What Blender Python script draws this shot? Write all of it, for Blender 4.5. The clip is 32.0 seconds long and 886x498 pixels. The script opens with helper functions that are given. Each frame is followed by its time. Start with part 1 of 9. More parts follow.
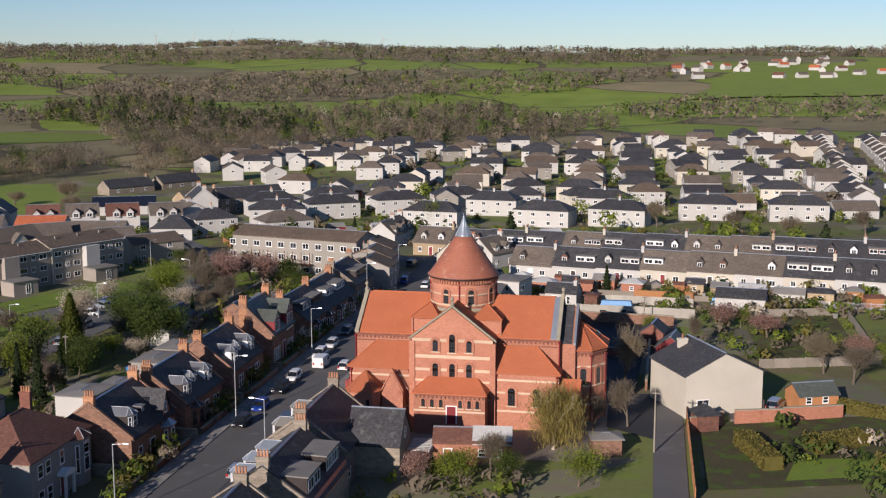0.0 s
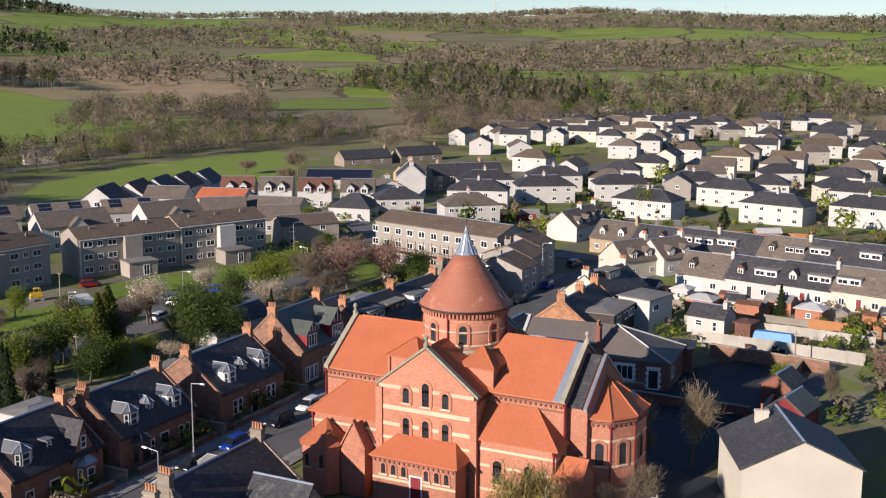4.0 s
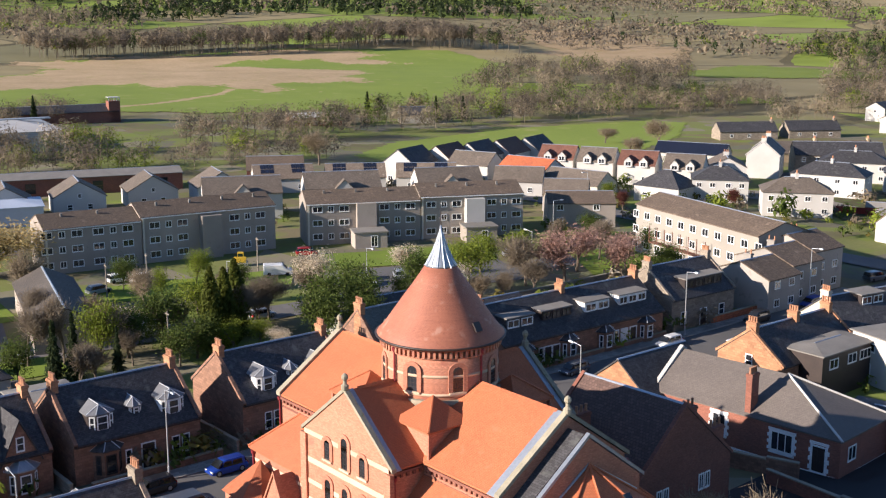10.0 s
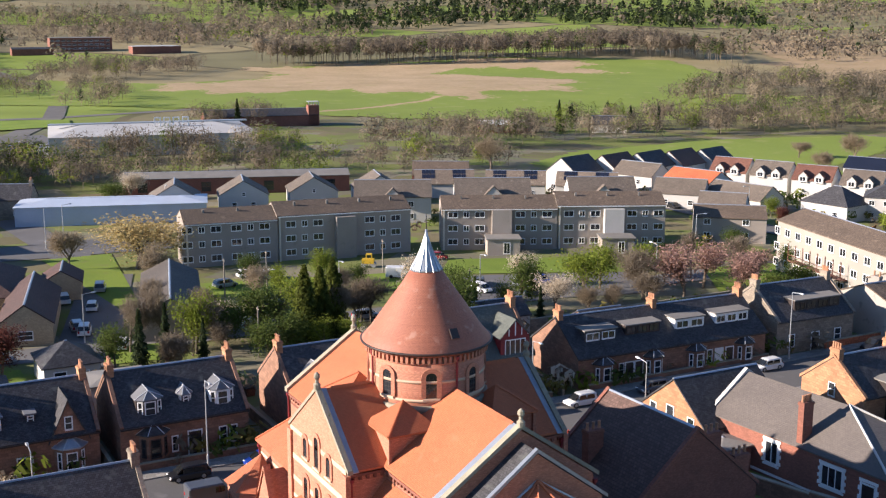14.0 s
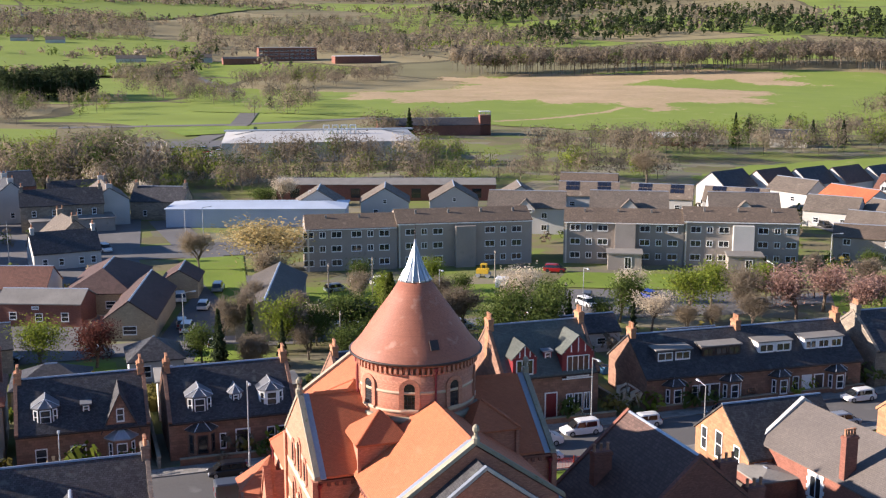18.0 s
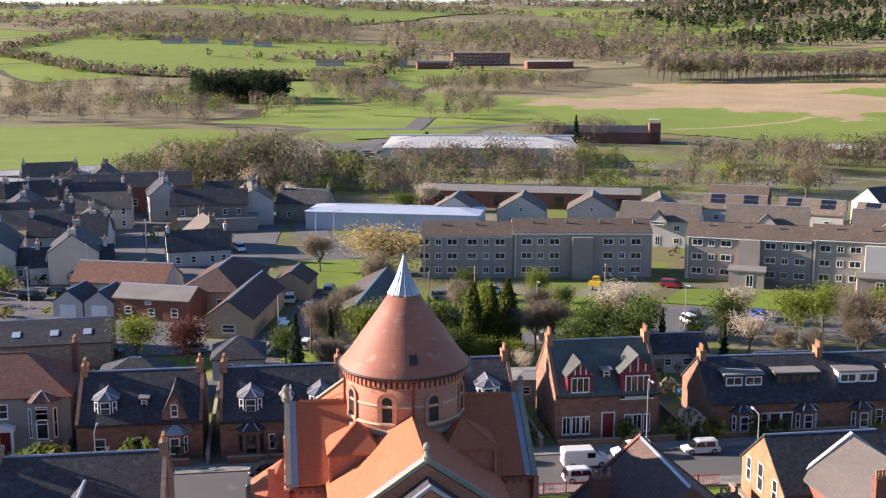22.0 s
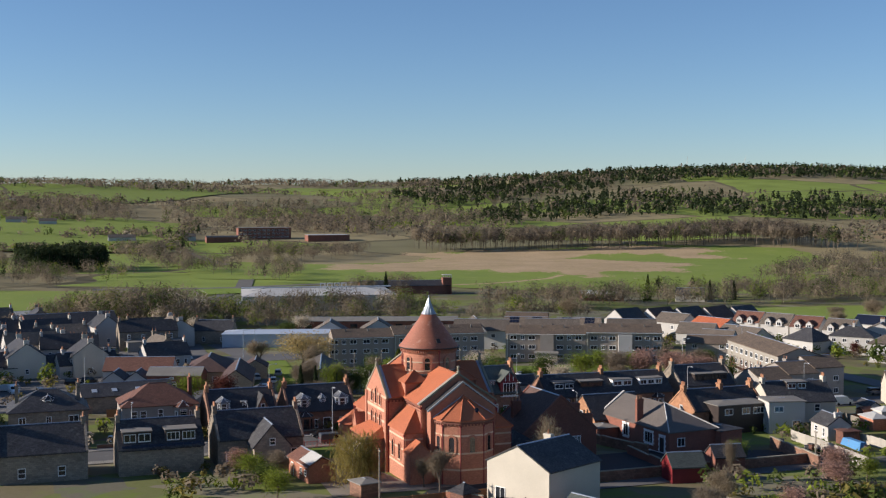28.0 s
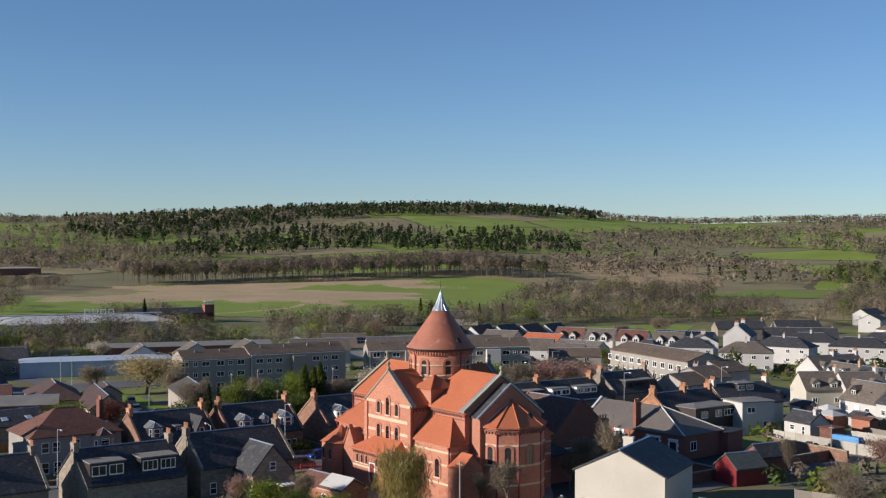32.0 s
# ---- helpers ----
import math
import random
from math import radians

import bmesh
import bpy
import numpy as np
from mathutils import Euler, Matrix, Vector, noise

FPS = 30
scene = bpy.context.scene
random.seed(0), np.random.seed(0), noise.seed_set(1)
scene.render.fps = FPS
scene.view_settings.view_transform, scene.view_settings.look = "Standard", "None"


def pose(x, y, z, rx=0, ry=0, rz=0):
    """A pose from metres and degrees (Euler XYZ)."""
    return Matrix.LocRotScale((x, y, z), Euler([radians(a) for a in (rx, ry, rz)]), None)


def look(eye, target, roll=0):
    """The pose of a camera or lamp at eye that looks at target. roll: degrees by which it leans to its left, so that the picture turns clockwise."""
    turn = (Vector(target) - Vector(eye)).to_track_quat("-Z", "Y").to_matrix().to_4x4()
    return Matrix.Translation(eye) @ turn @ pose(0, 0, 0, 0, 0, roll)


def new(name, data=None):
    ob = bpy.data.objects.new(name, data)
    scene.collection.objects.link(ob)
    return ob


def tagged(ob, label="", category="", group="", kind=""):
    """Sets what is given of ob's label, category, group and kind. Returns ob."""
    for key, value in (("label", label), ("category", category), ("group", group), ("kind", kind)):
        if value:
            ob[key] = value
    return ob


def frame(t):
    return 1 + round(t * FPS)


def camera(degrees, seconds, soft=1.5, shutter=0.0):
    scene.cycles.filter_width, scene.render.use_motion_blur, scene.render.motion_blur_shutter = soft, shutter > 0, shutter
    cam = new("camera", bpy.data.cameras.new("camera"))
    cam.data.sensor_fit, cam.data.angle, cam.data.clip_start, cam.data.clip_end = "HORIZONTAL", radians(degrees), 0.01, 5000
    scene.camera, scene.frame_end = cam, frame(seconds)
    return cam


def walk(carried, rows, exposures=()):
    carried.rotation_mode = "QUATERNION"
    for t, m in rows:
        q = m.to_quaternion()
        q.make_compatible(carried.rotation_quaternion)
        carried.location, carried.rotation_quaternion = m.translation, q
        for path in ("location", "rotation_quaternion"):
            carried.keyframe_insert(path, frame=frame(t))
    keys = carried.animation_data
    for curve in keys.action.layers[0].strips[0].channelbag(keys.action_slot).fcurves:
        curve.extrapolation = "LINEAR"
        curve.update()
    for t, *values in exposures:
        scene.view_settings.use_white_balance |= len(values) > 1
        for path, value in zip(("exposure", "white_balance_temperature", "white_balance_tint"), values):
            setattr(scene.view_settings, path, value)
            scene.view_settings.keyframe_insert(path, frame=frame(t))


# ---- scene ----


def aim(x, y, z, yaw, pitch, lean):
    """A camera pose: heading and tilt in degrees, lean about the line of sight."""
    return Matrix.Translation((x, y, z)) @ pose(0, 0, 0, 0, 0, yaw) @ pose(0, 0, 0, 90 + pitch) @ pose(0, 0, 0, 0, 0, lean)


cam = camera(41.0, 32.0, soft=1.25)
walk(cam, [
    (0, aim(26.91, -161.91, 51.67, 10.45, -8.90, -0.05)),
    (1, aim(34.45, -149.96, 52.49, 14.07, -9.52, -0.03)),
    (2, aim(42.71, -137.66, 51.41, 18.43, -9.51, 0.02)),
    (3, aim(48.99, -125.46, 51.91, 22.47, -10.17, 0.12)),
    (3.5, aim(52.06, -119.07, 51.40, 24.80, -10.24, 0.15)),
    (5.5, aim(60.46, -94.46, 51.33, 33.49, -11.35, 0.08)),
    (6, aim(61.11, -87.30, 50.88, 35.80, -11.67, 0.12)),
    (7, aim(61.55, -74.76, 49.55, 40.04, -11.98, -0.05)),
    (8, aim(61.86, -65.12, 48.31, 43.88, -12.15, -0.05)),
    (9, aim(65.72, -60.88, 48.03, 47.32, -12.05, 0.10)),
    (10, aim(69.41, -57.07, 48.18, 50.46, -11.98, 0.10)),
    (11, aim(72.25, -53.22, 48.24, 53.32, -11.94, 0.02)),
    (12, aim(74.73, -49.08, 48.09, 56.18, -11.84, 0.00)),
    (13, aim(77.23, -44.89, 47.93, 59.15, -11.67, 0.07)),
    (14, aim(79.17, -40.80, 47.66, 61.91, -11.56, 0.12)),
    (14.5, aim(80.40, -38.73, 47.64, 63.34, -11.43, 0.02)),
    (16.5, aim(84.02, -31.20, 47.67, 68.47, -11.13, 0.08)),
    (18, aim(85.08, -25.20, 47.59, 72.13, -11.07, -0.02)),
    (19, aim(87.18, -21.67, 48.16, 74.68, -11.06, 0.05)),
    (20, aim(88.14, -17.46, 48.13, 77.26, -10.92, 0.04)),
    (21, aim(87.85, -12.40, 47.92, 80.10, -10.79, -0.03)),
    (22, aim(88.39, -9.20, 48.38, 82.12, -10.86, -0.01)),
    (22.5, aim(88.83, -8.58, 48.12, 82.54, -10.74, -0.00)),
    (23, aim(97.23, -9.21, 48.87, 82.81, -10.16, -0.01)),
    (23.5, aim(112.52, -11.05, 50.24, 82.85, -9.19, -0.00)),
    (24, aim(126.98, -13.46, 51.02, 82.62, -8.35, 0.00)),
    (24.5, aim(145.0, -18.2, 51.3, 82.01, -7.15, 0.00)),
    (26.5, aim(194.0, -46.0, 49.6, 76.03, -3.14, 0.0)),
    (27, aim(195.56, -53.05, 48.61, 74.13, -2.71, -0.06)),
    (28.5, aim(182.63, -72.40, 45.58, 67.83, -2.03, -0.02)),
    (29, aim(178.65, -78.87, 43.91, 65.76, -1.59, 0.04)),
    (30, aim(169.83, -88.56, 42.39, 62.21, -1.19, 0.12)),
    (31, aim(155.90, -96.14, 40.20, 58.14, -0.78, 0.10)),
    (32, aim(139.99, -103.46, 38.02, 53.42, -0.37, 0.08)),
], [(0, 0.22, 6350, 18), (3, 0.44, 6400, 17), (6, 0.88, 6500, 17), (10, 1.13, 6600, 16), (13, 1.25, 6600, 17), (20, 1.43, 6600, 19), (22, 1.45, 6700, 20), (24, 1.12, 6950, 19), (26.5, 0.62, 6650, 15), (30, 0.52, 6300, 13), (32, 0.42, 6250, 13)])

# ---- light ----
SUN_EL, SUN_AZ = radians(18.5), math.atan2(-0.31, -0.951)   # heading of the sun seen from above, from +y towards +x
world = bpy.data.worlds.new("world")
scene.world = world
world.use_nodes = True
wn = world.node_tree.nodes
sky = wn.new("ShaderNodeTexSky")
sky.sky_type, sky.sun_disc = "NISHITA", False
sky.sun_elevation, sky.sun_rotation = SUN_EL, SUN_AZ
sky.air_density, sky.dust_density, sky.ozone_density = 0.85, 0.05, 4.6
wn["Background"].inputs["Strength"].default_value = 0.08
world.node_tree.links.new(sky.outputs[0], wn["Background"].inputs["Color"])
sun_data = bpy.data.lights.new("sun", "SUN")
sun_data.energy, sun_data.angle, sun_data.color = 5.0, radians(0.6), (1.0, 0.91, 0.79)
sun = new("sun", sun_data)
sun_dir = Vector((math.sin(SUN_AZ) * math.cos(SUN_EL), math.cos(SUN_AZ) * math.cos(SUN_EL), math.sin(SUN_EL)))
sun.matrix_world = look(sun_dir * 300, (0, 0, 0))


# ---- materials ----
def material(name, col, col2=None, rough=0.8, big=0.15, fine=6.0, bump=0.15, metal=0.0, spec=0.4,
             course=None, joint=None, jsize=0.012, rand=0.12, blotch=None, blotch_at=0.62, island=False, cvar=0.23):
    """A procedural surface: two colours mixed by coarse and fine noise, with courses (width, height) laid along the face's own metres."""
    m = bpy.data.materials.new(name)
    m.use_nodes = True
    nt = m.node_tree
    N, L = nt.nodes, nt.links
    bs = N["Principled BSDF"]
    col2 = col2 or tuple(c * 0.72 for c in col)
    tc = N.new("ShaderNodeTexCoord")
    n1, n2 = N.new("ShaderNodeTexNoise"), N.new("ShaderNodeTexNoise")
    n1.inputs["Scale"].default_value, n1.inputs["Detail"].default_value = big, 6
    n2.inputs["Scale"].default_value, n2.inputs["Detail"].default_value = fine, 4
    geo = N.new("ShaderNodeNewGeometry")
    for n in (n1, n2):
        L.new(geo.outputs["Position"], n.inputs["Vector"])
    add = N.new("ShaderNodeMath")
    add.operation = "MULTIPLY_ADD"
    add.inputs[1].default_value = 0.55
    L.new(n1.outputs["Fac"], add.inputs[0])
    mul = N.new("ShaderNodeMath")
    mul.operation, mul.inputs[1].default_value = "MULTIPLY", 0.45
    L.new(n2.outputs["Fac"], mul.inputs[0])
    L.new(mul.outputs[0], add.inputs[2])
    ramp = N.new("ShaderNodeValToRGB")
    ramp.color_ramp.elements[0].position, ramp.color_ramp.elements[1].position = 0.33, 0.67
    ramp.color_ramp.elements[0].color, ramp.color_ramp.elements[1].color = (*col2, 1), (*col, 1)
    L.new(add.outputs[0], ramp.inputs[0])
    out = ramp.outputs[0]
    height = n2.outputs["Fac"]
    if course:
        br = N.new("ShaderNodeTexBrick")
        L.new(tc.outputs["UV"], br.inputs["Vector"])
        br.inputs["Scale"].default_value = 1
        br.inputs["Brick Width"].default_value, br.inputs["Row Height"].default_value = course
        br.inputs["Mortar Size"].default_value = jsize
        br.inputs["Color1"].default_value, br.inputs["Color2"].default_value = (1 - cvar, 1 - cvar, 1 - cvar, 1), (1 + cvar * 0.8, 1 + cvar * 0.8, 1 + cvar * 0.8, 1)
        j = joint or (0.55, 0.55, 0.55)
        br.inputs["Mortar"].default_value = (*j, 1)
        mx = N.new("ShaderNodeMix")
        mx.data_type, mx.blend_type = "RGBA", "MULTIPLY"
        mx.inputs[0].default_value = 1
        L.new(out, mx.inputs[6])
        L.new(br.outputs["Color"], mx.inputs[7])
        out = mx.outputs[2]
        hm = N.new("ShaderNodeMath")
        hm.operation = "SUBTRACT"
        L.new(n2.outputs["Fac"], hm.inputs[0])
        L.new(br.outputs["Fac"], hm.inputs[1])
        height = hm.outputs[0]
    if blotch:
        n3 = N.new("ShaderNodeTexNoise")
        n3.inputs["Scale"].default_value, n3.inputs["Detail"].default_value = big * 3.1, 5
        L.new(geo.outputs["Position"], n3.inputs["Vector"])
        r3 = N.new("ShaderNodeValToRGB")
        r3.color_ramp.elements[0].position, r3.color_ramp.elements[1].position = blotch_at, blotch_at + 0.12
        L.new(n3.outputs["Fac"], r3.inputs[0])
        mb = N.new("ShaderNodeMix")
        mb.data_type = "RGBA"
        L.new(r3.outputs[0], mb.inputs[0])
        L.new(out, mb.inputs[6])
        mb.inputs[7].default_value = (*blotch, 1)
        out = mb.outputs[2]
    if rand:
        oi = geo if island else N.new("ShaderNodeObjectInfo")
        mr = N.new("ShaderNodeMapRange")
        mr.inputs["To Min"].default_value, mr.inputs["To Max"].default_value = 1 - rand, 1 + rand
        L.new(oi.outputs["Random Per Island" if island else "Random"], mr.inputs[0])
        mz = N.new("ShaderNodeMix")
        mz.data_type, mz.blend_type = "RGBA", "MULTIPLY"
        mz.inputs[0].default_value = 1
        L.new(out, mz.inputs[6])
        L.new(mr.outputs[0], mz.inputs[7])
        out = mz.outputs[2]
    L.new(out, bs.inputs["Base Color"])
    if island:
        tl, ms = N.new("ShaderNodeBsdfTranslucent"), N.new("ShaderNodeMixShader")
        L.new(out, tl.inputs["Color"])
        ms.inputs[0].default_value = 0.42
        L.new(bs.outputs[0], ms.inputs[1])
        L.new(tl.outputs[0], ms.inputs[2])
        L.new(ms.outputs[0], N["Material Output"].inputs["Surface"])
    bs.inputs["Roughness"].default_value, bs.inputs["Metallic"].default_value = rough, metal
    bs.inputs["Specular IOR Level"].default_value = spec
    if bump:
        bp = N.new("ShaderNodeBump")
        bp.inputs["Strength"].default_value, bp.inputs["Distance"].default_value = bump, 0.05
        L.new(height, bp.inputs["Height"])
        L.new(bp.outputs[0], bs.inputs["Normal"])
    return m


brick = material("red brick", (0.47, 0.205, 0.130), (0.36, 0.15, 0.094), 0.85, 0.25, 8, 0.3, course=(0.24, 0.08), joint=(0.85, 0.8, 0.75), jsize=0.009, blotch=(0.30, 0.10, 0.07))
brick_dark = material("dark red brick", (0.27, 0.105, 0.072), (0.18, 0.075, 0.054), 0.85, 0.25, 8, 0.3, course=(0.24, 0.08), joint=(0.85, 0.8, 0.75), jsize=0.009)
red_tile = material("red clay tile", (0.50, 0.152, 0.066), (0.43, 0.126, 0.055), 0.75, 0.3, 5, 0.35, course=(0.18, 0.12), joint=(0.6, 0.55, 0.5), jsize=0.010, blotch=(0.42, 0.15, 0.075), blotch_at=0.64, cvar=0.10)
dome_tile = material("weathered clay tile", (0.40, 0.145, 0.085), (0.29, 0.105, 0.066), 0.6, 0.4, 5, 0.3, course=(0.18, 0.12), joint=(0.65, 0.6, 0.55), jsize=0.010, blotch=(0.40, 0.20, 0.14), blotch_at=0.60, cvar=0.09)
band_stone = material("cream stone band", (0.62, 0.47, 0.33), (0.50, 0.36, 0.25), 0.85, 0.5, 9, 0.2)
cope_stone = material("weathered coping stone", (0.34, 0.30, 0.22), (0.22, 0.20, 0.15), 0.9, 0.7, 7, 0.3, blotch=(0.16, 0.17, 0.09))
lead = material("lead sheet", (0.42, 0.46, 0.50), (0.30, 0.33, 0.37), 0.38, 0.5, 5, 0.1, metal=0.55)
lead_roll = material("pale lead roll", (0.52, 0.54, 0.56), (0.42, 0.44, 0.46), 0.5, 0.6, 6, 0.05, metal=0.2)
dull_lead = material("dull dark lead", (0.17, 0.175, 0.185), (0.11, 0.115, 0.122), 0.55, 0.6, 6, 0.1)
sandstone = material("red sandstone", (0.275, 0.150, 0.098), (0.19, 0.105, 0.072), 0.9, 0.3, 6, 0.3, course=(0.6, 0.3), joint=(0.7, 0.68, 0.65), jsize=0.014)
sand_orange = material("orange sandstone", (0.44, 0.225, 0.12), (0.32, 0.155, 0.085), 0.9, 0.3, 6, 0.3, course=(0.6, 0.3), joint=(0.7, 0.68, 0.65), jsize=0.014)
greystone = material("grey brown stone", (0.30, 0.25, 0.19), (0.20, 0.165, 0.13), 0.9, 0.3, 6, 0.3, course=(0.6, 0.3), joint=(0.7, 0.68, 0.65), jsize=0.014)
slate = material("blue grey slate", (0.072, 0.070, 0.073), (0.046, 0.045, 0.049), 0.6, 0.35, 5, 0.35, spec=0.22, course=(0.28, 0.20), joint=(0.45, 0.45, 0.45), jsize=0.014, blotch=(0.092, 0.096, 0.090), blotch_at=0.58, cvar=0.32)
slate_green = material("greenish slate", (0.115, 0.125, 0.105), (0.075, 0.085, 0.075), 0.5, 0.35, 5, 0.35, course=(0.28, 0.20), joint=(0.45, 0.45, 0.45), jsize=0.014)
grey_tile = material("grey concrete tile", (0.170, 0.136, 0.106), (0.120, 0.098, 0.078), 0.8, 0.3, 5, 0.35, course=(0.33, 0.30), joint=(0.5, 0.5, 0.5), jsize=0.02, blotch=(0.21, 0.18, 0.145))
brown_tile = material("brown concrete tile", (0.160, 0.116, 0.082), (0.108, 0.080, 0.058), 0.85, 0.25, 5, 0.35, course=(0.33, 0.30), joint=(0.5, 0.5, 0.5), jsize=0.02, blotch=(0.215, 0.16, 0.12))
school_slate = material("faded brown grey slate", (0.155, 0.132, 0.116), (0.115, 0.099, 0.089), 0.7, 0.3, 5, 0.3, course=(0.28, 0.20), joint=(0.6, 0.6, 0.6), jsize=0.012, cvar=0.1)
rust_tile = material("red brown tile", (0.20, 0.09, 0.06), (0.14, 0.062, 0.044), 0.8, 0.3, 5, 0.35, course=(0.33, 0.30), joint=(0.5, 0.5, 0.5), jsize=0.02)
maroon_tile = material("dark maroon tile", (0.135, 0.082, 0.066), (0.094, 0.058, 0.048), 0.8, 0.3, 5, 0.35, course=(0.33, 0.30), joint=(0.5, 0.5, 0.5), jsize=0.02)
tan_tile = material("pale brown concrete tile", (0.235, 0.180, 0.132), (0.175, 0.136, 0.102), 0.85, 0.25, 5, 0.35, course=(0.33, 0.30), joint=(0.6, 0.6, 0.6), jsize=0.02, blotch=(0.31, 0.26, 0.20))
slate_brown = material("brown grey slate", (0.125, 0.105, 0.085), (0.085, 0.072, 0.060), 0.7, 0.35, 5, 0.35, course=(0.33, 0.25), joint=(0.5, 0.5, 0.5), jsize=0.014)
umber_tile = material("dark umber tile", (0.105, 0.060, 0.050), (0.072, 0.042, 0.036), 0.8, 0.3, 5, 0.35, course=(0.33, 0.30), joint=(0.5, 0.5, 0.5), jsize=0.02)
orange_tile = material("orange red tile", (0.52, 0.15, 0.06), (0.40, 0.11, 0.05), 0.8, 0.3, 5, 0.3, course=(0.33, 0.30), joint=(0.55, 0.5, 0.5), jsize=0.02)
white_wall = material("white render", (0.49, 0.472, 0.44), (0.40, 0.385, 0.355), 0.9, 0.25, 9, 0.15, rand=0.06)
cream_wall = material("cream render", (0.56, 0.51, 0.42), (0.45, 0.41, 0.335), 0.9, 0.25, 9, 0.15)
grey_wall = material("grey roughcast", (0.34, 0.31, 0.275), (0.25, 0.23, 0.205), 0.95, 0.25, 12, 0.3, blotch=(0.20, 0.185, 0.17))
flat_wall = material("brown grey roughcast", (0.345, 0.300, 0.255), (0.26, 0.225, 0.192), 0.95, 0.25, 12, 0.3, blotch=(0.24, 0.21, 0.18))
flats_cream = material("weathered cream roughcast", (0.33, 0.30, 0.255), (0.26, 0.238, 0.205), 0.95, 0.25, 12, 0.3)
tan_wall = material("tan brick", (0.46, 0.35, 0.22), (0.36, 0.27, 0.17), 0.9, 0.3, 8, 0.25, course=(0.24, 0.08), joint=(0.8, 0.8, 0.8), jsize=0.01)
white_paint = material("white paint", (0.80, 0.80, 0.78), (0.70, 0.70, 0.68), 0.5, 0.5, 6, 0.05, rand=0.05)
red_paint = material("dark red paint", (0.24, 0.025, 0.03), (0.17, 0.018, 0.022), 0.5, 0.8, 6, 0.05)
dark_paint = material("dark brown paint", (0.045, 0.032, 0.028), (0.03, 0.022, 0.02), 0.5, 0.8, 6, 0.05)
grey_felt = material("grey roofing felt", (0.24, 0.225, 0.20), (0.16, 0.15, 0.135), 0.85, 0.4, 6, 0.2)
steel_roof = material("pale sheet steel", (0.46, 0.52, 0.60), (0.38, 0.43, 0.50), 0.5, 0.2, 5, 0.1, metal=0.2)
white_sheet = material("white roof sheet", (0.50, 0.49, 0.46), (0.38, 0.37, 0.35), 0.6, 0.1, 3, 0.1)
blue_sheet = material("blue sheet", (0.10, 0.28, 0.52), (0.07, 0.22, 0.44), 0.5, 0.5, 4, 0.1)
solar_cell = material("solar panel", (0.016, 0.020, 0.036), (0.012, 0.015, 0.026), 0.25, 0.5, 4, 0.0, spec=0.7)
glass = material("window glass", (0.030, 0.034, 0.040), (0.016, 0.018, 0.022), 0.08, 0.6, 1.2, 0.03, spec=0.75, rand=0.3)
car_glass = material("car glass", (0.014, 0.016, 0.018), (0.010, 0.011, 0.012), 0.06, 0.6, 2, 0.0, spec=0.7)
pot_clay = material("chimney pot clay", (0.44, 0.22, 0.12), (0.34, 0.16, 0.09), 0.85, 1, 9, 0.1, rand=0.25)
asphalt = material("asphalt", (0.135, 0.130, 0.126), (0.098, 0.095, 0.092), 0.85, 0.12, 7, 0.2, blotch=(0.155, 0.15, 0.145), blotch_at=0.6)
# dark yard asphalt, taken near black to hold the church's shadow in its colour
asphalt_shaded = material("asphalt darkened as shade", (0.030, 0.031, 0.034), (0.021, 0.021, 0.023), 0.8, 0.12, 7, 0.2)
paving = material("concrete paving", (0.25, 0.235, 0.21), (0.17, 0.16, 0.145), 0.9, 0.2, 7, 0.2, course=(0.9, 0.6), joint=(0.6, 0.6, 0.6), jsize=0.02)
kerb_stone = material("kerb stone", (0.28, 0.265, 0.24), (0.20, 0.19, 0.175), 0.9, 0.4, 7, 0.2)
lawn = material("lawn grass", (0.195, 0.265, 0.042), (0.125, 0.185, 0.03), 0.95, 0.12, 3.5, 0.5, spec=0.15, blotch=(0.175, 0.19, 0.055), blotch_at=0.6)
pitch = material("playing field grass", (0.190, 0.242, 0.045), (0.150, 0.200, 0.038), 0.95, 0.03, 0.9, 0.3, spec=0.15, blotch=(0.225, 0.245, 0.075), blotch_at=0.6)
moor = material("dry moor grass", (0.43, 0.315, 0.195), (0.29, 0.22, 0.12), 0.95, 0.03, 0.35, 0.4, spec=0.1, blotch=(0.27, 0.245, 0.09), blotch_at=0.62)
soil = material("dark garden soil", (0.11, 0.095, 0.055), (0.06, 0.06, 0.03), 0.95, 0.15, 3, 0.5, spec=0.1, blotch=(0.085, 0.125, 0.03), blotch_at=0.5)
gravel = material("gravel", (0.30, 0.26, 0.21), (0.20, 0.175, 0.145), 0.95, 0.3, 9, 0.3)
timber = material("orange timber fence", (0.42, 0.19, 0.075), (0.30, 0.13, 0.055), 0.85, 0.4, 7, 0.25)
timber_grey = material("weathered timber", (0.27, 0.235, 0.19), (0.19, 0.165, 0.135), 0.9, 0.4, 7, 0.25)
pale_fence = material("pale concrete fence", (0.42, 0.39, 0.33), (0.33, 0.30, 0.26), 0.9, 0.4, 7, 0.2)
pale_clad = material("pale cladding", (0.46, 0.46, 0.45), (0.37, 0.37, 0.36), 0.6, 0.15, 4, 0.1, spec=0.4)
galv = material("galvanised steel", (0.50, 0.52, 0.53), (0.40, 0.42, 0.43), 0.45, 0.8, 6, 0.05, metal=0.6)
lamp_glass = material("lamp lens", (0.75, 0.76, 0.74), (0.66, 0.67, 0.66), 0.3, 1, 6, 0)
rubber = material("tyre rubber", (0.022, 0.022, 0.023), (0.016, 0.016, 0.017), 0.9, 1, 20, 0.1)
alloy = material("wheel alloy", (0.45, 0.46, 0.47), (0.33, 0.34, 0.35), 0.35, 1, 9, 0, metal=0.8)
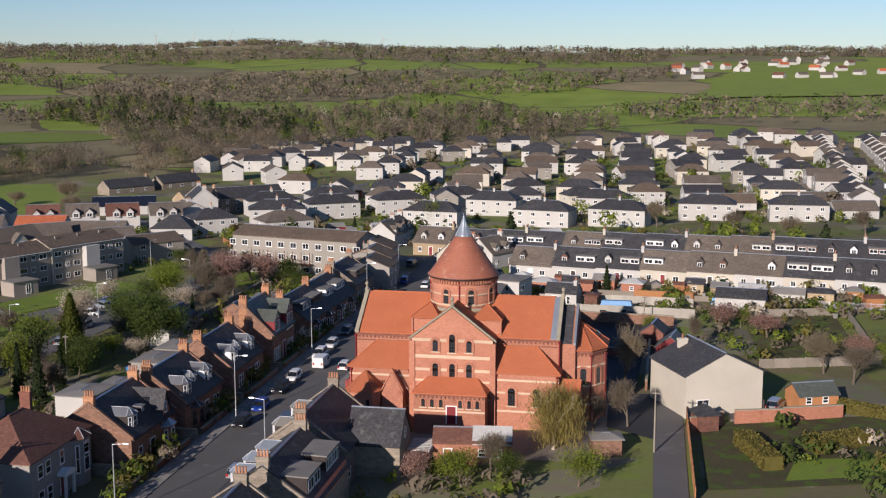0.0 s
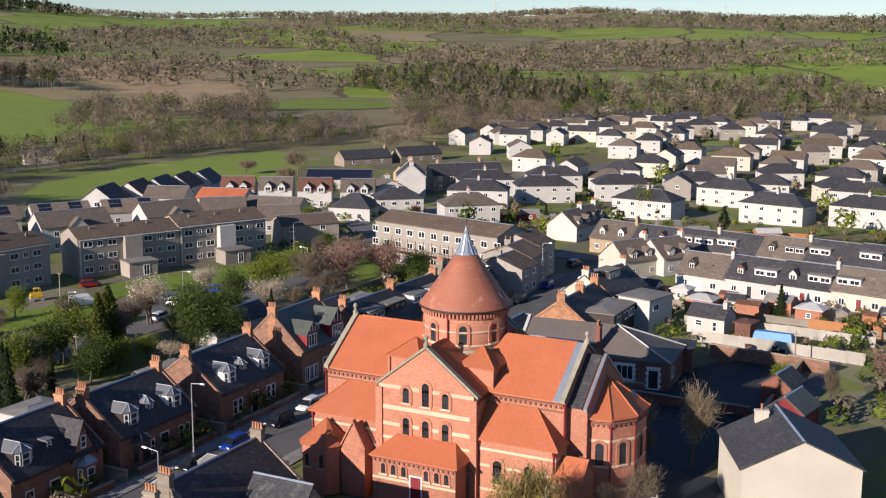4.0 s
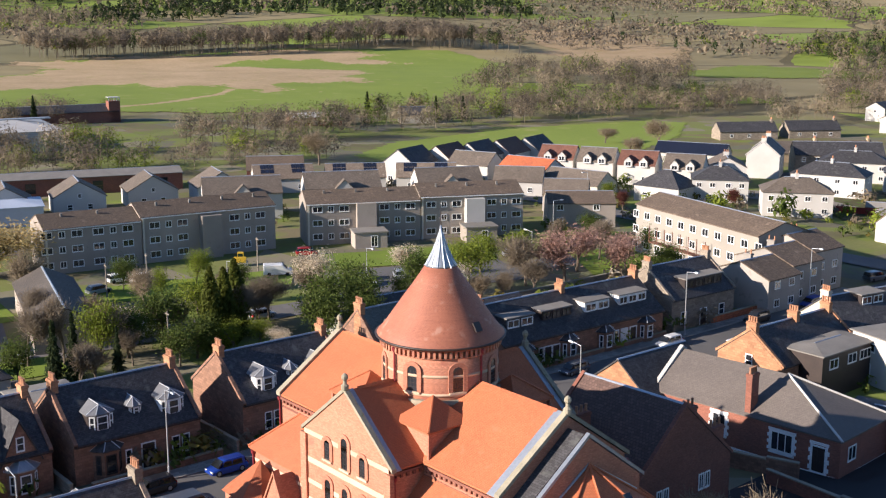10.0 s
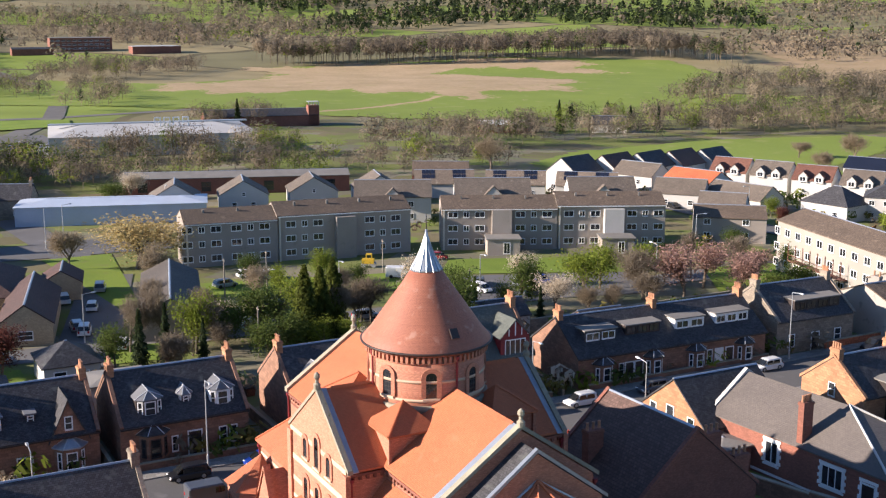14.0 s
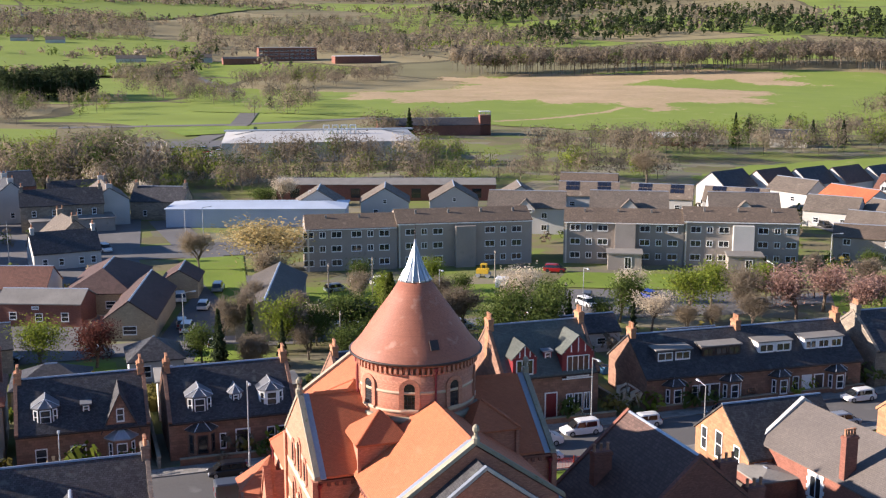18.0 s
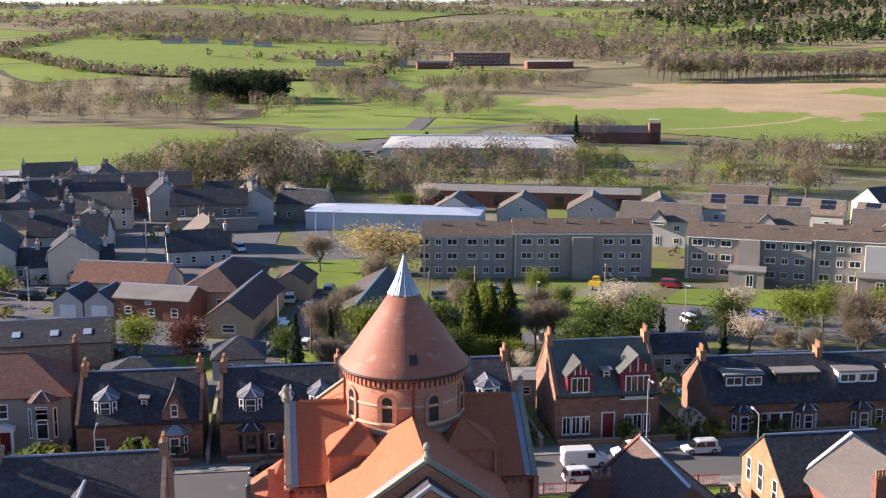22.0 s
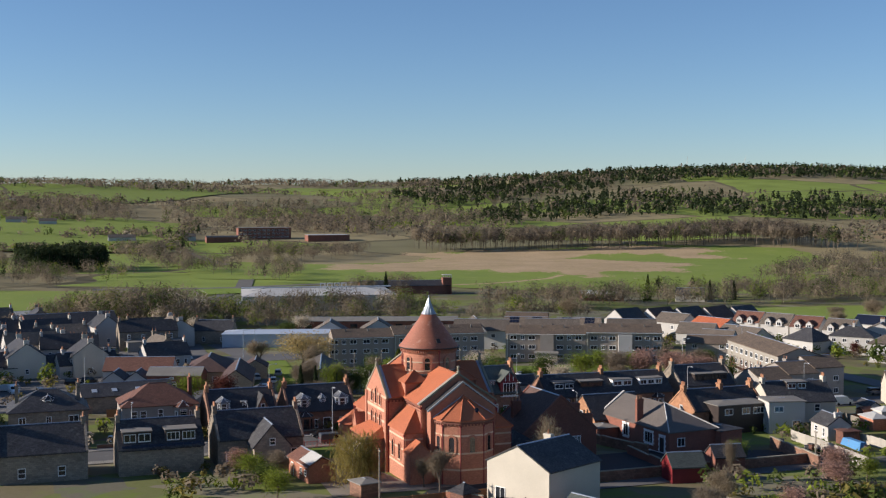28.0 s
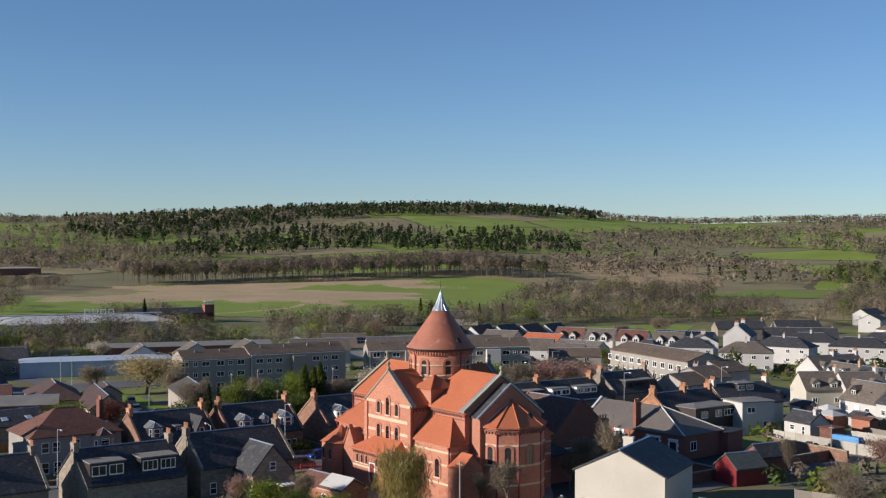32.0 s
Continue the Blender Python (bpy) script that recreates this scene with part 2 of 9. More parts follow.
red_lens = material("red lens", (0.42, 0.02, 0.02), (0.3, 0.015, 0.015), 0.2, 1, 6, 0)
bark = material("grey brown bark", (0.165, 0.13, 0.095), (0.10, 0.08, 0.06), 0.95, 0.7, 6, 0.4)
birch_bark = material("pale birch bark", (0.52, 0.46, 0.37), (0.28, 0.23, 0.18), 0.9, 1.2, 5, 0.3)
twig = material("bare twigs", (0.235, 0.190, 0.138), (0.175, 0.142, 0.102), 0.95, 0.2, 3, 0, spec=0.1, rand=0.12, island=True)
twig_dark = material("dark bare twigs", (0.150, 0.125, 0.095), (0.105, 0.088, 0.068), 0.95, 0.2, 3, 0, spec=0.1, rand=0.12, island=True)
twig_tan = material("tan twigs", (0.315, 0.252, 0.172), (0.25, 0.202, 0.136), 0.95, 0.3, 3, 0, spec=0.1, rand=0.12, island=True)
leaf_fresh = material("fresh spring leaves", (0.215, 0.255, 0.035), (0.125, 0.165, 0.022), 0.8, 0.3, 3, 0, spec=0.2, rand=0.3, island=True)
leaf_green = material("green leaves", (0.10, 0.135, 0.028), (0.06, 0.085, 0.02), 0.8, 0.3, 3, 0, spec=0.2, rand=0.3, island=True)
leaf_dark = material("dark conifer needles", (0.050, 0.070, 0.028), (0.030, 0.044, 0.019), 0.85, 0.3, 3, 0, spec=0.15, rand=0.3, island=True)
leaf_yew = material("yellow green conifer", (0.115, 0.135, 0.022), (0.06, 0.075, 0.015), 0.85, 0.3, 3, 0, spec=0.15, rand=0.3, island=True)
leaf_willow = material("yellow willow twigs", (0.34, 0.28, 0.085), (0.24, 0.19, 0.06), 0.85, 0.3, 3, 0, spec=0.2, rand=0.25, island=True)
blossom_cream = material("pale yellow blossom", (0.52, 0.405, 0.19), (0.38, 0.29, 0.125), 0.85, 0.4, 3, 0, spec=0.2, rand=0.2, island=True)
blossom_pink = material("pink blossom", (0.40, 0.25, 0.20), (0.28, 0.17, 0.135), 0.85, 0.4, 3, 0, spec=0.2, rand=0.3, island=True)
blossom_white = material("cream blossom", (0.62, 0.54, 0.42), (0.46, 0.38, 0.27), 0.85, 0.4, 3, 0, spec=0.2, rand=0.25, island=True)
leaf_copper = material("copper leaves", (0.15, 0.050, 0.036), (0.09, 0.032, 0.026), 0.8, 0.4, 3, 0, spec=0.2, rand=0.3, island=True)
hedge_leaf = material("hedge leaves", (0.215, 0.180, 0.048), (0.13, 0.115, 0.03), 0.85, 0.5, 4, 0.2, spec=0.2, rand=0.25, island=True)


# ---- building blocks ----
def quad_uv(bm):
    """Lays metres along each face: across it and up its slope."""
    uv = bm.loops.layers.uv.verify()
    up = Vector((0, 0, 1))
    for f in bm.faces:
        n = f.normal
        a = Vector((1, 0, 0)) if abs(n.z) > 0.97 else up.cross(n).normalized()
        b = n.cross(a)
        for lp in f.loops:
            lp[uv].uv = (lp.vert.co.dot(a), lp.vert.co.dot(b))


def mesh_of(name, bm, mats):
    bmesh.ops.recalc_face_normals(bm, faces=bm.faces)
    quad_uv(bm)
    me = bpy.data.meshes.new(name)
    bm.to_mesh(me)
    bm.free()
    for m in (mats if isinstance(mats, (list, tuple)) else (mats,)):
        me.materials.append(m)
    return me


def part(name, bm, mat, parent=None, label="", m=None):
    """Links a bmesh, or a mesh already made, as one object under a thing or a part."""
    ob = new(name, bm if isinstance(bm, bpy.types.Mesh) else mesh_of(name, bm, mat))
    if parent is not None:
        ob.parent = parent
    if m is not None:
        ob.matrix_local = m
    if label:
        ob["label"] = label
    return ob


def thing(name, label, category, m, group="", kind=""):
    ob = new(name)
    ob.empty_display_size = 0.2
    ob.matrix_world = m
    return tagged(ob, label, category, group, kind)


def box(bm, x0, y0, z0, x1, y1, z1, mi=0, m=None):
    vs = [bm.verts.new((x, y, z)) for z in (z0, z1) for x, y in ((x0, y0), (x1, y0), (x1, y1), (x0, y1))]
    if m is not None:
        for v in vs:
            v.co = m @ v.co
    for f in ((0, 3, 2, 1), (4, 5, 6, 7), (0, 1, 5, 4), (1, 2, 6, 5), (2, 3, 7, 6), (3, 0, 4, 7)):
        bm.faces.new([vs[i] for i in f]).material_index = mi


def solid(bm, bottom, top, mi=0):
    """A closed body between two rings of the same number of points."""
    a, b = [bm.verts.new(p) for p in bottom], [bm.verts.new(p) for p in top]
    n = len(a)
    bm.faces.new(a[::-1]).material_index = mi
    bm.faces.new(b).material_index = mi
    for i in range(n):
        bm.faces.new((a[i], a[(i + 1) % n], b[(i + 1) % n], b[i])).material_index = mi


def tube(bm, x, y, rings, n=12, mi=0, smooth=False, start=0.0):
    """A turned body about a vertical axis, from (radius, height) rings, closed at both ends."""
    loops = []
    for r, z in rings:
        loops.append([bm.verts.new((x + r * math.cos(start + 2 * math.pi * i / n), y + r * math.sin(start + 2 * math.pi * i / n), z)) for i in range(n)])
    for a, b in zip(loops, loops[1:]):
        for i in range(n):
            f = bm.faces.new((a[i], a[(i + 1) % n], b[(i + 1) % n], b[i]))
            f.material_index, f.smooth = mi, smooth
    bm.faces.new(loops[0][::-1]).material_index = mi
    bm.faces.new(loops[-1]).material_index = mi


def rod(bm, a, b, r0, r1, n=5, mi=0):
    a, b = Vector(a), Vector(b)
    d = (b - a).normalized()
    s = d.orthogonal().normalized()
    t = d.cross(s)
    ra = [bm.verts.new(a + (s * math.cos(q) + t * math.sin(q)) * r0) for q in [2 * math.pi * i / n for i in range(n)]]
    rb = [bm.verts.new(b + (s * math.cos(q) + t * math.sin(q)) * r1) for q in [2 * math.pi * i / n for i in range(n)]]
    for i in range(n):
        bm.faces.new((ra[i], ra[(i + 1) % n], rb[(i + 1) % n], rb[i])).material_index = mi
    bm.faces.new(rb).material_index = mi


def gable_body(bm, L, D, he, hr, z0=0.0):
    """Walls under a pitched roof, ridge along x."""
    h, w = L / 2, D / 2
    prof = [(-w, z0), (w, z0), (w, he), (0, hr), (-w, he)]
    solid(bm, [(-h, y, z) for y, z in prof], [(h, y, z) for y, z in prof])


def gable_roof(bm, L, D, he, hr, over=0.3, verge=0.12, t=0.16):
    h, w = L / 2 + verge, D / 2
    k = (hr - he) / w
    yo, zo = w + over, he - k * over
    g = t * math.hypot(1, k)
    up = 0.03
    prof = [(-yo, zo + up), (0, hr + up), (yo, zo + up), (yo, zo + up + g), (0, hr + up + g), (-yo, zo + up + g)]
    solid(bm, [(-h, y, z) for y, z in prof], [(h, y, z) for y, z in prof])


def hip_roof(bm, L, D, he, hr, over=0.35, t=0.14, run=None, half_hip=False):
    run = D / 2 if run is None else run
    h, w = L / 2 + over, D / 2 + over
    rx = max(L / 2 - run, 0.02)
    base = [(-h, -w, he), (h, -w, he), (h, w, he), (-h, w, he)]
    vb = [bm.verts.new(p) for p in base]
    vt = [bm.verts.new((x, y, he + t)) for x, y, _ in base]
    r0, r1 = bm.verts.new((-L / 2 if half_hip else -rx, 0, hr + t)), bm.verts.new((rx, 0, hr + t))
    bm.faces.new(vb[::-1])
    for i in range(4):
        bm.faces.new((vb[i], vb[(i + 1) % 4], vt[(i + 1) % 4], vt[i]))
    bm.faces.new((vt[0], vt[1], r1, r0))
    bm.faces.new((vt[1], vt[2], r1))
    bm.faces.new((vt[2], vt[3], r0, r1))
    bm.faces.new((vt[3], vt[0], r0))


WINDOW_MESH = {}


def window_mesh(w, h, frame_mat, style, glazed):
    """Meshes of a window, centred, facing -y; style: 's' sash, 'c' casement, 'p' plain. The frame is one piece round its openings; glazed: the panes are set into it."""
    key = (round(w, 2), round(h, 2), frame_mat.name, style, glazed)
    if key in WINDOW_MESH:
        return WINDOW_MESH[key]
    f, d = 0.11, 0.07
    xs, zs = [-w / 2], [-h / 2 - 0.07]
    n = max(2, round(w / 0.8)) if style == "c" else 1
    m = 2 if style == "s" else 1
    holes_x, holes_z = [], []
    for i in range(n):
        lo = -w / 2 + w * i / n + (f if i == 0 else 0.04)
        hi = -w / 2 + w * (i + 1) / n - (f if i == n - 1 else 0.04)
        holes_x.append(len(xs) - 1 + 1)
        xs += [lo, hi]
    xs.append(w / 2)
    for j in range(m):
        lo = -h / 2 + h * j / m + (f if j == 0 else 0.04)
        hi = -h / 2 + h * (j + 1) / m - (f if j == m - 1 else 0.04)
        holes_z.append(len(zs) - 1 + 1)
        zs += [lo, hi]
    zs.append(h / 2)
    bm = bmesh.new()
    V = {}

    def at(i, j, y):
        k = (i, j, y)
        if k not in V:
            V[k] = bm.verts.new((xs[i], y, zs[j]))
        return V[k]
    for i in range(len(xs) - 1):
        for j in range(len(zs) - 1):
            if i in holes_x and j in holes_z:
                ring = [(i, j), (i + 1, j), (i + 1, j + 1), (i, j + 1)]
                for q in range(4):
                    r0, r1 = ring[q], ring[(q + 1) % 4]
                    bm.faces.new((at(*r0, -d), at(*r1, -d), at(*r1, -0.02), at(*r0, -0.02)))
                if glazed:
                    bm.faces.new([at(*r, -0.02) for r in ring]).material_index = 1
            else:
                bm.faces.new((at(i, j, -d), at(i + 1, j, -d), at(i + 1, j + 1, -d), at(i, j + 1, -d)))
    X, Z = len(xs) - 1, len(zs) - 1
    for i in range(X):
        for j in (0, Z):
            bm.faces.new((at(i, j, -d), at(i + 1, j, -d), at(i + 1, j, 0.02), at(i, j, 0.02)))
    for j in range(Z):
        for i in (0, X):
            bm.faces.new((at(i, j, -d), at(i, j + 1, -d), at(i, j + 1, 0.02), at(i, j, 0.02)))
    fr = mesh_of("window", bm, [frame_mat, glass])
    pn = None
    if not glazed:
        bm = bmesh.new()
        box(bm, -w / 2 + f * 0.9, -0.028, -h / 2 + f * 0.9, w / 2 - f * 0.9, 0.01, h / 2 - f * 0.9)
        pn = mesh_of("pane", bm, glass)
    WINDOW_MESH[key] = (fr, pn)
    return WINDOW_MESH[key]


def window(parent, x, y, z, w, h, turn=0.0, frame_mat=None, style="s", label="", glazed=False):
    fr, pn = window_mesh(w, h, frame_mat or white_paint, style, glazed)
    ob = part("window", fr, None, parent, label, pose(x, y, z, 0, 0, turn))
    if pn:
        part("pane", pn, None, ob)
    return ob


def door(parent, x, y, z0, w, h, mat, turn=0.0, label=""):
    bm = bmesh.new()
    box(bm, -w / 2, -0.06, 0, w / 2, 0.02, h)
    for px in (-w / 4, w / 4):
        box(bm, px - w * 0.16, -0.085, h * 0.12, px + w * 0.16, -0.055, h * 0.45)
        box(bm, px - w * 0.16, -0.085, h * 0.55, px + w * 0.16, -0.055, h * 0.9)
    ob = part("door", bm, mat, parent, label, pose(x, y, z0, 0, 0, turn))
    bm = bmesh.new()
    box(bm, -w / 2 - 0.14, -0.09, 0, -w / 2, 0.02, h + 0.14)
    box(bm, w / 2, -0.09, 0, w / 2 + 0.14, 0.02, h + 0.14)
    box(bm, -w / 2, -0.09, h, w / 2, 0.02, h + 0.14)
    part("door_frame", bm, white_paint, ob)
    return ob


CHIMNEY_MESH = {}


def chimney(parent, x, y, zb, zt, mat, w=0.66, l=1.35, pots=4, pot_mat=None, turn=0.0):
    bm = bmesh.new()
    box(bm, -w / 2, -l / 2, zb, w / 2, l / 2, zt - 0.3)
    box(bm, -w / 2 - 0.07, -l / 2 - 0.07, zt - 0.3, w / 2 + 0.07, l / 2 + 0.07, zt - 0.12)
    box(bm, -w / 2 - 0.02, -l / 2 - 0.02, zt - 0.12, w / 2 + 0.02, l / 2 + 0.02, zt)
    ob = part("chimney", bm, mat, parent, "", pose(x, y, 0, 0, 0, turn))
    pm = pot_mat or pot_clay
    if pm.name not in CHIMNEY_MESH:
        bp = bmesh.new()
        tube(bp, 0, 0, [(0.16, 0), (0.13, 0.1), (0.11, 0.5), (0.14, 0.55), (0.14, 0.65)], 8)
        CHIMNEY_MESH[pm.name] = mesh_of("chimney_pot", bp, pm)
    for i in range(pots):
        yy = (i - (pots - 1) / 2) * (l - 0.35) / max(pots - 1, 1)
        part("chimney_pot", CHIMNEY_MESH[pm.name], None, ob, "", pose(0, yy, zt))
    return ob


def dormer(parent, x, yf, z0, kind, w=1.9, h=1.5, side=-1, wall=None, roof=None, frame_mat=None, back=3.0):
    """A dormer on the slope facing side (-1: -y). yf: its front face, z0: its sill. kind: bay, box, gable, small."""
    turn = 0 if side < 0 else 180
    wall, roof = wall or dark_paint, roof or lead
    bm = bmesh.new()
    if kind == "bay":
        c = w * 0.26
        foot = [(-w / 2, 0.45, z0), (-w / 2 + c, 0, z0), (w / 2 - c, 0, z0), (w / 2, 0.45, z0), (w / 2, back, z0), (-w / 2, back, z0)]
        solid(bm, foot, [(a, b, z0 + h) for a, b, _ in foot])
    else:
        box(bm, -w / 2, 0, z0, w / 2, back, z0 + h)
        if kind == "gable":
            g = w * 0.5
            solid(bm, [(-w / 2, 0, z0 + h), (w / 2, 0, z0 + h), (0, 0, z0 + h + g)], [(-w / 2, back, z0 + h), (w / 2, back, z0 + h), (0, back, z0 + h + g)])
    ob = part("dormer", bm, wall, parent, "", pose(x, yf, 0, 0, 0, turn))
    bm = bmesh.new()
    if kind == "bay":
        o = 0.16
        ring = [(-w / 2 - o, 0.42), (-w / 2 + c - o * 0.5, -o), (w / 2 - c + o * 0.5, -o), (w / 2 + o, 0.42), (w / 2 + o, back), (-w / 2 - o, back)]
        lo = [bm.verts.new((a, b, z0 + h + 0.003)) for a, b in ring]
        hi = [bm.verts.new((a, b, z0 + h + 0.1)) for a, b in ring]
        apex, end = bm.verts.new((0, 0.75, z0 + h + 0.85)), bm.verts.new((0, back, z0 + h + 0.85))
        bm.faces.new(lo[::-1])
        for i in range(6):
            bm.faces.new((lo[i], lo[(i + 1) % 6], hi[(i + 1) % 6], hi[i]))
        for i in range(3):
            bm.faces.new((hi[i], hi[i + 1], apex))
        bm.faces.new((hi[3], hi[4], end, apex))
        bm.faces.new((hi[4], hi[5], end))
        bm.faces.new((hi[5], hi[0], apex, end))
        for v in hi[:4]:
            rod(bm, v.co.copy(), apex.co.copy(), 0.05, 0.05, 4, 1)
        rod(bm, apex.co.copy(), end.co.copy(), 0.05, 0.05, 4, 1)
    elif kind == "gable":
        g = w * 0.5
        for s in (-1, 1):
            solid(bm, [(s * (w / 2 + 0.2), -0.15, z0 + h - 0.2), (0, -0.15, z0 + h + g), (0, -0.15, z0 + h + g + 0.14), (s * (w / 2 + 0.2), -0.15, z0 + h - 0.06)],
                  [(s * (w / 2 + 0.2), back, z0 + h - 0.2), (0, back, z0 + h + g), (0, back, z0 + h + g + 0.14), (s * (w / 2 + 0.2), back, z0 + h - 0.06)])
    else:
        solid(bm, [(-w / 2 - 0.15, -0.2, z0 + h + 0.003), (w / 2 + 0.15, -0.2, z0 + h + 0.003), (w / 2 + 0.15, back, z0 + h + 0.1), (-w / 2 - 0.15, back, z0 + h + 0.1)],
              [(-w / 2 - 0.15, -0.2, z0 + h + 0.15), (w / 2 + 0.15, -0.2, z0 + h + 0.15), (w / 2 + 0.15, back, z0 + h + 0.25), (-w / 2 - 0.15, back, z0 + h + 0.25)])
    part("dormer_roof", bm, [roof, lead_roll], ob)
    if kind == "bay":
        window(ob, 0, 0, z0 + h / 2, w * 0.44, h * 0.86, 0, frame_mat, glazed=True)
        for s in (-1, 1):
            ang = math.degrees(math.atan2(0.45, w * 0.26))
            window(ob, s * (w / 2 - w * 0.13), 0.225, z0 + h / 2, w * 0.22, h * 0.86, s * ang, frame_mat, glazed=True)
    elif kind == "gable" or kind == "small":
        window(ob, 0, 0, z0 + h * 0.5, w * 0.72, h * 0.8, 0, frame_mat, "c" if w > 1.3 else "s", glazed=True)
    else:
        n = max(1, int(w / 1.7))
        for i in range(n):
            window(ob, (i + 0.5) * w / n - w / 2, 0, z0 + h * 0.52, w / n * 0.84, h * 0.66, 0, frame_mat, "c", glazed=True)
    return ob


def roof_part(ob, L, D, he, hr, roof, hip=False, over=0.3, verge=0.12, run=None, ridge_mat=None, t=0.16, ridge=True, half_hip=False):
    bm = bmesh.new()
    if hip:
        hip_roof(bm, L, D, he, hr, over, run=run, half_hip=half_hip)
        rl = max(L - 2 * (D / 2 if run is None else run), 0.3)
    else:
        gable_roof(bm, L, D, he, hr, over, verge, t)
        rl = L + 2 * verge
    r = part("roof", bm, roof, ob)
    if not ridge or half_hip:
        return r
    bm = bmesh.new()
    zt = hr + (0.14 if hip else 0.03 + t * math.hypot(1, (hr - he) / (D / 2)))
    solid(bm, [(-rl / 2, -0.17, zt - 0.07), (-rl / 2, 0.17, zt - 0.07), (-rl / 2, 0.06, zt + 0.05), (-rl / 2, -0.06, zt + 0.05)],
          [(rl / 2, -0.17, zt - 0.07), (rl / 2, 0.17, zt - 0.07), (rl / 2, 0.06, zt + 0.05), (rl / 2, -0.06, zt + 0.05)])
    part("ridge", bm, ridge_mat or lead, r)
    return r


def house(name, label, cx, cy, rot, L, D, he, hr, wall, roof, hip=False, chim=(), front=(), back=(), east=(), west=(), doors=(), dormers=(),
          wmat=None, style="s", z=None, category="house", group="", chim_mat=None, pots=4, over=0.3, skews=None, ridge_mat=None, run=None, gutters=False, glazed=False, half_hip=False):
    """A house: ridge along its x, front towards its -y. front/back: (x, z, w, h); east/west (the +x and -x ends): (y, z, w, h)."""
    ob = thing(name, label, category, pose(cx, cy, zg(cx, cy) if z is None else z, 0, 0, rot), group)
    bm = bmesh.new()
    if hip:
        box(bm, -L / 2, -D / 2, -1.0, L / 2, D / 2, he)
    else:
        gable_body(bm, L, D, he, hr, -1.0)
    part("wall", bm, wall, ob)
    roof_part(ob, L, D, he, hr, roof, hip, over, 0.05 if skews else 0.14, run, ridge_mat, ridge=not glazed, half_hip=half_hip)
    if skews:
        k = (hr - he) / (D / 2)
        for sx in (-1, 1):
            for sy in (-1, 1):
                bm = bmesh.new()
                x0 = sx * (L / 2 - 0.12)
                pr = [(sy * (D / 2 + over), he - k * over + 0.1), (0, hr + 0.1), (0, hr + 0.42), (sy * (D / 2 + over), he - k * over + 0.42)]
                solid(bm, [(x0 - 0.19, y, q) for y, q in pr], [(x0 + 0.19, y, q) for y, q in pr])
                part("gable_coping", bm, skews, ob)
    for c in chim:
        chimney(ob, c[0], c[1] if len(c) > 1 else 0, min(he, hr - 1.5), hr + (c[2] if len(c) > 2 else 1.05), chim_mat or wall, pots=pots)
    for x, zz, w, h in front:
        window(ob, x, -D / 2, zz, w, h, 0, wmat, style, glazed=glazed)
    for x, zz, w, h in back:
        window(ob, x, D / 2, zz, w, h, 180, wmat, style, glazed=glazed)
    for y, zz, w, h in east:
        window(ob, L / 2, y, zz, w, h, 90, wmat, style, glazed=glazed)
    for y, zz, w, h in west:
        window(ob, -L / 2, y, zz, w, h, -90, wmat, style, glazed=glazed)
    for x, zz, w, h, mt in doors:
        door(ob, x, -D / 2, zz, w, h, mt)
    for dm in dormers:
        x, kind, side, w, h, z0 = dm[:6]
        k = (hr - he) / (D / 2)
        yf = side * (D / 2 - (z0 - he) / k - 0.05)
        dormer(ob, x, yf, z0, kind, w, h, side, *(dm[6:9] if len(dm) > 6 else (None, None, None)), back=min(3.2, h / k + 0.8))
    if gutters:
        for sy in (-1, 1):
            bm = bmesh.new()
            yy, zz = sy * (D / 2 + over + 0.05), he - (hr - he) / (D / 2) * over + 0.05
            box(bm, -L / 2, yy - 0.07, zz - 0.06, L / 2, yy + 0.07, zz + 0.08)
            part("gutter", bm, dark_paint, ob)
    return ob


# ---- ground ----
def smooth(a, b, x):
    q = np.clip((x - a) / (b - a), 0, 1)
    return q * q * (3 - 2 * q)


def height(x, y):
    """Height of the land in metres: a gentle fall through the town to the valley floor, hills beyond."""
    x, y = np.asarray(x, float), np.asarray(y, float)
    r = np.hypot(x + 60, y)
    head = np.degrees(np.arctan2(-(x + 60), y))
    forest = np.exp(-((head - 57) / 11) ** 2)
    north = np.exp(-((head - 22) / 16) ** 2)
    west = np.exp(-((head - 94) / 15) ** 2)
    amp = 70 + 34 * forest * smooth(1300, 2000, r) + 8 * north + 15 * west
    w = np.sin(x / 310 + 1.3) * np.cos(y / 270 + 0.4) + 0.6 * np.sin(x / 130 + y / 170) + 0.5 * np.cos(y / 450 - x / 600)
    slope = (1.9 * smooth(-230, -60, x) + 3.2 * smooth(-60, 110, x) - 2.6 * smooth(120, 250, y)) * (1 - smooth(700, 1100, r))
    return slope + smooth(700, 2500, r) * (amp + 7 * w) + 1.6 * smooth(350, 700, r) * (np.sin(x / 75) * np.cos(y / 90))


def sheet(name, mat, xs, ys, dz, label, category):
    X, Y = np.meshgrid(xs, ys)
    Z = height(X, Y) + dz
    n, m = len(xs), len(ys)
    idx = np.arange(n * m).reshape(m, n)
    faces = np.stack([idx[:-1, :-1], idx[:-1, 1:], idx[1:, 1:], idx[1:, :-1]], -1).reshape(-1, 4)
    me = bpy.data.meshes.new(name)
    me.from_pydata(np.stack([X.ravel(), Y.ravel(), Z.ravel()], 1).tolist(), [], faces.tolist())
    me.materials.append(mat)
    for p in me.polygons:
        p.use_smooth = True
    return tagged(new(name, me), label, category, kind="structure")


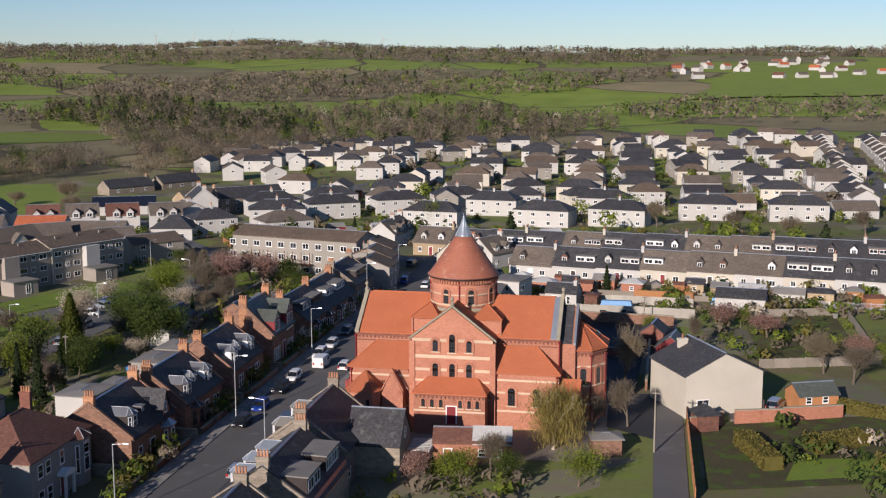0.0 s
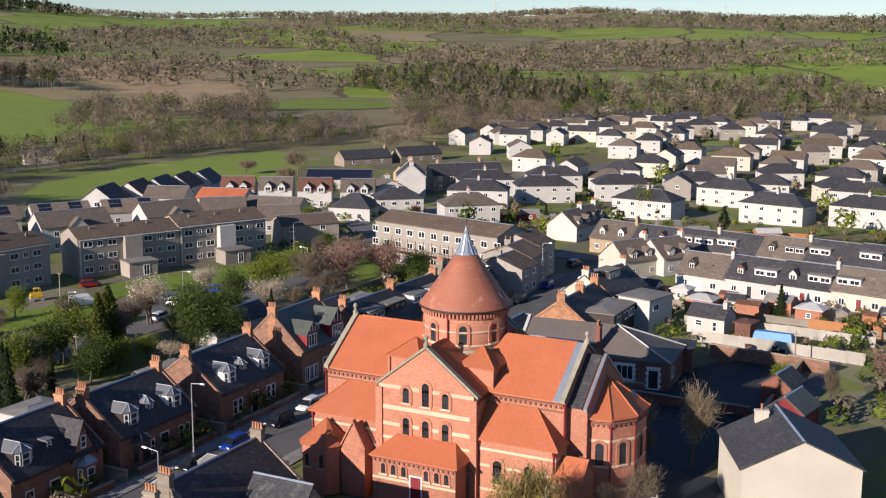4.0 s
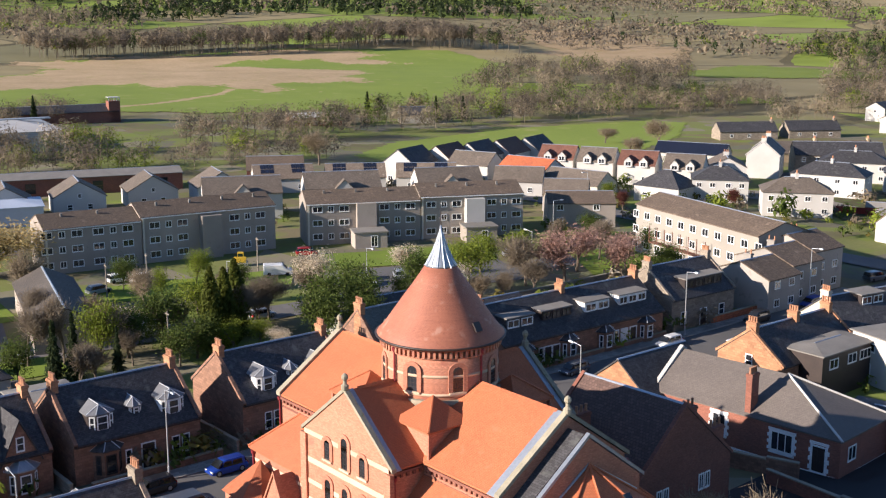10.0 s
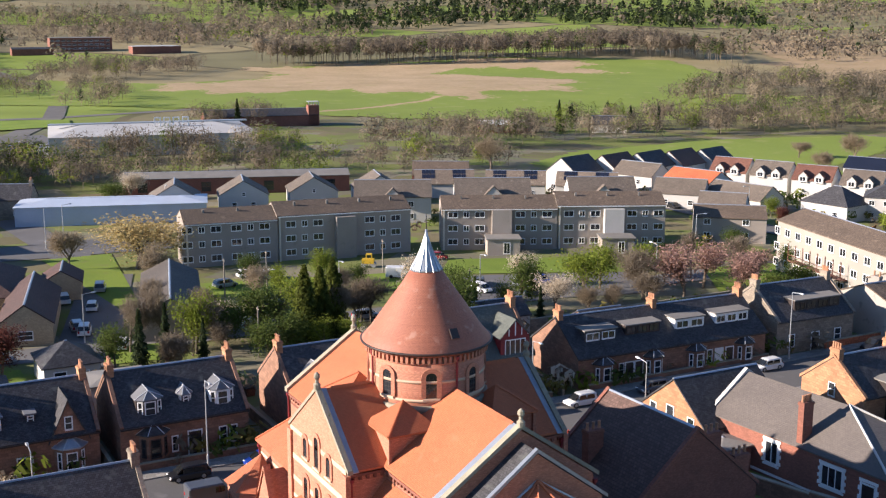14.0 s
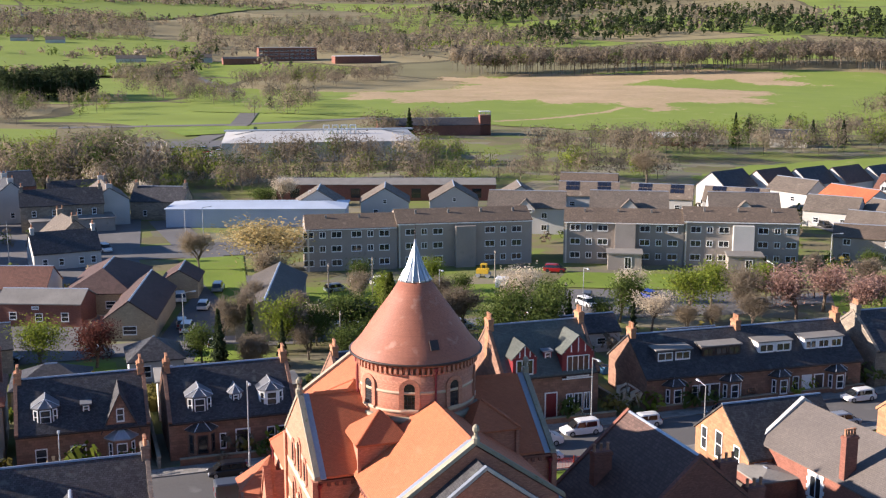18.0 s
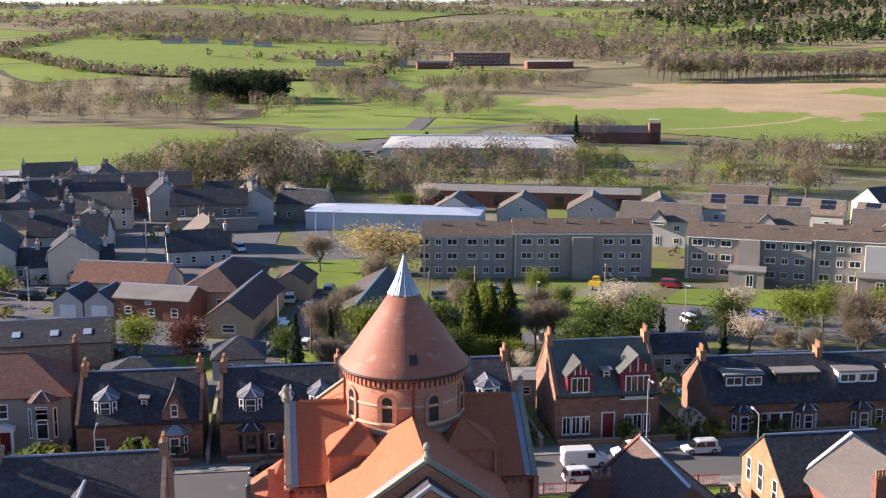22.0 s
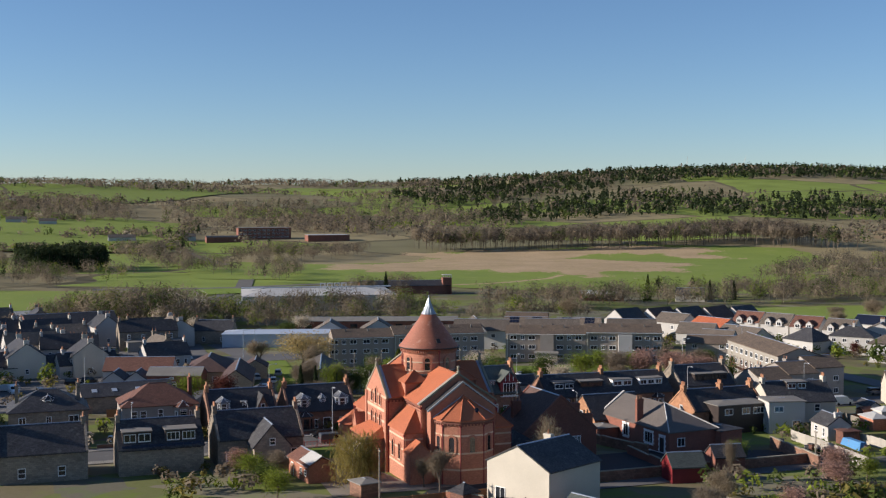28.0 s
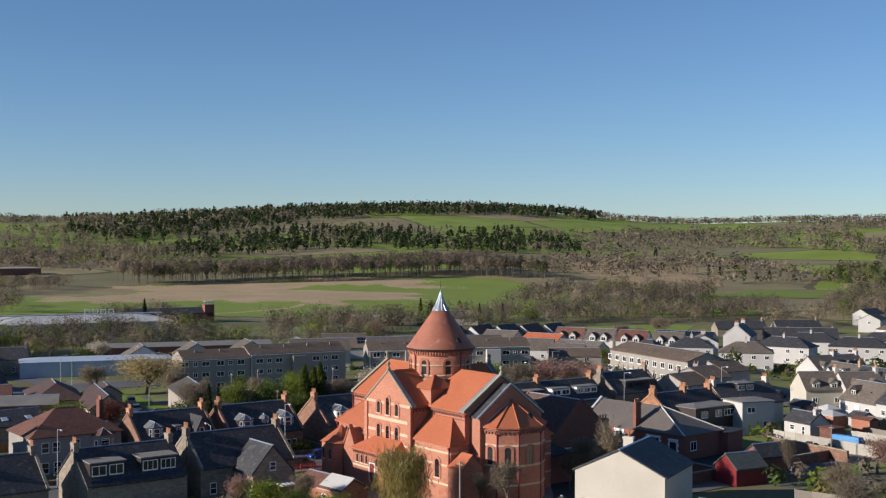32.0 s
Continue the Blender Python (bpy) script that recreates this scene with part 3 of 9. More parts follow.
def patch(name, mat, pts, dz, label, category, kind="structure", step=0, rag=0):
    """A level piece of ground laid over the land, by its outline; rag: metres of unevenness along its edge."""
    if rag:
        rg = random.Random(len(pts) * 7 + int(rag))
        out = []
        for (xa, ya), (xb, yb) in zip(pts, pts[1:] + pts[:1]):
            n = max(2, int(math.hypot(xb - xa, yb - ya) / (rag * 0.9)))
            out += [(xa + (xb - xa) * i / n + rg.gauss(0, rag * 0.32), ya + (yb - ya) * i / n + rg.gauss(0, rag * 0.3)) for i in range(n)]
        pts = out
        step = min(step, 3)
    elif len(pts) < 12:
        step = max(step, 2)
    bm = bmesh.new()
    f = bm.faces.new([bm.verts.new((x, y, 0)) for x, y in pts])
    if step:
        bmesh.ops.triangulate(bm, faces=[f])
        for _ in range(step):
            bmesh.ops.subdivide_edges(bm, edges=bm.edges[:], cuts=1, use_grid_fill=True)
    for v in bm.verts:
        v.co.z = float(height(v.co.x, v.co.y)) + dz
    for q in bm.faces:
        if q.normal.z < 0:
            q.normal_flip()
    quad_uv(bm)
    me = bpy.data.meshes.new(name)
    bm.to_mesh(me)
    bm.free()
    me.materials.append(mat)
    return tagged(new(name, me), label, category, kind=kind)


def land_material():
    """Town soil and rough grass near by, a patchwork of fields, moor and scrub further out."""
    m = material("land", (0.215, 0.185, 0.105), (0.135, 0.135, 0.06), 0.95, 0.06, 1.2, 0.5, spec=0.1, rand=0, blotch=(0.165, 0.205, 0.05), blotch_at=0.5)
    nt = m.node_tree
    N, L = nt.nodes, nt.links
    bs = N["Principled BSDF"]
    near = bs.inputs["Base Color"].links[0].from_socket
    geo = N.new("ShaderNodeNewGeometry")
    plot = N.new("ShaderNodeTexVoronoi")
    plot.voronoi_dimensions = "2D"
    plot.distance = "CHEBYCHEV"
    plot.inputs["Scale"].default_value = 0.085
    L.new(geo.outputs["Position"], plot.inputs["Vector"])
    psep = N.new("ShaderNodeSeparateColor")
    L.new(plot.outputs["Color"], psep.inputs[0])
    pr = N.new("ShaderNodeValToRGB")
    pr.color_ramp.interpolation = "CONSTANT"
    pe = pr.color_ramp.elements
    pe[0].position, pe[0].color = 0.0, (0.16, 0.21, 0.045, 1)
    pe[1].position, pe[1].color = 0.24, (0.115, 0.10, 0.06, 1)
    for p, c in ((0.42, (0.24, 0.215, 0.175, 1)), (0.56, (0.13, 0.165, 0.04, 1)), (0.74, (0.12, 0.118, 0.115, 1)), (0.88, (0.17, 0.135, 0.085, 1))):
        pe.new(p).color = c
    L.new(psep.outputs[0], pr.inputs[0])
    pm = N.new("ShaderNodeMix")
    pm.data_type = "RGBA"
    pm.inputs[0].default_value = 0.5
    L.new(near, pm.inputs[6])
    L.new(pr.outputs[0], pm.inputs[7])
    near = pm.outputs[2]
    warp = N.new("ShaderNodeTexNoise")
    warp.inputs["Scale"].default_value = 0.004
    L.new(geo.outputs["Position"], warp.inputs["Vector"])
    mad = N.new("ShaderNodeVectorMath")
    mad.operation = "MULTIPLY_ADD"
    mad.inputs[1].default_value = (160, 160, 0)
    L.new(warp.outputs["Color"], mad.inputs[0])
    L.new(geo.outputs["Position"], mad.inputs[2])
    vor = N.new("ShaderNodeTexVoronoi")
    vor.inputs["Scale"].default_value = 0.0052
    vor.voronoi_dimensions = "2D"
    L.new(mad.outputs[0], vor.inputs["Vector"])
    sep = N.new("ShaderNodeSeparateColor")
    L.new(vor.outputs["Color"], sep.inputs[0])
    ramp = N.new("ShaderNodeValToRGB")
    ramp.color_ramp.interpolation = "CONSTANT"
    el = ramp.color_ramp.elements
    el[0].position, el[0].color = 0.0, (0.205, 0.265, 0.050, 1)
    el[1].position, el[1].color = 0.24, (0.215, 0.185, 0.105, 1)
    for p, c in ((0.44, (0.190, 0.245, 0.055, 1)), (0.58, (0.275, 0.230, 0.125, 1)), (0.72, (0.19, 0.175, 0.095, 1)), (0.86, (0.20, 0.255, 0.055, 1))):
        e = el.new(p)
        e.color = c
    L.new(sep.outputs[0], ramp.inputs[0])
    edge = N.new("ShaderNodeTexVoronoi")
    edge.feature, edge.voronoi_dimensions = "DISTANCE_TO_EDGE", "2D"
    edge.inputs["Scale"].default_value = 0.0052
    L.new(mad.outputs[0], edge.inputs["Vector"])
    lt = N.new("ShaderNodeMath")
    lt.operation, lt.inputs[1].default_value = "LESS_THAN", 0.022
    L.new(edge.outputs["Distance"], lt.inputs[0])
    hedge = N.new("ShaderNodeMix")
    hedge.data_type = "RGBA"
    L.new(lt.outputs[0], hedge.inputs[0])
    L.new(ramp.outputs[0], hedge.inputs[6])
    hedge.inputs[7].default_value = (0.12, 0.105, 0.06, 1)
    grain = N.new("ShaderNodeTexNoise")
    grain.inputs["Scale"].default_value, grain.inputs["Detail"].default_value = 0.02, 8
    L.new(geo.outputs["Position"], grain.inputs["Vector"])
    gr = N.new("ShaderNodeMapRange")
    gr.inputs["To Min"].default_value, gr.inputs["To Max"].default_value = 0.6, 1.35
    L.new(grain.outputs["Fac"], gr.inputs[0])
    gm = N.new("ShaderNodeMix")
    gm.data_type, gm.blend_type = "RGBA", "MULTIPLY"
    gm.inputs[0].default_value = 1
    L.new(hedge.outputs[2], gm.inputs[6])
    L.new(gr.outputs[0], gm.inputs[7])
    ln = N.new("ShaderNodeVectorMath")
    ln.operation = "LENGTH"
    off = N.new("ShaderNodeVectorMath")
    off.inputs[1].default_value = (80, -60, 0)
    L.new(geo.outputs["Position"], off.inputs[0])
    L.new(off.outputs[0], ln.inputs[0])
    far = N.new("ShaderNodeMapRange")
    far.inputs["From Min"].default_value, far.inputs["From Max"].default_value = 310, 390
    L.new(ln.outputs["Value"], far.inputs[0])
    mix = N.new("ShaderNodeMix")
    mix.data_type = "RGBA"
    L.new(far.outputs[0], mix.inputs[0])
    L.new(near, mix.inputs[6])
    L.new(gm.outputs[2], mix.inputs[7])
    L.new(mix.outputs[2], bs.inputs["Base Color"])
    return m


land = land_material()
axis = np.concatenate([-np.geomspace(4300, 700, 46), np.arange(-660, -59, 40), np.arange(-50, 61, 10), np.arange(80, 661, 40), np.geomspace(700, 4300, 46)])
along = np.concatenate([axis[axis < -264], np.arange(-260, 121, 7.5), axis[axis > 124]])
sheet("ground", land, along, axis, -0.06, "rough grass and garden soil reaching the hills", "ground")


def within(poly, X, Y):
    """Which of the points X, Y lie inside the outline."""
    c = np.zeros(X.shape, bool)
    for (xa, ya), (xb, yb) in zip(poly, poly[1:] + poly[:1]):
        if ya != yb:
            c ^= ((ya > Y) != (yb > Y)) & (X < (xb - xa) * (Y - ya) / (yb - ya) + xa)
    return c


def valley(name, x0, x1, y0, y1, step, green, tan, ditch, label):
    """Meadow and dry moor grass of the valley floor, with ragged borders between them and a grassy ditch."""
    xs, ys = np.arange(x0, x1, step), np.arange(y0, y1, step)
    X, Y = np.meshgrid(xs, ys)
    n, m = len(xs), len(ys)
    idx = np.arange(n * m).reshape(m, n)
    quads = np.stack([idx[:-1, :-1], idx[:-1, 1:], idx[1:, 1:], idx[1:, :-1]], -1).reshape(-1, 4)
    cx, cy = (X[:-1, :-1] + step / 2).ravel(), (Y[:-1, :-1] + step / 2).ravel()
    nr = np.random.RandomState(5)
    jx = 10 * np.sin(cy / 17 + 2 * np.sin(cx / 31)) + 5 * np.sin(cy / 5.3 + cx / 9) + nr.normal(0, 2.5, len(cx))
    jy = 9 * np.sin(cx / 23 + 1.5 * np.sin(cy / 19)) + 4 * np.sin(cx / 6.1) + nr.normal(0, 2.5, len(cx))
    kind = np.full(len(cx), -1)
    for p in green:
        kind[within(p, cx + 0.4 * jx, cy + 0.4 * jy)] = 0
    for p in tan:
        kind[within(p, cx + 1.3 * jx, cy + 1.3 * jy)] = 1
    for (xa, ya), (xb, yb) in zip(ditch, ditch[1:]):
        q = np.clip(((cx - xa) * (xb - xa) + (cy - ya) * (yb - ya)) / ((xb - xa) ** 2 + (yb - ya) ** 2), 0, 1)
        kind[np.hypot(cx - xa - q * (xb - xa) + 0.2 * jx, cy - ya - q * (yb - ya)) < 2.4] = 1
    keep = kind >= 0
    me = bpy.data.meshes.new(name)
    Z = height(X, Y) + 0.22 + 0.03 * np.sin(X / 5.1) * np.cos(Y / 4.3)
    me.from_pydata(np.stack([X.ravel(), Y.ravel(), Z.ravel()], 1).tolist(), [], quads[keep].tolist())
    me.materials.append(pitch)
    me.materials.append(moor)
    me.polygons.foreach_set("material_index", kind[keep].astype(np.int32))
    me.update()
    return tagged(new(name, me), label, "field", kind="structure")


valley("meadow", -900, -380, 40, 640, 2.5,
       [[(-760, 50), (-545, 40), (-500, 98), (-420, 160), (-385, 230), (-385, 330), (-500, 470), (-560, 560), (-740, 620), (-840, 520), (-860, 300), (-725, 240), (-665, 150)]],
       [[(-595, 130), (-580, 180), (-574, 228), (-552, 290), (-508, 268), (-500, 300), (-532, 335), (-530, 368), (-640, 440), (-668, 405), (-745, 392), (-752, 468), (-672, 485), (-690, 515), (-770, 540), (-830, 500), (-862, 290), (-700, 236), (-660, 148)]],
       [(-440, 172), (-462, 205), (-490, 250), (-520, 275)], "green valley meadow with tan dry moor grass and a ditch")
valley("moor_clearing", -900, -300, 500, 960, 4.0, [[(-470, 560), (-400, 560), (-310, 670), (-330, 700), (-480, 690)]],
       [[(-900, 850), (-836, 935), (-600, 775), (-455, 570), (-520, 525), (-640, 660)]], [(-600, 775), (-455, 570)], "tan dry grass clearing among the woods")


# ---- church ----
church = thing("church", "red brick church with a round drum and conical red tile roof", "church", pose(0, 0, 3.0))
church.scale = (1, 1, 0.906)


def wall_part(name, pts_lo, z0, z1, mat=None, label=""):
    bm = bmesh.new()
    solid(bm, [(x, y, z0) for x, y in pts_lo], [(x, y, z1) for x, y in pts_lo])
    return part(name, bm, mat or brick, church, label)


def arch_window(parent, x, y, z0, w, h, turn, hood=True):
    """A round-headed window: leaded dark glass, stone sill and a ring of darker brick round the arch."""
    n = 10
    r = w / 2
    out = [(-r, 0), (r, 0)] + [(r * math.cos(math.pi * i / n), h - r + r * math.sin(math.pi * i / n)) for i in range(n + 1)]
    bm = bmesh.new()
    solid(bm, [(a, 0.01, b) for a, b in out], [(a, -0.035, b) for a, b in out])
    m = pose(x, y, z0, 0, 0, turn)
    ob = part("window", bm, glass, parent, "", m)
    bm = bmesh.new()
    k = 0.16

    def ring(rad0, rad1, depth, z_from):
        """One moulded band up one jamb, round the arch and down the other."""
        arc = [(math.cos(math.pi * i / n), math.sin(math.pi * i / n)) for i in range(n + 1)]
        inner = [(rad0, z_from)] + [(rad0 * c, h - r + rad0 * q) for c, q in arc] + [(-rad0, z_from)]
        outer = [(rad1, z_from)] + [(rad1 * c, h - r + rad1 * q) for c, q in arc] + [(-rad1, z_from)]
        rows = [[bm.verts.new((a, y, b)) for a, b in line] for line, y in ((inner, 0.02), (inner, -depth), (outer, -depth), (outer, 0.02))]
        for u, v in zip(rows, rows[1:]):
            for i in range(len(u) - 1):
                bm.faces.new((u[i], u[i + 1], v[i + 1], v[i]))
        for i in (0, -1):
            bm.faces.new([q[i] for q in rows])
    ring(r, r + (k + 0.2 if hood else k), 0.10, 0)
    part("arch_ring", bm, brick, ob)
    bm = bmesh.new()
    box(bm, -r - 0.25, -0.16, -0.18, r + 0.25, 0.02, -0.003)
    part("window_sill", bm, band_stone, ob)
    bm = bmesh.new()
    for i in (-1, 1):
        box(bm, i * r * 0.33 - 0.015, -0.05, 0.02, i * r * 0.33 + 0.015, -0.036, h - r)
    for i in range(1, 5):
        box(bm, -r + 0.02, -0.05, i * (h - r) / 5, r - 0.02, -0.037, i * (h - r) / 5 + 0.03)
    part("leading", bm, dark_paint, ob)
    return ob


def band(pts, z, t=0.26, mat=None, proud=0.035):
    """A flat stone course round an outline of wall corners, a little proud."""
    for (x0, y0), (x1, y1) in zip(pts, pts[1:]):
        d = math.hypot(x1 - x0, y1 - y0)
        bm = bmesh.new()
        box(bm, 0, -proud, z, d, 0.05, z + t)
        part("stone_band", bm, mat or band_stone, church, "", Matrix.Translation((x0, y0, 0)) @ pose(0, 0, 0, 0, 0, math.degrees(math.atan2(y1 - y0, x1 - x0))))


def corbels(x0, y0, x1, y1, z, step=0.55):
    d = math.hypot(x1 - x0, y1 - y0)
    bm = bmesh.new()
    n = int(d / step)
    for i in range(n):
        c = (i + 0.5) * d / n
        box(bm, c - 0.11, -0.17, z, c + 0.11, 0.03, z + 0.34)
    box(bm, 0, -0.22, z + 0.343, d, 0.03, z + 0.56)
    part("corbel_course", bm, brick_dark, church, "", Matrix.Translation((x0, y0, 0)) @ pose(0, 0, 0, 0, 0, math.degrees(math.atan2(y1 - y0, x1 - x0))))


def gutter_pipe(x, y, z0, z1):
    bm = bmesh.new()
    tube(bm, x, y, [(0.09, z0), (0.09, z1)], 8)
    tube(bm, x, y, [(0.19, z1), (0.22, z1 + 0.32)], 8)
    part("downpipe", bm, red_paint, church, "dark red cast iron downpipe")


def finial(x, y, z):
    bm = bmesh.new()
    tube(bm, x, y, [(0.28, z - 0.3), (0.30, z + 0.1), (0.16, z + 0.25), (0.14, z + 0.5), (0.26, z + 0.7), (0.24, z + 0.95), (0.06, z + 1.15)], 8)
    part("finial", bm, cope_stone, church, "mossy carved stone finial")


NE, NR = 13.4, 18.1      # eaves and ridge of the main arms
nave = bmesh.new()
gable_body(nave, 28.2, 12.2, NE, NR, -0.3)
part("nave_wall", nave, brick, church)
tr = bmesh.new()
gable_body(tr, 18.6, 11.0, NE, NR, -0.3)
part("transept_wall", tr, brick, church, "", pose(0, 0, 0, 0, 0, 90))
nr = bmesh.new()
gable_roof(nr, 27.0, 12.2, NE, NR, 0.35, 0.0, 0.14)
part("nave_roof", nr, red_tile, church)
trr = bmesh.new()
gable_roof(trr, 17.6, 11.0, NE, NR - 0.02, 0.3, 0.0, 0.14)
part("transept_roof", trr, red_tile, church, "", pose(0, 0, 0, 0, 0, 90))
for L_, side_, rot_ in ((26.6, -1, 0), (26.6, 1, 0), (17.2, -1, 90), (17.2, 1, 90)):
    bm = bmesh.new()
    n_ = int((L_ / 2 - 5.0) / 0.45)
    rows = []
    for i in range(n_):
        x = side_ * (5.0 + i * 0.45)
        for x_, k_ in ((x, 1.0), (x + side_ * 0.38, 1.0), (x + side_ * 0.39, 0.92), (x + side_ * 0.44, 0.92)):
            rows.append([bm.verts.new((x_, y * k_, NR + 0.1 + z * k_)) for y, z in ((-0.2, 0), (0, 0.22), (0.2, 0))])
    for p, q in zip(rows, rows[1:]):
        for j in range(2):
            bm.faces.new((p[j], p[j + 1], q[j + 1], q[j]))
    bm.faces.new(rows[0])
    bm.faces.new(rows[-1])
    part("ridge", bm, red_tile, church, "", pose(0, 0, 0, 0, 0, rot_))


def raking(at, half, he, hr, axis_x, width, mat, lift=0.12, thick=0.3, name="gable_coping"):
    """Two raking copings along a gable; at: its place along the arm."""
    for s in (-1, 1):
        bm = bmesh.new()
        k = (hr - he) / half
        o = 0.45
        pr = [(s * (half + o), he - k * o + lift), (0, hr + lift), (0, hr + lift + thick), (s * (half + o), he - k * o + lift + thick)]
        if axis_x:
            solid(bm, [(at - width / 2, y, z) for y, z in pr], [(at + width / 2, y, z) for y, z in pr])
        else:
            solid(bm, [(y, at - width / 2, z) for y, z in pr], [(y, at + width / 2, z) for y, z in pr])
        part(name, bm, mat, church)


raking(-13.9, 6.1, NE, NR, True, 0.55, cope_stone, 0.12, 0.36)
raking(13.95, 6.1, NE, NR, True, 0.5, cope_stone, 0.12, 0.36)
raking(13.3, 6.1, NE, NR, True, 0.75, lead, 0.2, 0.05, "lead_flashing")
raking(-9.15, 5.5, NE, NR, False, 0.42, cope_stone, 0.12, 0.34)
raking(-8.7, 5.5, NE, NR, False, 0.45, lead, 0.2, 0.05, "lead_flashing")
raking(9.15, 5.5, NE, NR, False, 0.42, cope_stone, 0.12, 0.34)
raking(8.7, 5.5, NE, NR, False, 0.45, lead, 0.2, 0.05, "lead_flashing")
for x, y in ((-14, 0), (14.05, 0), (0, -9.2), (0, 9.2)):
    finial(x, y, NR + 0.55)

# crossing tower and drum
wall_part("crossing_wall", [(-6, -6), (6, -6), (6, 6), (-6, 6)], 11.5, 15.7)
for sx in (-1, 1):
    for sy in (-1, 1):
        bm = bmesh.new()
        foot = [(2.2, 2.2), (6.35, 2.2), (6.35, 6.35), (2.2, 6.35)]
        peak = [(3.9, 3.9), (4.0, 3.9), (4.0, 4.0), (3.9, 4.0)]
        solid(bm, [(sx * x, sy * y, 15.7) for x, y in foot], [(sx * x, sy * y, 15.85) for x, y in foot])
        solid(bm, [(sx * x, sy * y, 15.853) for x, y in foot], [(sx * x, sy * y, 17.75) for x, y in peak])
        cr = part("corner_roof", bm, red_tile, church)
        bm = bmesh.new()
        rod(bm, (sx * 6.35, sy * 6.35, 15.88), (sx * 4.0, sy * 4.0, 17.78), 0.10, 0.10, 6)
        part("hip_tiles", bm, red_tile, cr)
        bm = bmesh.new()
        box(bm, sx * 6.12 - 0.12, sy * 6.12 - 0.12, 12.5, sx * 6.12 + 0.12, sy * 6.12 + 0.12, 15.69)
        part("corner_pier", bm, brick, church)
drum = bmesh.new()
tube(drum, 0, 0, [(4.53, 14.0), (4.53, 21.4)], 64, smooth=True)
part("drum_wall", drum, brick, church)
for r, z, t, mt in ((4.80, 16.35, 0.6, cope_stone), (4.60, 17.25, 0.24, band_stone), (4.58, 18.85, 0.24, band_stone), (4.84, 21.20, 0.22, brick_dark), (4.69, 20.52, 0.10, brick)):
    bm = bmesh.new()
    tube(bm, 0, 0, [(r, z), (r, z + t)], 64, smooth=True)
    part("drum_course", bm, mt, church)
bm = bmesh.new()
for i in range(72):
    a = 2 * math.pi * i / 72
    box(bm, -0.10, -0.22, 20.65, 0.10, 0.04, 21.15, 0, pose(4.58 * math.sin(a), -4.58 * math.cos(a), 0, 0, 0, math.degrees(a)))
part("corbel_ring", bm, brick, church)["kind"] = "stuff"
for i in range(8):
    a = 22.5 + 45 * i
    arch_window(church, 4.51 * math.sin(radians(a)), -4.51 * math.cos(radians(a)), 17.6, 0.82, 2.2, a)
for a in (0, 90, 180, 270):
    gutter_pipe(4.69 * math.sin(radians(a + 2)), -4.69 * math.cos(radians(a + 2)), 16.0, 20.8)
cone = bmesh.new()
tube(cone, 0, 0, [(4.86, 21.42), (5.05, 21.46), (5.03, 21.58), (4.37, 22.42), (3.66, 23.55), (2.84, 24.85), (1.92, 26.25), (1.06, 27.7)], 64, smooth=True)
part("cone_roof", cone, dome_tile, church, "weathered red tile cone")
bm = bmesh.new()
tube(bm, 0, 0, [(5.14, 21.40), (5.18, 21.56), (5.05, 21.57)], 64, smooth=True)
part("cone_gutter", bm, dark_paint, church)
cap = bmesh.new()
tube(cap, 0, 0, [(1.26, 27.42), (1.13, 27.62), (0.68, 28.55), (0.34, 29.5), (0.13, 30.3), (0.07, 30.9)], 24, smooth=True)
cap_ob = part("lead_cap", cap, lead, church, "pale lead spire cap")
bm = bmesh.new()
for i in range(14):
    a = 2 * math.pi * i / 14
    pts = [(1.27, 27.42), (1.15, 27.62), (0.70, 28.55), (0.36, 29.5), (0.14, 30.3)]
    for (r0, z0), (r1, z1) in zip(pts, pts[1:]):
        rod(bm, (r0 * math.cos(a), r0 * math.sin(a), z0), (r1 * math.cos(a), r1 * math.sin(a), z1), 0.045, 0.04, 5)
part("lead_roll", bm, lead, cap_ob)
bm = bmesh.new()
tube(bm, 0, 0, [(0.05, 30.8), (0.03, 32.2)], 6)
box(bm, -0.3, -0.02, 31.5, 0.3, 0.02, 31.56)
part("spire_cross", bm, dark_paint, cap_ob)
bm = bmesh.new()
box(bm, -0.33, -0.1, -0.42, 0.33, 0.06, 0.42)
hatch = part("roof_hatch", bm, dark_paint, church, "small dark skylight", Matrix.Translation((4.12 * math.sin(radians(93)), -4.12 * math.cos(radians(93)), 22.85)) @ pose(0, 0, 0, 0, 0, 93) @ pose(0, 0, 0, -32))

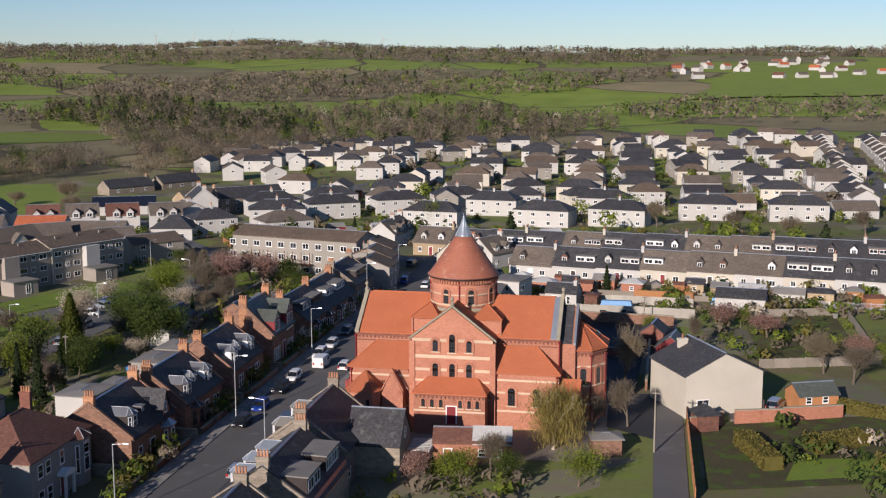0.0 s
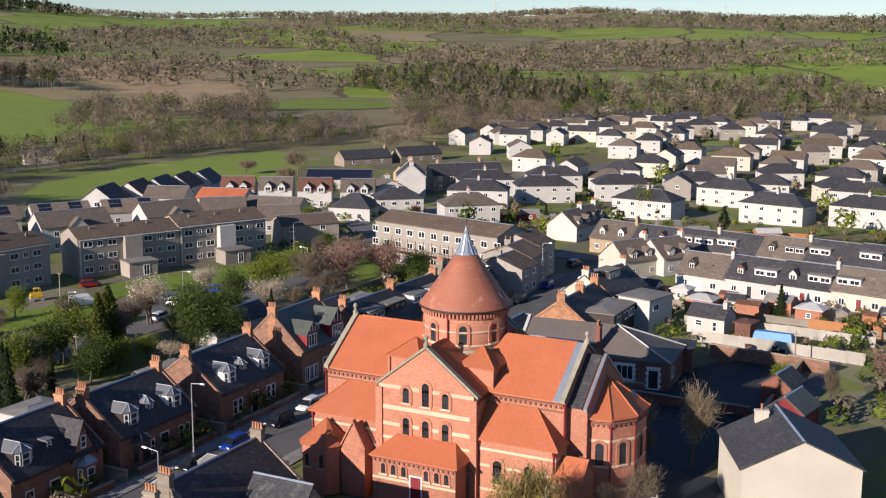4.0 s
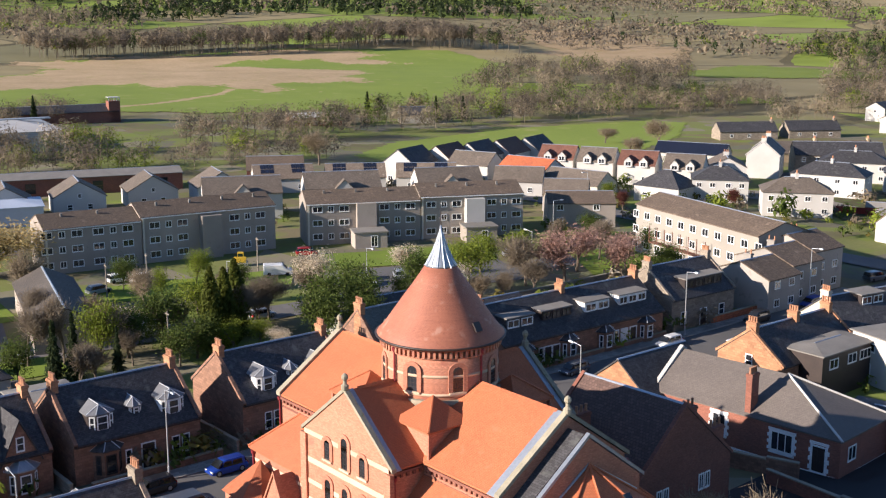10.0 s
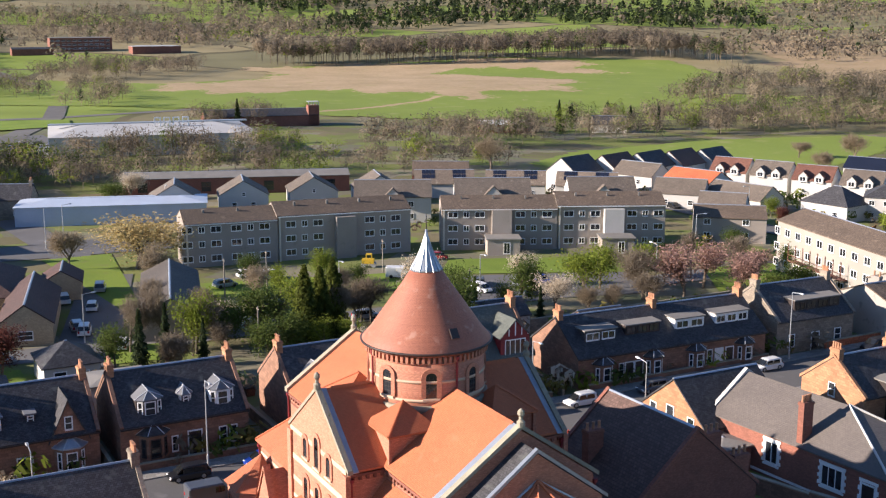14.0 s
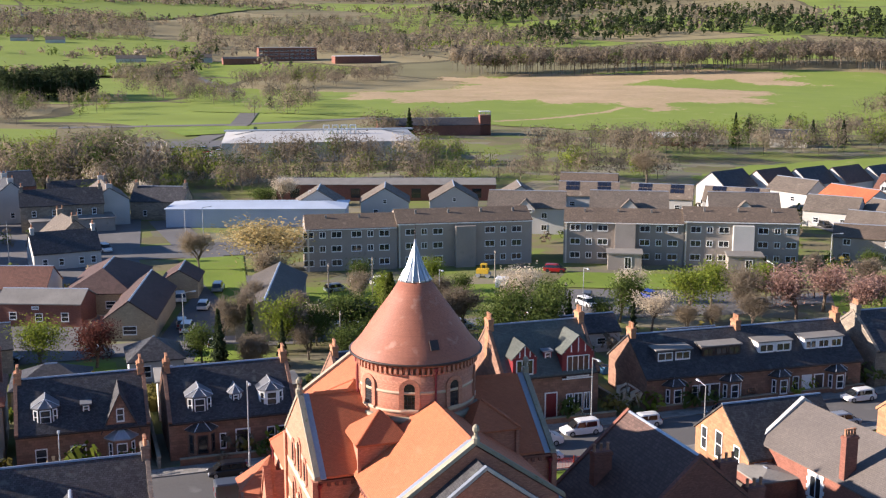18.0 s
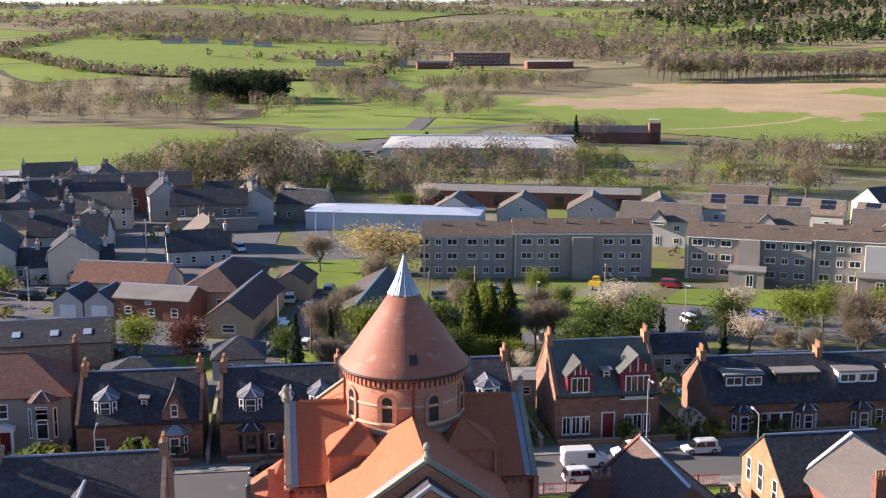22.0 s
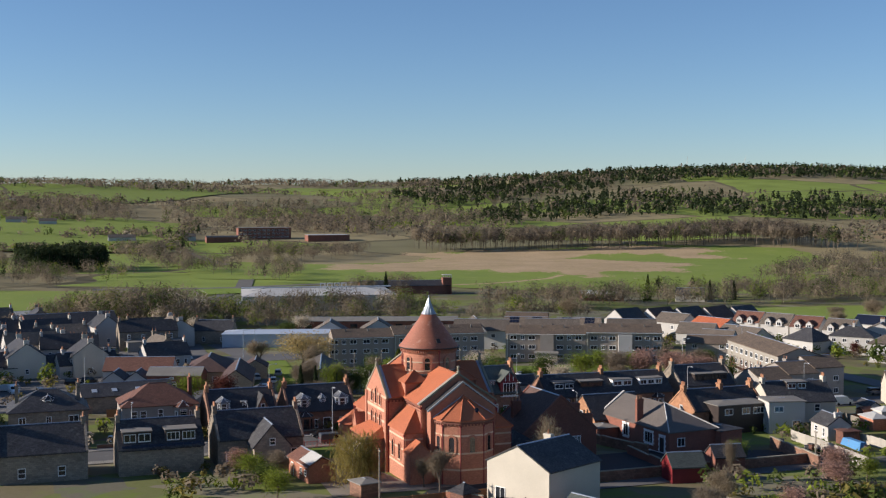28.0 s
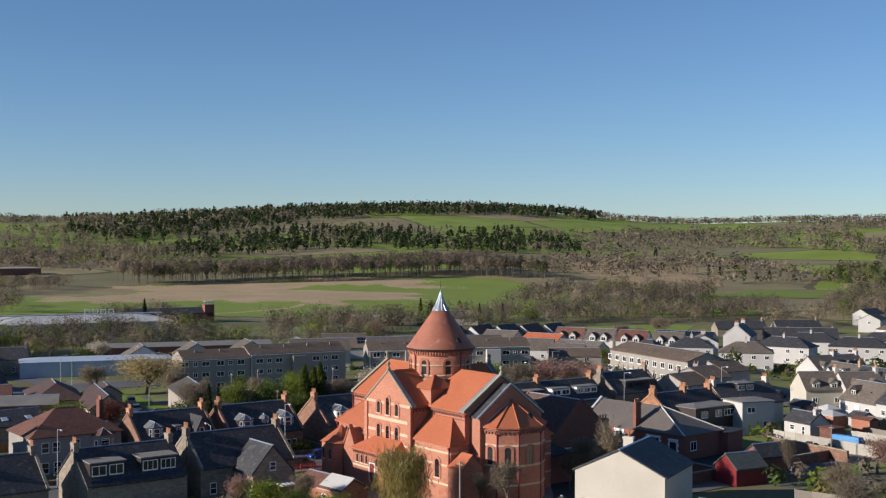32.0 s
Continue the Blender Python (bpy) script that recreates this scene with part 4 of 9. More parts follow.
# transept fronts
for s, turn in ((-1, 0), (1, 180)):
    y = s * 9.3
    for i, (x, z0, w, h) in enumerate(((-2.3, 11.5, 0.72, 1.75), (0, 11.4, 0.80, 2.75), (2.3, 11.5, 0.72, 1.75), (-2.3, 7.6, 0.75, 2.1), (0, 7.6, 0.75, 2.1), (2.3, 7.6, 0.75, 2.1))):
        arch_window(church, x * -s, y, z0, w, h, turn)
    band([(-5.5 * -s, y), (5.5 * -s, y)], 10.45, 0.5)
    band([(-5.5 * -s, y), (5.5 * -s, y)], 8.5, 0.42)
    band([(-5.5 * -s, y), (5.5 * -s, y)], 13.0, 0.42)
    band([(-5.5 * -s, y), (5.5 * -s, y)], 6.9, 0.3)
    band([(-5.5 * -s, y), (5.5 * -s, y)], 4.2, 0.3)
    for x in (-5.5, 5.5):
        bm = bmesh.new()
        box(bm, x - 0.38, y - 0.2, -0.3, x + 0.38, y + 0.2, 13.0)
        part("buttress", bm, brick, church)
    for sx in (-1, 1):
        corbels(*((5.5 * sx, s * 9.1, 5.5 * sx, s * 6.2) if (s < 0) == (sx > 0) else (5.5 * sx, s * 6.2, 5.5 * sx, s * 9.1)), 12.45)
        gutter_pipe(5.75 * sx, s * 9.0, 0, 12.4)

# nave walls above the aisles
for s in (-1, 1):
    for sx in (-1, 1):
        xs = sorted((5.6 * sx, 13.9 * sx))
        if s < 0:
            corbels(xs[0], -6.1, xs[1], -6.1, 12.4)
            band([(xs[0], -6.1), (xs[1], -6.1)], 11.9, 0.2, brick_dark)
        else:
            corbels(xs[1], 6.1, xs[0], 6.1, 12.4)
        # aisle
        xa, xb = 5.5 * sx, 14.3 * sx
        ya, yb = s * 8.9, s * 6.0
        wall_part("aisle_wall", [(xa, ya), (xb, ya), (xb, yb), (xa, yb)], -0.3, 8.5)
        bm = bmesh.new()
        o = 0.3
        lo = [(xa, ya + s * o), (xb + sx * o, ya + s * o), (xb + sx * o, yb), (xa, yb)]
        vb, vt = [bm.verts.new((x, y, 8.45)) for x, y in lo], [bm.verts.new((x, y, 8.6)) for x, y in lo]
        t0, t1 = bm.verts.new((xa, s * 6.12, 12.05)), bm.verts.new((11.1 * sx, s * 6.12, 12.05))
        bm.faces.new(vb)
        for i in range(4):
            bm.faces.new((vb[i], vb[(i + 1) % 4], vt[(i + 1) % 4], vt[i]))
        bm.faces.new((vt[0], vt[1], t1, t0))
        bm.faces.new((vt[1], vt[2], t1))
        bm.faces.new((vt[2], vt[3], t0, t1))
        bm.faces.new((vt[3], vt[0], t0))
        ar = part("aisle_roof", bm, red_tile, church)
        bm = bmesh.new()
        rod(bm, (xb + sx * o, ya + s * o, 8.64), (11.1 * sx, s * 6.12, 12.1), 0.09, 0.09, 6)
        part("hip_tiles", bm, red_tile, ar)
        bm = bmesh.new()
        box(bm, -0.35, -0.06, -0.4, 0.35, 0.08, 0.4)
        part("skylight", bm, glass, ar, "small roof light", Matrix.Translation((7.0 * sx, s * 8.0, 9.68)) @ pose(0, 0, 0, s * 38))
        seg = [(xa, ya), (xb, ya)] if (s < 0) == (sx > 0) else [(xb, ya), (xa, ya)]
        for z in (2.6, 5.4, 7.3):
            band(seg, z, 0.3)
        end = [(xb, ya), (xb, yb)] if (s < 0) == (sx > 0) else [(xb, yb), (xb, ya)]
        for z in (2.6, 5.4, 7.3):
            band(end, z, 0.3)
        for x in (8.0, 11.4):
            arch_window(church, x * sx, ya, 3.6, 0.95, 2.7, 0 if s < 0 else 180)
        gutter_pipe(xa + sx * 0.4, ya - 0.12 * -s, 0, 8.0)
        gutter_pipe(xb - sx * 0.2, ya + 0.12 * s, 0, 8.0)
for x0 in (-14.1, 14.1):
    for s in (-1, 1):
        gutter_pipe(x0, s * 6.25, 0, 12.6)
# street gable
for y, z0, w, h in ((-2.0, 10.0, 0.9, 2.6), (0, 10.0, 1.0, 3.6), (2.0, 10.0, 0.9, 2.6), (-2.6, 4.2, 0.9, 2.6), (2.6, 4.2, 0.9, 2.6)):
    arch_window(church, -14.1, y, z0, w, h, -90)
for z in (3.4, 6.4, 9.2, 13.0):
    band([(-14.1, 6.1), (-14.1, -6.1)], z, 0.3)

# chancel and apse at the far end from the street
ch = bmesh.new()
gable_body(ch, 2.4, 10.8, 12.6, 17.0, -0.3)
part("chancel_wall", ch, brick, church, "", pose(15.0, 0, 0))
bm = bmesh.new()
gable_roof(bm, 1.6, 10.8, 12.6, 17.0, 0.2, 0, 0.12)
part("chancel_roof", bm, slate, church, "", pose(14.9, 0, 0))
raking(16.1, 5.4, 12.6, 17.0, True, 0.34, lead, 0.12, 0.3)
AP = [(16.2, -4.7), (18.3, -4.2), (20.1, -1.9), (20.1, 1.9), (18.3, 4.2), (16.2, 4.7)]
wall_part("apse_wall", AP, -0.3, 11.2)
bm = bmesh.new()
ring = [(16.2, -5.05), (18.45, -4.5), (20.4, -2.05), (20.4, 2.05), (18.45, 4.5), (16.2, 5.05)]
lo, hi = [bm.verts.new((x, y, 11.2)) for x, y in ring], [bm.verts.new((x, y, 11.36)) for x, y in ring]
ap = bm.verts.new((16.2, 0, 14.9))
bm.faces.new(lo)
for i in range(5):
    bm.faces.new((lo[i], lo[i + 1], hi[i + 1], hi[i]))
    bm.faces.new((hi[i], hi[i + 1], ap))
bm.faces.new((lo[5], lo[0], hi[0], ap, hi[5]))
apr = part("apse_roof", bm, red_tile, church)
for i in range(6):
    bm = bmesh.new()
    rod(bm, (ring[i][0], ring[i][1], 11.42), (16.25, 0, 14.95), 0.1, 0.1, 6)
    part("hip_roll", bm, lead if i in (0, 5) else red_tile, apr)
bm = bmesh.new()
box(bm, -0.3, -0.08, -0.4, 0.3, 0.06, 0.4)
part("skylight", bm, glass, apr, "small roof light", Matrix.Translation((18.9, 1.2, 12.75)) @ pose(0, 0, 0, 0, 0, 90) @ pose(0, 0, 0, -42))
for (x0, y0), (x1, y1) in zip(AP, AP[1:]):
    corbels(x0, y0, x1, y1, 10.4, 0.5)
    for z in (2.8, 5.6, 8.6):
        band([(x0, y0), (x1, y1)], z, 0.3)
    mx, my = (x0 + x1) / 2, (y0 + y1) / 2
    arch_window(church, mx, my, 5.9, 0.85, 2.6, math.degrees(math.atan2(y1 - y0, x1 - x0)))
    gutter_pipe(x1, y1, 0, 10.2)

# porch towards the garden
wall_part("porch_wall", [(-4.7, -12.2), (4.9, -12.2), (4.9, -9.3), (-4.7, -9.3)], -0.3, 5.9)
bm = bmesh.new()
lo = [(-5.0, -12.5), (5.2, -12.5), (5.2, -9.3), (-5.0, -9.3)]
vb, vt = [bm.verts.new((x, y, 5.85)) for x, y in lo], [bm.verts.new((x, y, 6.0)) for x, y in lo]
t0, t1 = bm.verts.new((-3.3, -9.35, 7.7)), bm.verts.new((3.5, -9.35, 7.7))
bm.faces.new(vb)
for i in range(4):
    bm.faces.new((vb[i], vb[(i + 1) % 4], vt[(i + 1) % 4], vt[i]))
bm.faces.new((vt[0], vt[1], t1, t0))
bm.faces.new((vt[1], vt[2], t1))
bm.faces.new((vt[2], vt[3], t0, t1))
bm.faces.new((vt[3], vt[0], t0))
part("porch_roof", bm, red_tile, church)
corbels(-4.7, -12.2, 4.9, -12.2, 5.3)
band([(-4.7, -12.2), (4.9, -12.2)], 3.2, 0.28)
for x in (-3.4, -2.2, -1.0, 1.6, 2.8, 3.9):
    arch_window(church, x, -12.2, 3.9, 0.5, 1.2, 0, False)
door(church, 0.4, -12.22, 1.5, 1.2, 2.6, red_paint, 0, "bright red arched door")
# stair turret and side porch
wall_part("turret_wall", [(-13.4, -12.2), (-10.4, -12.2), (-9.6, -11.0), (-9.6, -8.9), (-14.2, -8.9), (-14.2, -11.0)], -0.3, 5.6)
bm = bmesh.new()
tw = [(-13.5, -12.5), (-10.3, -12.5), (-9.3, -11.1), (-9.3, -8.9), (-14.5, -8.9), (-14.5, -11.1)]
lo, ap = [bm.verts.new((x, y, 5.6)) for x, y in tw], bm.verts.new((-11.9, -9.6, 8.3))
bm.faces.new(lo[::-1])
for i in range(6):
    bm.faces.new((lo[i], lo[(i + 1) % 6], ap))
part("turret_roof", bm, red_tile, church)
for x in (-12.8, -11.0):
    arch_window(church, x, -12.2, 3.0, 0.45, 1.5, 0, False)
bm = bmesh.new()
for (xa, za), (xb, zb) in (((-9.5, 5.4), (-7.9, 8.6)), ((-7.9, 8.6), (-6.4, 5.4))):
    solid(bm, [(xa, -10.9, za), (xb, -10.9, zb), (xb, -10.9, zb + 0.35), (xa, -10.9, za + 0.35)], [(xa, -10.3, za), (xb, -10.3, zb), (xb, -10.3, zb + 0.35), (xa, -10.3, za + 0.35)])
solid(bm, [(-9.4, -10.8, -0.3), (-6.5, -10.8, -0.3), (-6.5, -10.8, 5.3), (-7.9, -10.8, 8.4), (-9.4, -10.8, 5.3)], [(-9.4, -8.8, -0.3), (-6.5, -8.8, -0.3), (-6.5, -8.8, 5.3), (-7.9, -8.8, 8.4), (-9.4, -8.8, 5.3)])
part("side_gable", bm, brick, church)
sv = bmesh.new()
gable_body(sv, 3.0, 3.4, 5.6, 7.4, -0.3)
part("vestry_wall", sv, brick, church, "", pose(15.6, -7.4, 0))
sv = bmesh.new()
gable_roof(sv, 3.0, 3.4, 5.6, 7.4, 0.2)
part("vestry_roof", sv, red_tile, church, "", pose(15.6, -7.4, 0))
# low link towards the hall
lk = bmesh.new()
box(lk, 6.0, 8.9, -0.3, 13.0, 14.2, 4.6)
part("link_wall", lk, brick_dark, church)
lk = bmesh.new()
hip_roof(lk, 7.0, 5.6, 4.6, 6.6, 0.2)
part("link_roof", lk, slate, church, "", pose(9.5, 11.5, 0))


# ---- streets ----
def strip(name, mat, x0, y0, x1, y1, w, dz, label, category="road"):
    d = Vector((x1 - x0, y1 - y0)).normalized()
    n = Vector((-d.y, d.x)) * w / 2
    k = max(1, int(math.hypot(x1 - x0, y1 - y0) / 8))
    bm = bmesh.new()
    rows = []
    for i in range(k + 1):
        cx, cy = x0 + (x1 - x0) * i / k, y0 + (y1 - y0) * i / k
        rows.append([bm.verts.new((cx + s * n.x, cy + s * n.y, float(height(cx + s * n.x, cy + s * n.y)) + dz)) for s in (1, -1)])
    for a, b in zip(rows, rows[1:]):
        bm.faces.new((a[0], a[1], b[1], b[0]))
    for f in bm.faces:
        if f.normal.z < 0:
            f.normal_flip()
    quad_uv(bm)
    me = bpy.data.meshes.new(name)
    bm.to_mesh(me)
    bm.free()
    me.materials.append(mat)
    return tagged(new(name, me), label, category, kind="structure")


def kerb(x0, y0, x1, y1, h=0.13, w=0.16, walk_w=2.0, side=1):
    """A raised footway with its kerb stones along one side of a road."""
    L = math.hypot(x1 - x0, y1 - y0)
    m = Matrix.Translation((x0, y0, float(height(x0, y0)))) @ pose(0, 0, 0, 0, 0, math.degrees(math.atan2(y1 - y0, x1 - x0)))
    a, b = sorted((0, side * walk_w))
    bm = bmesh.new()
    box(bm, 0, a, -0.1, L, b, h)
    ob = tagged(new("pavement", mesh_of("pavement", bm, paving)), "grey slab footway beside the road", "pavement", kind="structure")
    ob.matrix_world = m
    a, b = sorted((0, -side * w))
    bm = bmesh.new()
    n = int(L / 0.95)
    for i in range(n):
        box(bm, i * L / n, a, -0.1, (i + 1) * L / n - 0.015, b, h + 0.012)
    part("kerb", bm, kerb_stone, ob)


strip("road", asphalt, -25.6, -160, -26.8, 150, 9.4, 0.03, "worn grey asphalt street with parked cars")
kerb(-30.5, -90, -31.5, 112, side=1)
kerb(-20.9, -90, -22.1, 90, side=-1)
strip("road_back", asphalt, -57, -17, -128, 3, 8.5, 0.035, "grey asphalt side road between houses")
strip("road_back", asphalt, -126, 2, -200, -3, 7.5, 0.03, "grey asphalt side road between houses")
strip("road_flats", asphalt, -83, -80, -77, 118, 7.0, 0.045, "grey asphalt road before the flats")
strip("road_north", asphalt, -150, 140, 120, 124, 7.5, 0.04, "grey asphalt cross street")
strip("lane", asphalt, 29.3, -80, 28.2, 92, 4.0, 0.05, "narrow asphalt lane in tree shade")
far_road = [(-318, 14), (-385, 26), (-453, 52), (-564, 76), (-690, 82), (-978, 72), (-1290, 90)]
for (xa, ya), (xb, yb) in zip(far_road, far_road[1:]):
    strip("road_far", paving, xa, ya, xb, yb, 9, 0.17 if xa > -650 else 0.3, "pale country road leading to the school")
strip("road_far", paving, -453, 50, -462, -26, 8, 0.06, "pale road curving round the sports field")
strip("road_far", paving, -455, 54, -470, 120, 8, 0.06, "pale road passing the sports hall")
patch("car_park_hall", asphalt, [(-318, 0), (-314, 34), (-384, 36), (-388, 6)], 0.12, "asphalt car park beside the sports hall", "car park", step=3)
patch("roundabout", lawn, [(-405, 22), (-412, 52), (-440, 56), (-446, 30), (-430, 18)], 0.45, "grass island in the road", "lawn", step=2)
strip("road_estate", asphalt, 105, 230, 150, 800, 7, 0.05, "estate road with parked cars")
strip("road_estate_west", asphalt, -140, 180, -30, 640, 7, 0.05, "estate road between white houses")
patch("car_park", asphalt, [(-99, 52), (-80, 43), (-71, 78), (-86, 84)], 0.055, "asphalt parking area before the flats", "car park")
# the school yard's colour includes the shadow of church and cone
patch("school_yard", asphalt_shaded, [(7, 12), (24, 10), (25.5, 62), (14, 58), (13.5, 40), (6, 38)], 0.06, "school yard asphalt with church shadow in its colour", "yard", step=3)
patch("forecourt", asphalt, [(-165, -12), (-150, -14), (-148, 20), (-166, 24)], 0.05, "asphalt forecourt", "yard")
patch("car_park_shops", asphalt, [(-135, -72), (-100, -72), (-98, -42), (-128, -40)], 0.05, "asphalt car park among shops", "car park")
patch("church_lawn", lawn, [(-19.5, -19), (-9, -19), (-9, -13), (-19.5, -12)], 0.05, "small lawn beside the church", "lawn")
patch("church_lawn", lawn, [(-19.5, 10), (-6.5, 10), (-6.5, 34), (-19.5, 34)], 0.05, "bright lawn behind red railings", "lawn")
patch("church_path", gravel, [(-9, -20), (20, -22), (22, 10), (14, 10), (14, -9), (-9, -12)], 0.02, "worn path and earth round the church", "path", step=3)
patch("verge", lawn, [(-111, 62), (-100, 54), (-86, 84), (-97, 92)], 0.065, "bright lawn before the flats", "lawn")
patch("verge", lawn, [(-114, 12), (-104, 8), (-92, 44), (-104, 52)], 0.05, "lawn before the flats", "lawn")
patch("verge", lawn, [(-82, 98), (-66, 88), (-60, 106), (-78, 118)], 0.05, "lawn beside the flats", "lawn")
patch("verge", lawn, [(-148, -5), (-100, -1), (-100, 2), (-148, 8)], 0.05, "grass verge beside the side road", "lawn")
patch("verge", lawn, [(-76, -34), (-70, -33), (-69, -20), (-75, -20)], 0.07, "grass patch under trees", "lawn")
patch("verge", lawn, [(-80, -8), (-72, -10), (-71, -2), (-79, -1)], 0.06, "small lawn before the long hall", "lawn")
patch("garden_lawn", lawn, [(-58, 10), (-47, 8), (-47, 20), (-58, 20)], 0.05, "back garden lawn", "lawn")
patch("garden_lawn", soil, [(44, 28), (60, 30), (60, 90), (42, 88)], 0.05, "rough allotment ground with worn grass", "lawn")
patch("garden_lawn", soil, [(33, -30), (60, -24), (60, 2), (33, -3)], 0.05, "walled garden with worn grass and dark beds", "lawn")
patch("garden_lawn", lawn, [(42, -26), (57, -22), (58, -16), (44, -18)], 0.08, "small mown lawn in the walled garden", "lawn")
# patch added by the apse, its near-black colour standing in for church shade
patch("church_yard", asphalt_shaded, [(20.6, -7), (27.2, -12), (27.2, 9.8), (24, 9.8), (7, 11.8), (14, 9.2), (20.4, 4)], 0.055, "asphalt yard beside the apse, church shadow in its colour", "yard", step=3)
patch("patio", gravel, [(37, -3.2), (46, -0.6), (46, 1.4), (37, 0.6)], 0.06, "pale gravel patio before the house", "patio")
patch("playing_field", pitch, [(-234, 157), (-206, 160), (-190, 235), (-215, 290), (-246, 335), (-262, 330), (-276, 262), (-272, 235), (-262, 195)], 0.05, "bright mown playing field", "field", rag=2)
for k in range(0, 9, 2):
    strip("estate_road", asphalt, -105, 267.5 + 28 * k, 215, 299.5 + 28 * k, 5.5, 0.085, "grey estate road between rows of white houses")
patch("town_yard", asphalt, [(-80, -30), (-98, -14), (-150, -12), (-205, -8), (-225, -60), (-150, -120), (-84, -105)], 0.022, "worn grey yards between the old town houses", "yard", step=2)
patch("estate_garden", soil, [(-112, 204), (-98, 196), (-72, 172), (-40, 156), (24, 150), (24, 184), (-30, 186), (-60, 204), (-94, 210)], 0.06, "bare back gardens with worn grass", "garden", step=3)
patch("estate_yard", gravel, [(-118, 190), (-108, 182), (-74, 182), (-76, 190), (-104, 202)], 0.09, "pale gravel yard between the white houses", "yard", step=2)
strip("estate_road", asphalt, -88, 128, -150, 214, 6.5, 0.09, "grey estate road past the new white houses")
patch("hill_field", pitch, [(-1250, -320), (-1000, -170), (-836, 55), (-1290, 140), (-1560, -50), (-1540, -230)], 1.2, "green hillside pasture", "field", step=5, rag=16)
patch("sports_field", pitch, [(-300, -92), (-318, -60), (-362, -28), (-454, -27), (-487, -92), (-495, -170), (-360, -170)], 0.04, "bright green sports field", "field", step=3)
patch("hill_field", pitch, [(-1665, 90), (-1708, 140), (-2330, 460), (-2200, 118), (-2032, -28)], 1.5, "green field high on the hill", "field", step=5, rag=16)
patch("hill_field", pitch, [(60, 1150), (560, 1300), (900, 2100), (140, 1750)], 1.5, "bright green hillside field", "field", step=5, rag=16)


# ---- houses along the street ----
def zg(x, y):
    return float(height(x, y))


def bay(parent, x, yf, w, h, wall, roof, turn=0, wmat=None, z0=0.0):
    """A canted ground floor bay with its own little hipped roof."""
    c, d = w * 0.27, 0.9
    foot = [(-w / 2, 0.02), (-w / 2 + c, -d), (w / 2 - c, -d), (w / 2, 0.02)]
    bm = bmesh.new()
    solid(bm, [(a, b, z0 - 0.3) for a, b in foot], [(a, b, z0 + h) for a, b in foot])
    ob = part("bay", bm, wall, parent, "", pose(x, yf, 0, 0, 0, turn))
    bm = bmesh.new()
    o = 0.26
    ring = [(-w / 2 - o, 0.02), (-w / 2 + c - o * 0.6, -d - o), (w / 2 - c + o * 0.6, -d - o), (w / 2 + o, 0.02)]
    lo = [bm.verts.new((a, b, z0 + h + 0.003)) for a, b in ring]
    hi = [bm.verts.new((a, b, z0 + h + 0.12)) for a, b in ring]
    top = bm.verts.new((0, 0.02, z0 + h + 1.15))
    bm.faces.new(lo)
    for i in range(3):
        bm.faces.new((lo[i], lo[i + 1], hi[i + 1], hi[i]))
        bm.faces.new((hi[i], hi[i + 1], top))
    bm.faces.new((lo[3], lo[0], hi[0], top, hi[3]))
    for v in hi:
        rod(bm, v.co.copy(), top.co.copy(), 0.055, 0.055, 4, 1)
    part("bay_roof", bm, [roof, lead_roll], ob)
    window(ob, 0, -d, z0 + h * 0.58, w * 0.36, h * 0.6, 0, wmat)
    ang = math.degrees(math.atan2(d, c))
    for s in (-1, 1):
        window(ob, s * (w / 2 - c / 2), -d / 2 + 0.01, z0 + h * 0.58, 0.55, h * 0.6, s * ang, wmat)
    return ob


GW = "houses on the west side of the street"
w0 = house("stone_villa", "grey stone villa with a slate roof and corner bay", -46, -60, 90, 14, 11, 6.2, 9.6, greystone, slate, True, chim=((-5.5, 0), (5.5, 0)),
           front=((-4.6, 4.6, 1.3, 1.6), (0, 4.6, 1.0, 1.5), (4.4, 4.6, 1.8, 1.6), (0.8, 1.6, 1.2, 1.6), (4.4, 1.6, 2.0, 1.7)), style="c", group=GW, pots=3)
bay(w0, -4.6, -5.5, 3.2, 3.0, greystone, slate)
dormer(w0, 0, -3.4, 6.9, "bay", 2.2, 1.2, -1, dark_paint, slate)
w1 = house("rendered_villa", "grey rendered villa with brown hip roof and white porch", -46.2, -39.8, 90, 14.2, 11, 6.0, 9.6, grey_wall, rust_tile, True, chim=((6.6, 2.5, 0.6),),
           front=((-4.9, 4.5, 1.2, 1.6), (-3.2, 4.5, 1.2, 1.6), (0, 4.6, 1.0, 1.7), (-4.9, 1.4, 1.2, 1.7), (-3.0, 1.4, 1.2, 1.7)), doors=((0, 0.1, 1.2, 2.3, red_paint),), group=GW, chim_mat=brick_dark, ridge_mat=rust_tile)
bay(w1, 4.2, -5.5, 3.6, 5.7, grey_wall, rust_tile)
for zz in (4.5,):
    window(w1, 4.2, -6.4, zz, 1.3, 1.5)
bm = bmesh.new()
for sx in (-1, 1):
    box(bm, sx * 0.95 - 0.15, -1.0, 0, sx * 0.95 + 0.15, -0.7, 2.6)
box(bm, -1.25, -1.15, 2.6, 1.25, 0.02, 2.95)
solid(bm, [(-1.25, -1.15, 2.953), (1.25, -1.15, 2.953), (0, -1.15, 3.35)], [(-1.25, 0.02, 2.953), (1.25, 0.02, 2.953), (0, 0.02, 3.35)])
part("porch", bm, white_paint, w1, "white pillared porch", pose(0, -5.5, 0))
DW = (dark_paint, dull_lead, None)
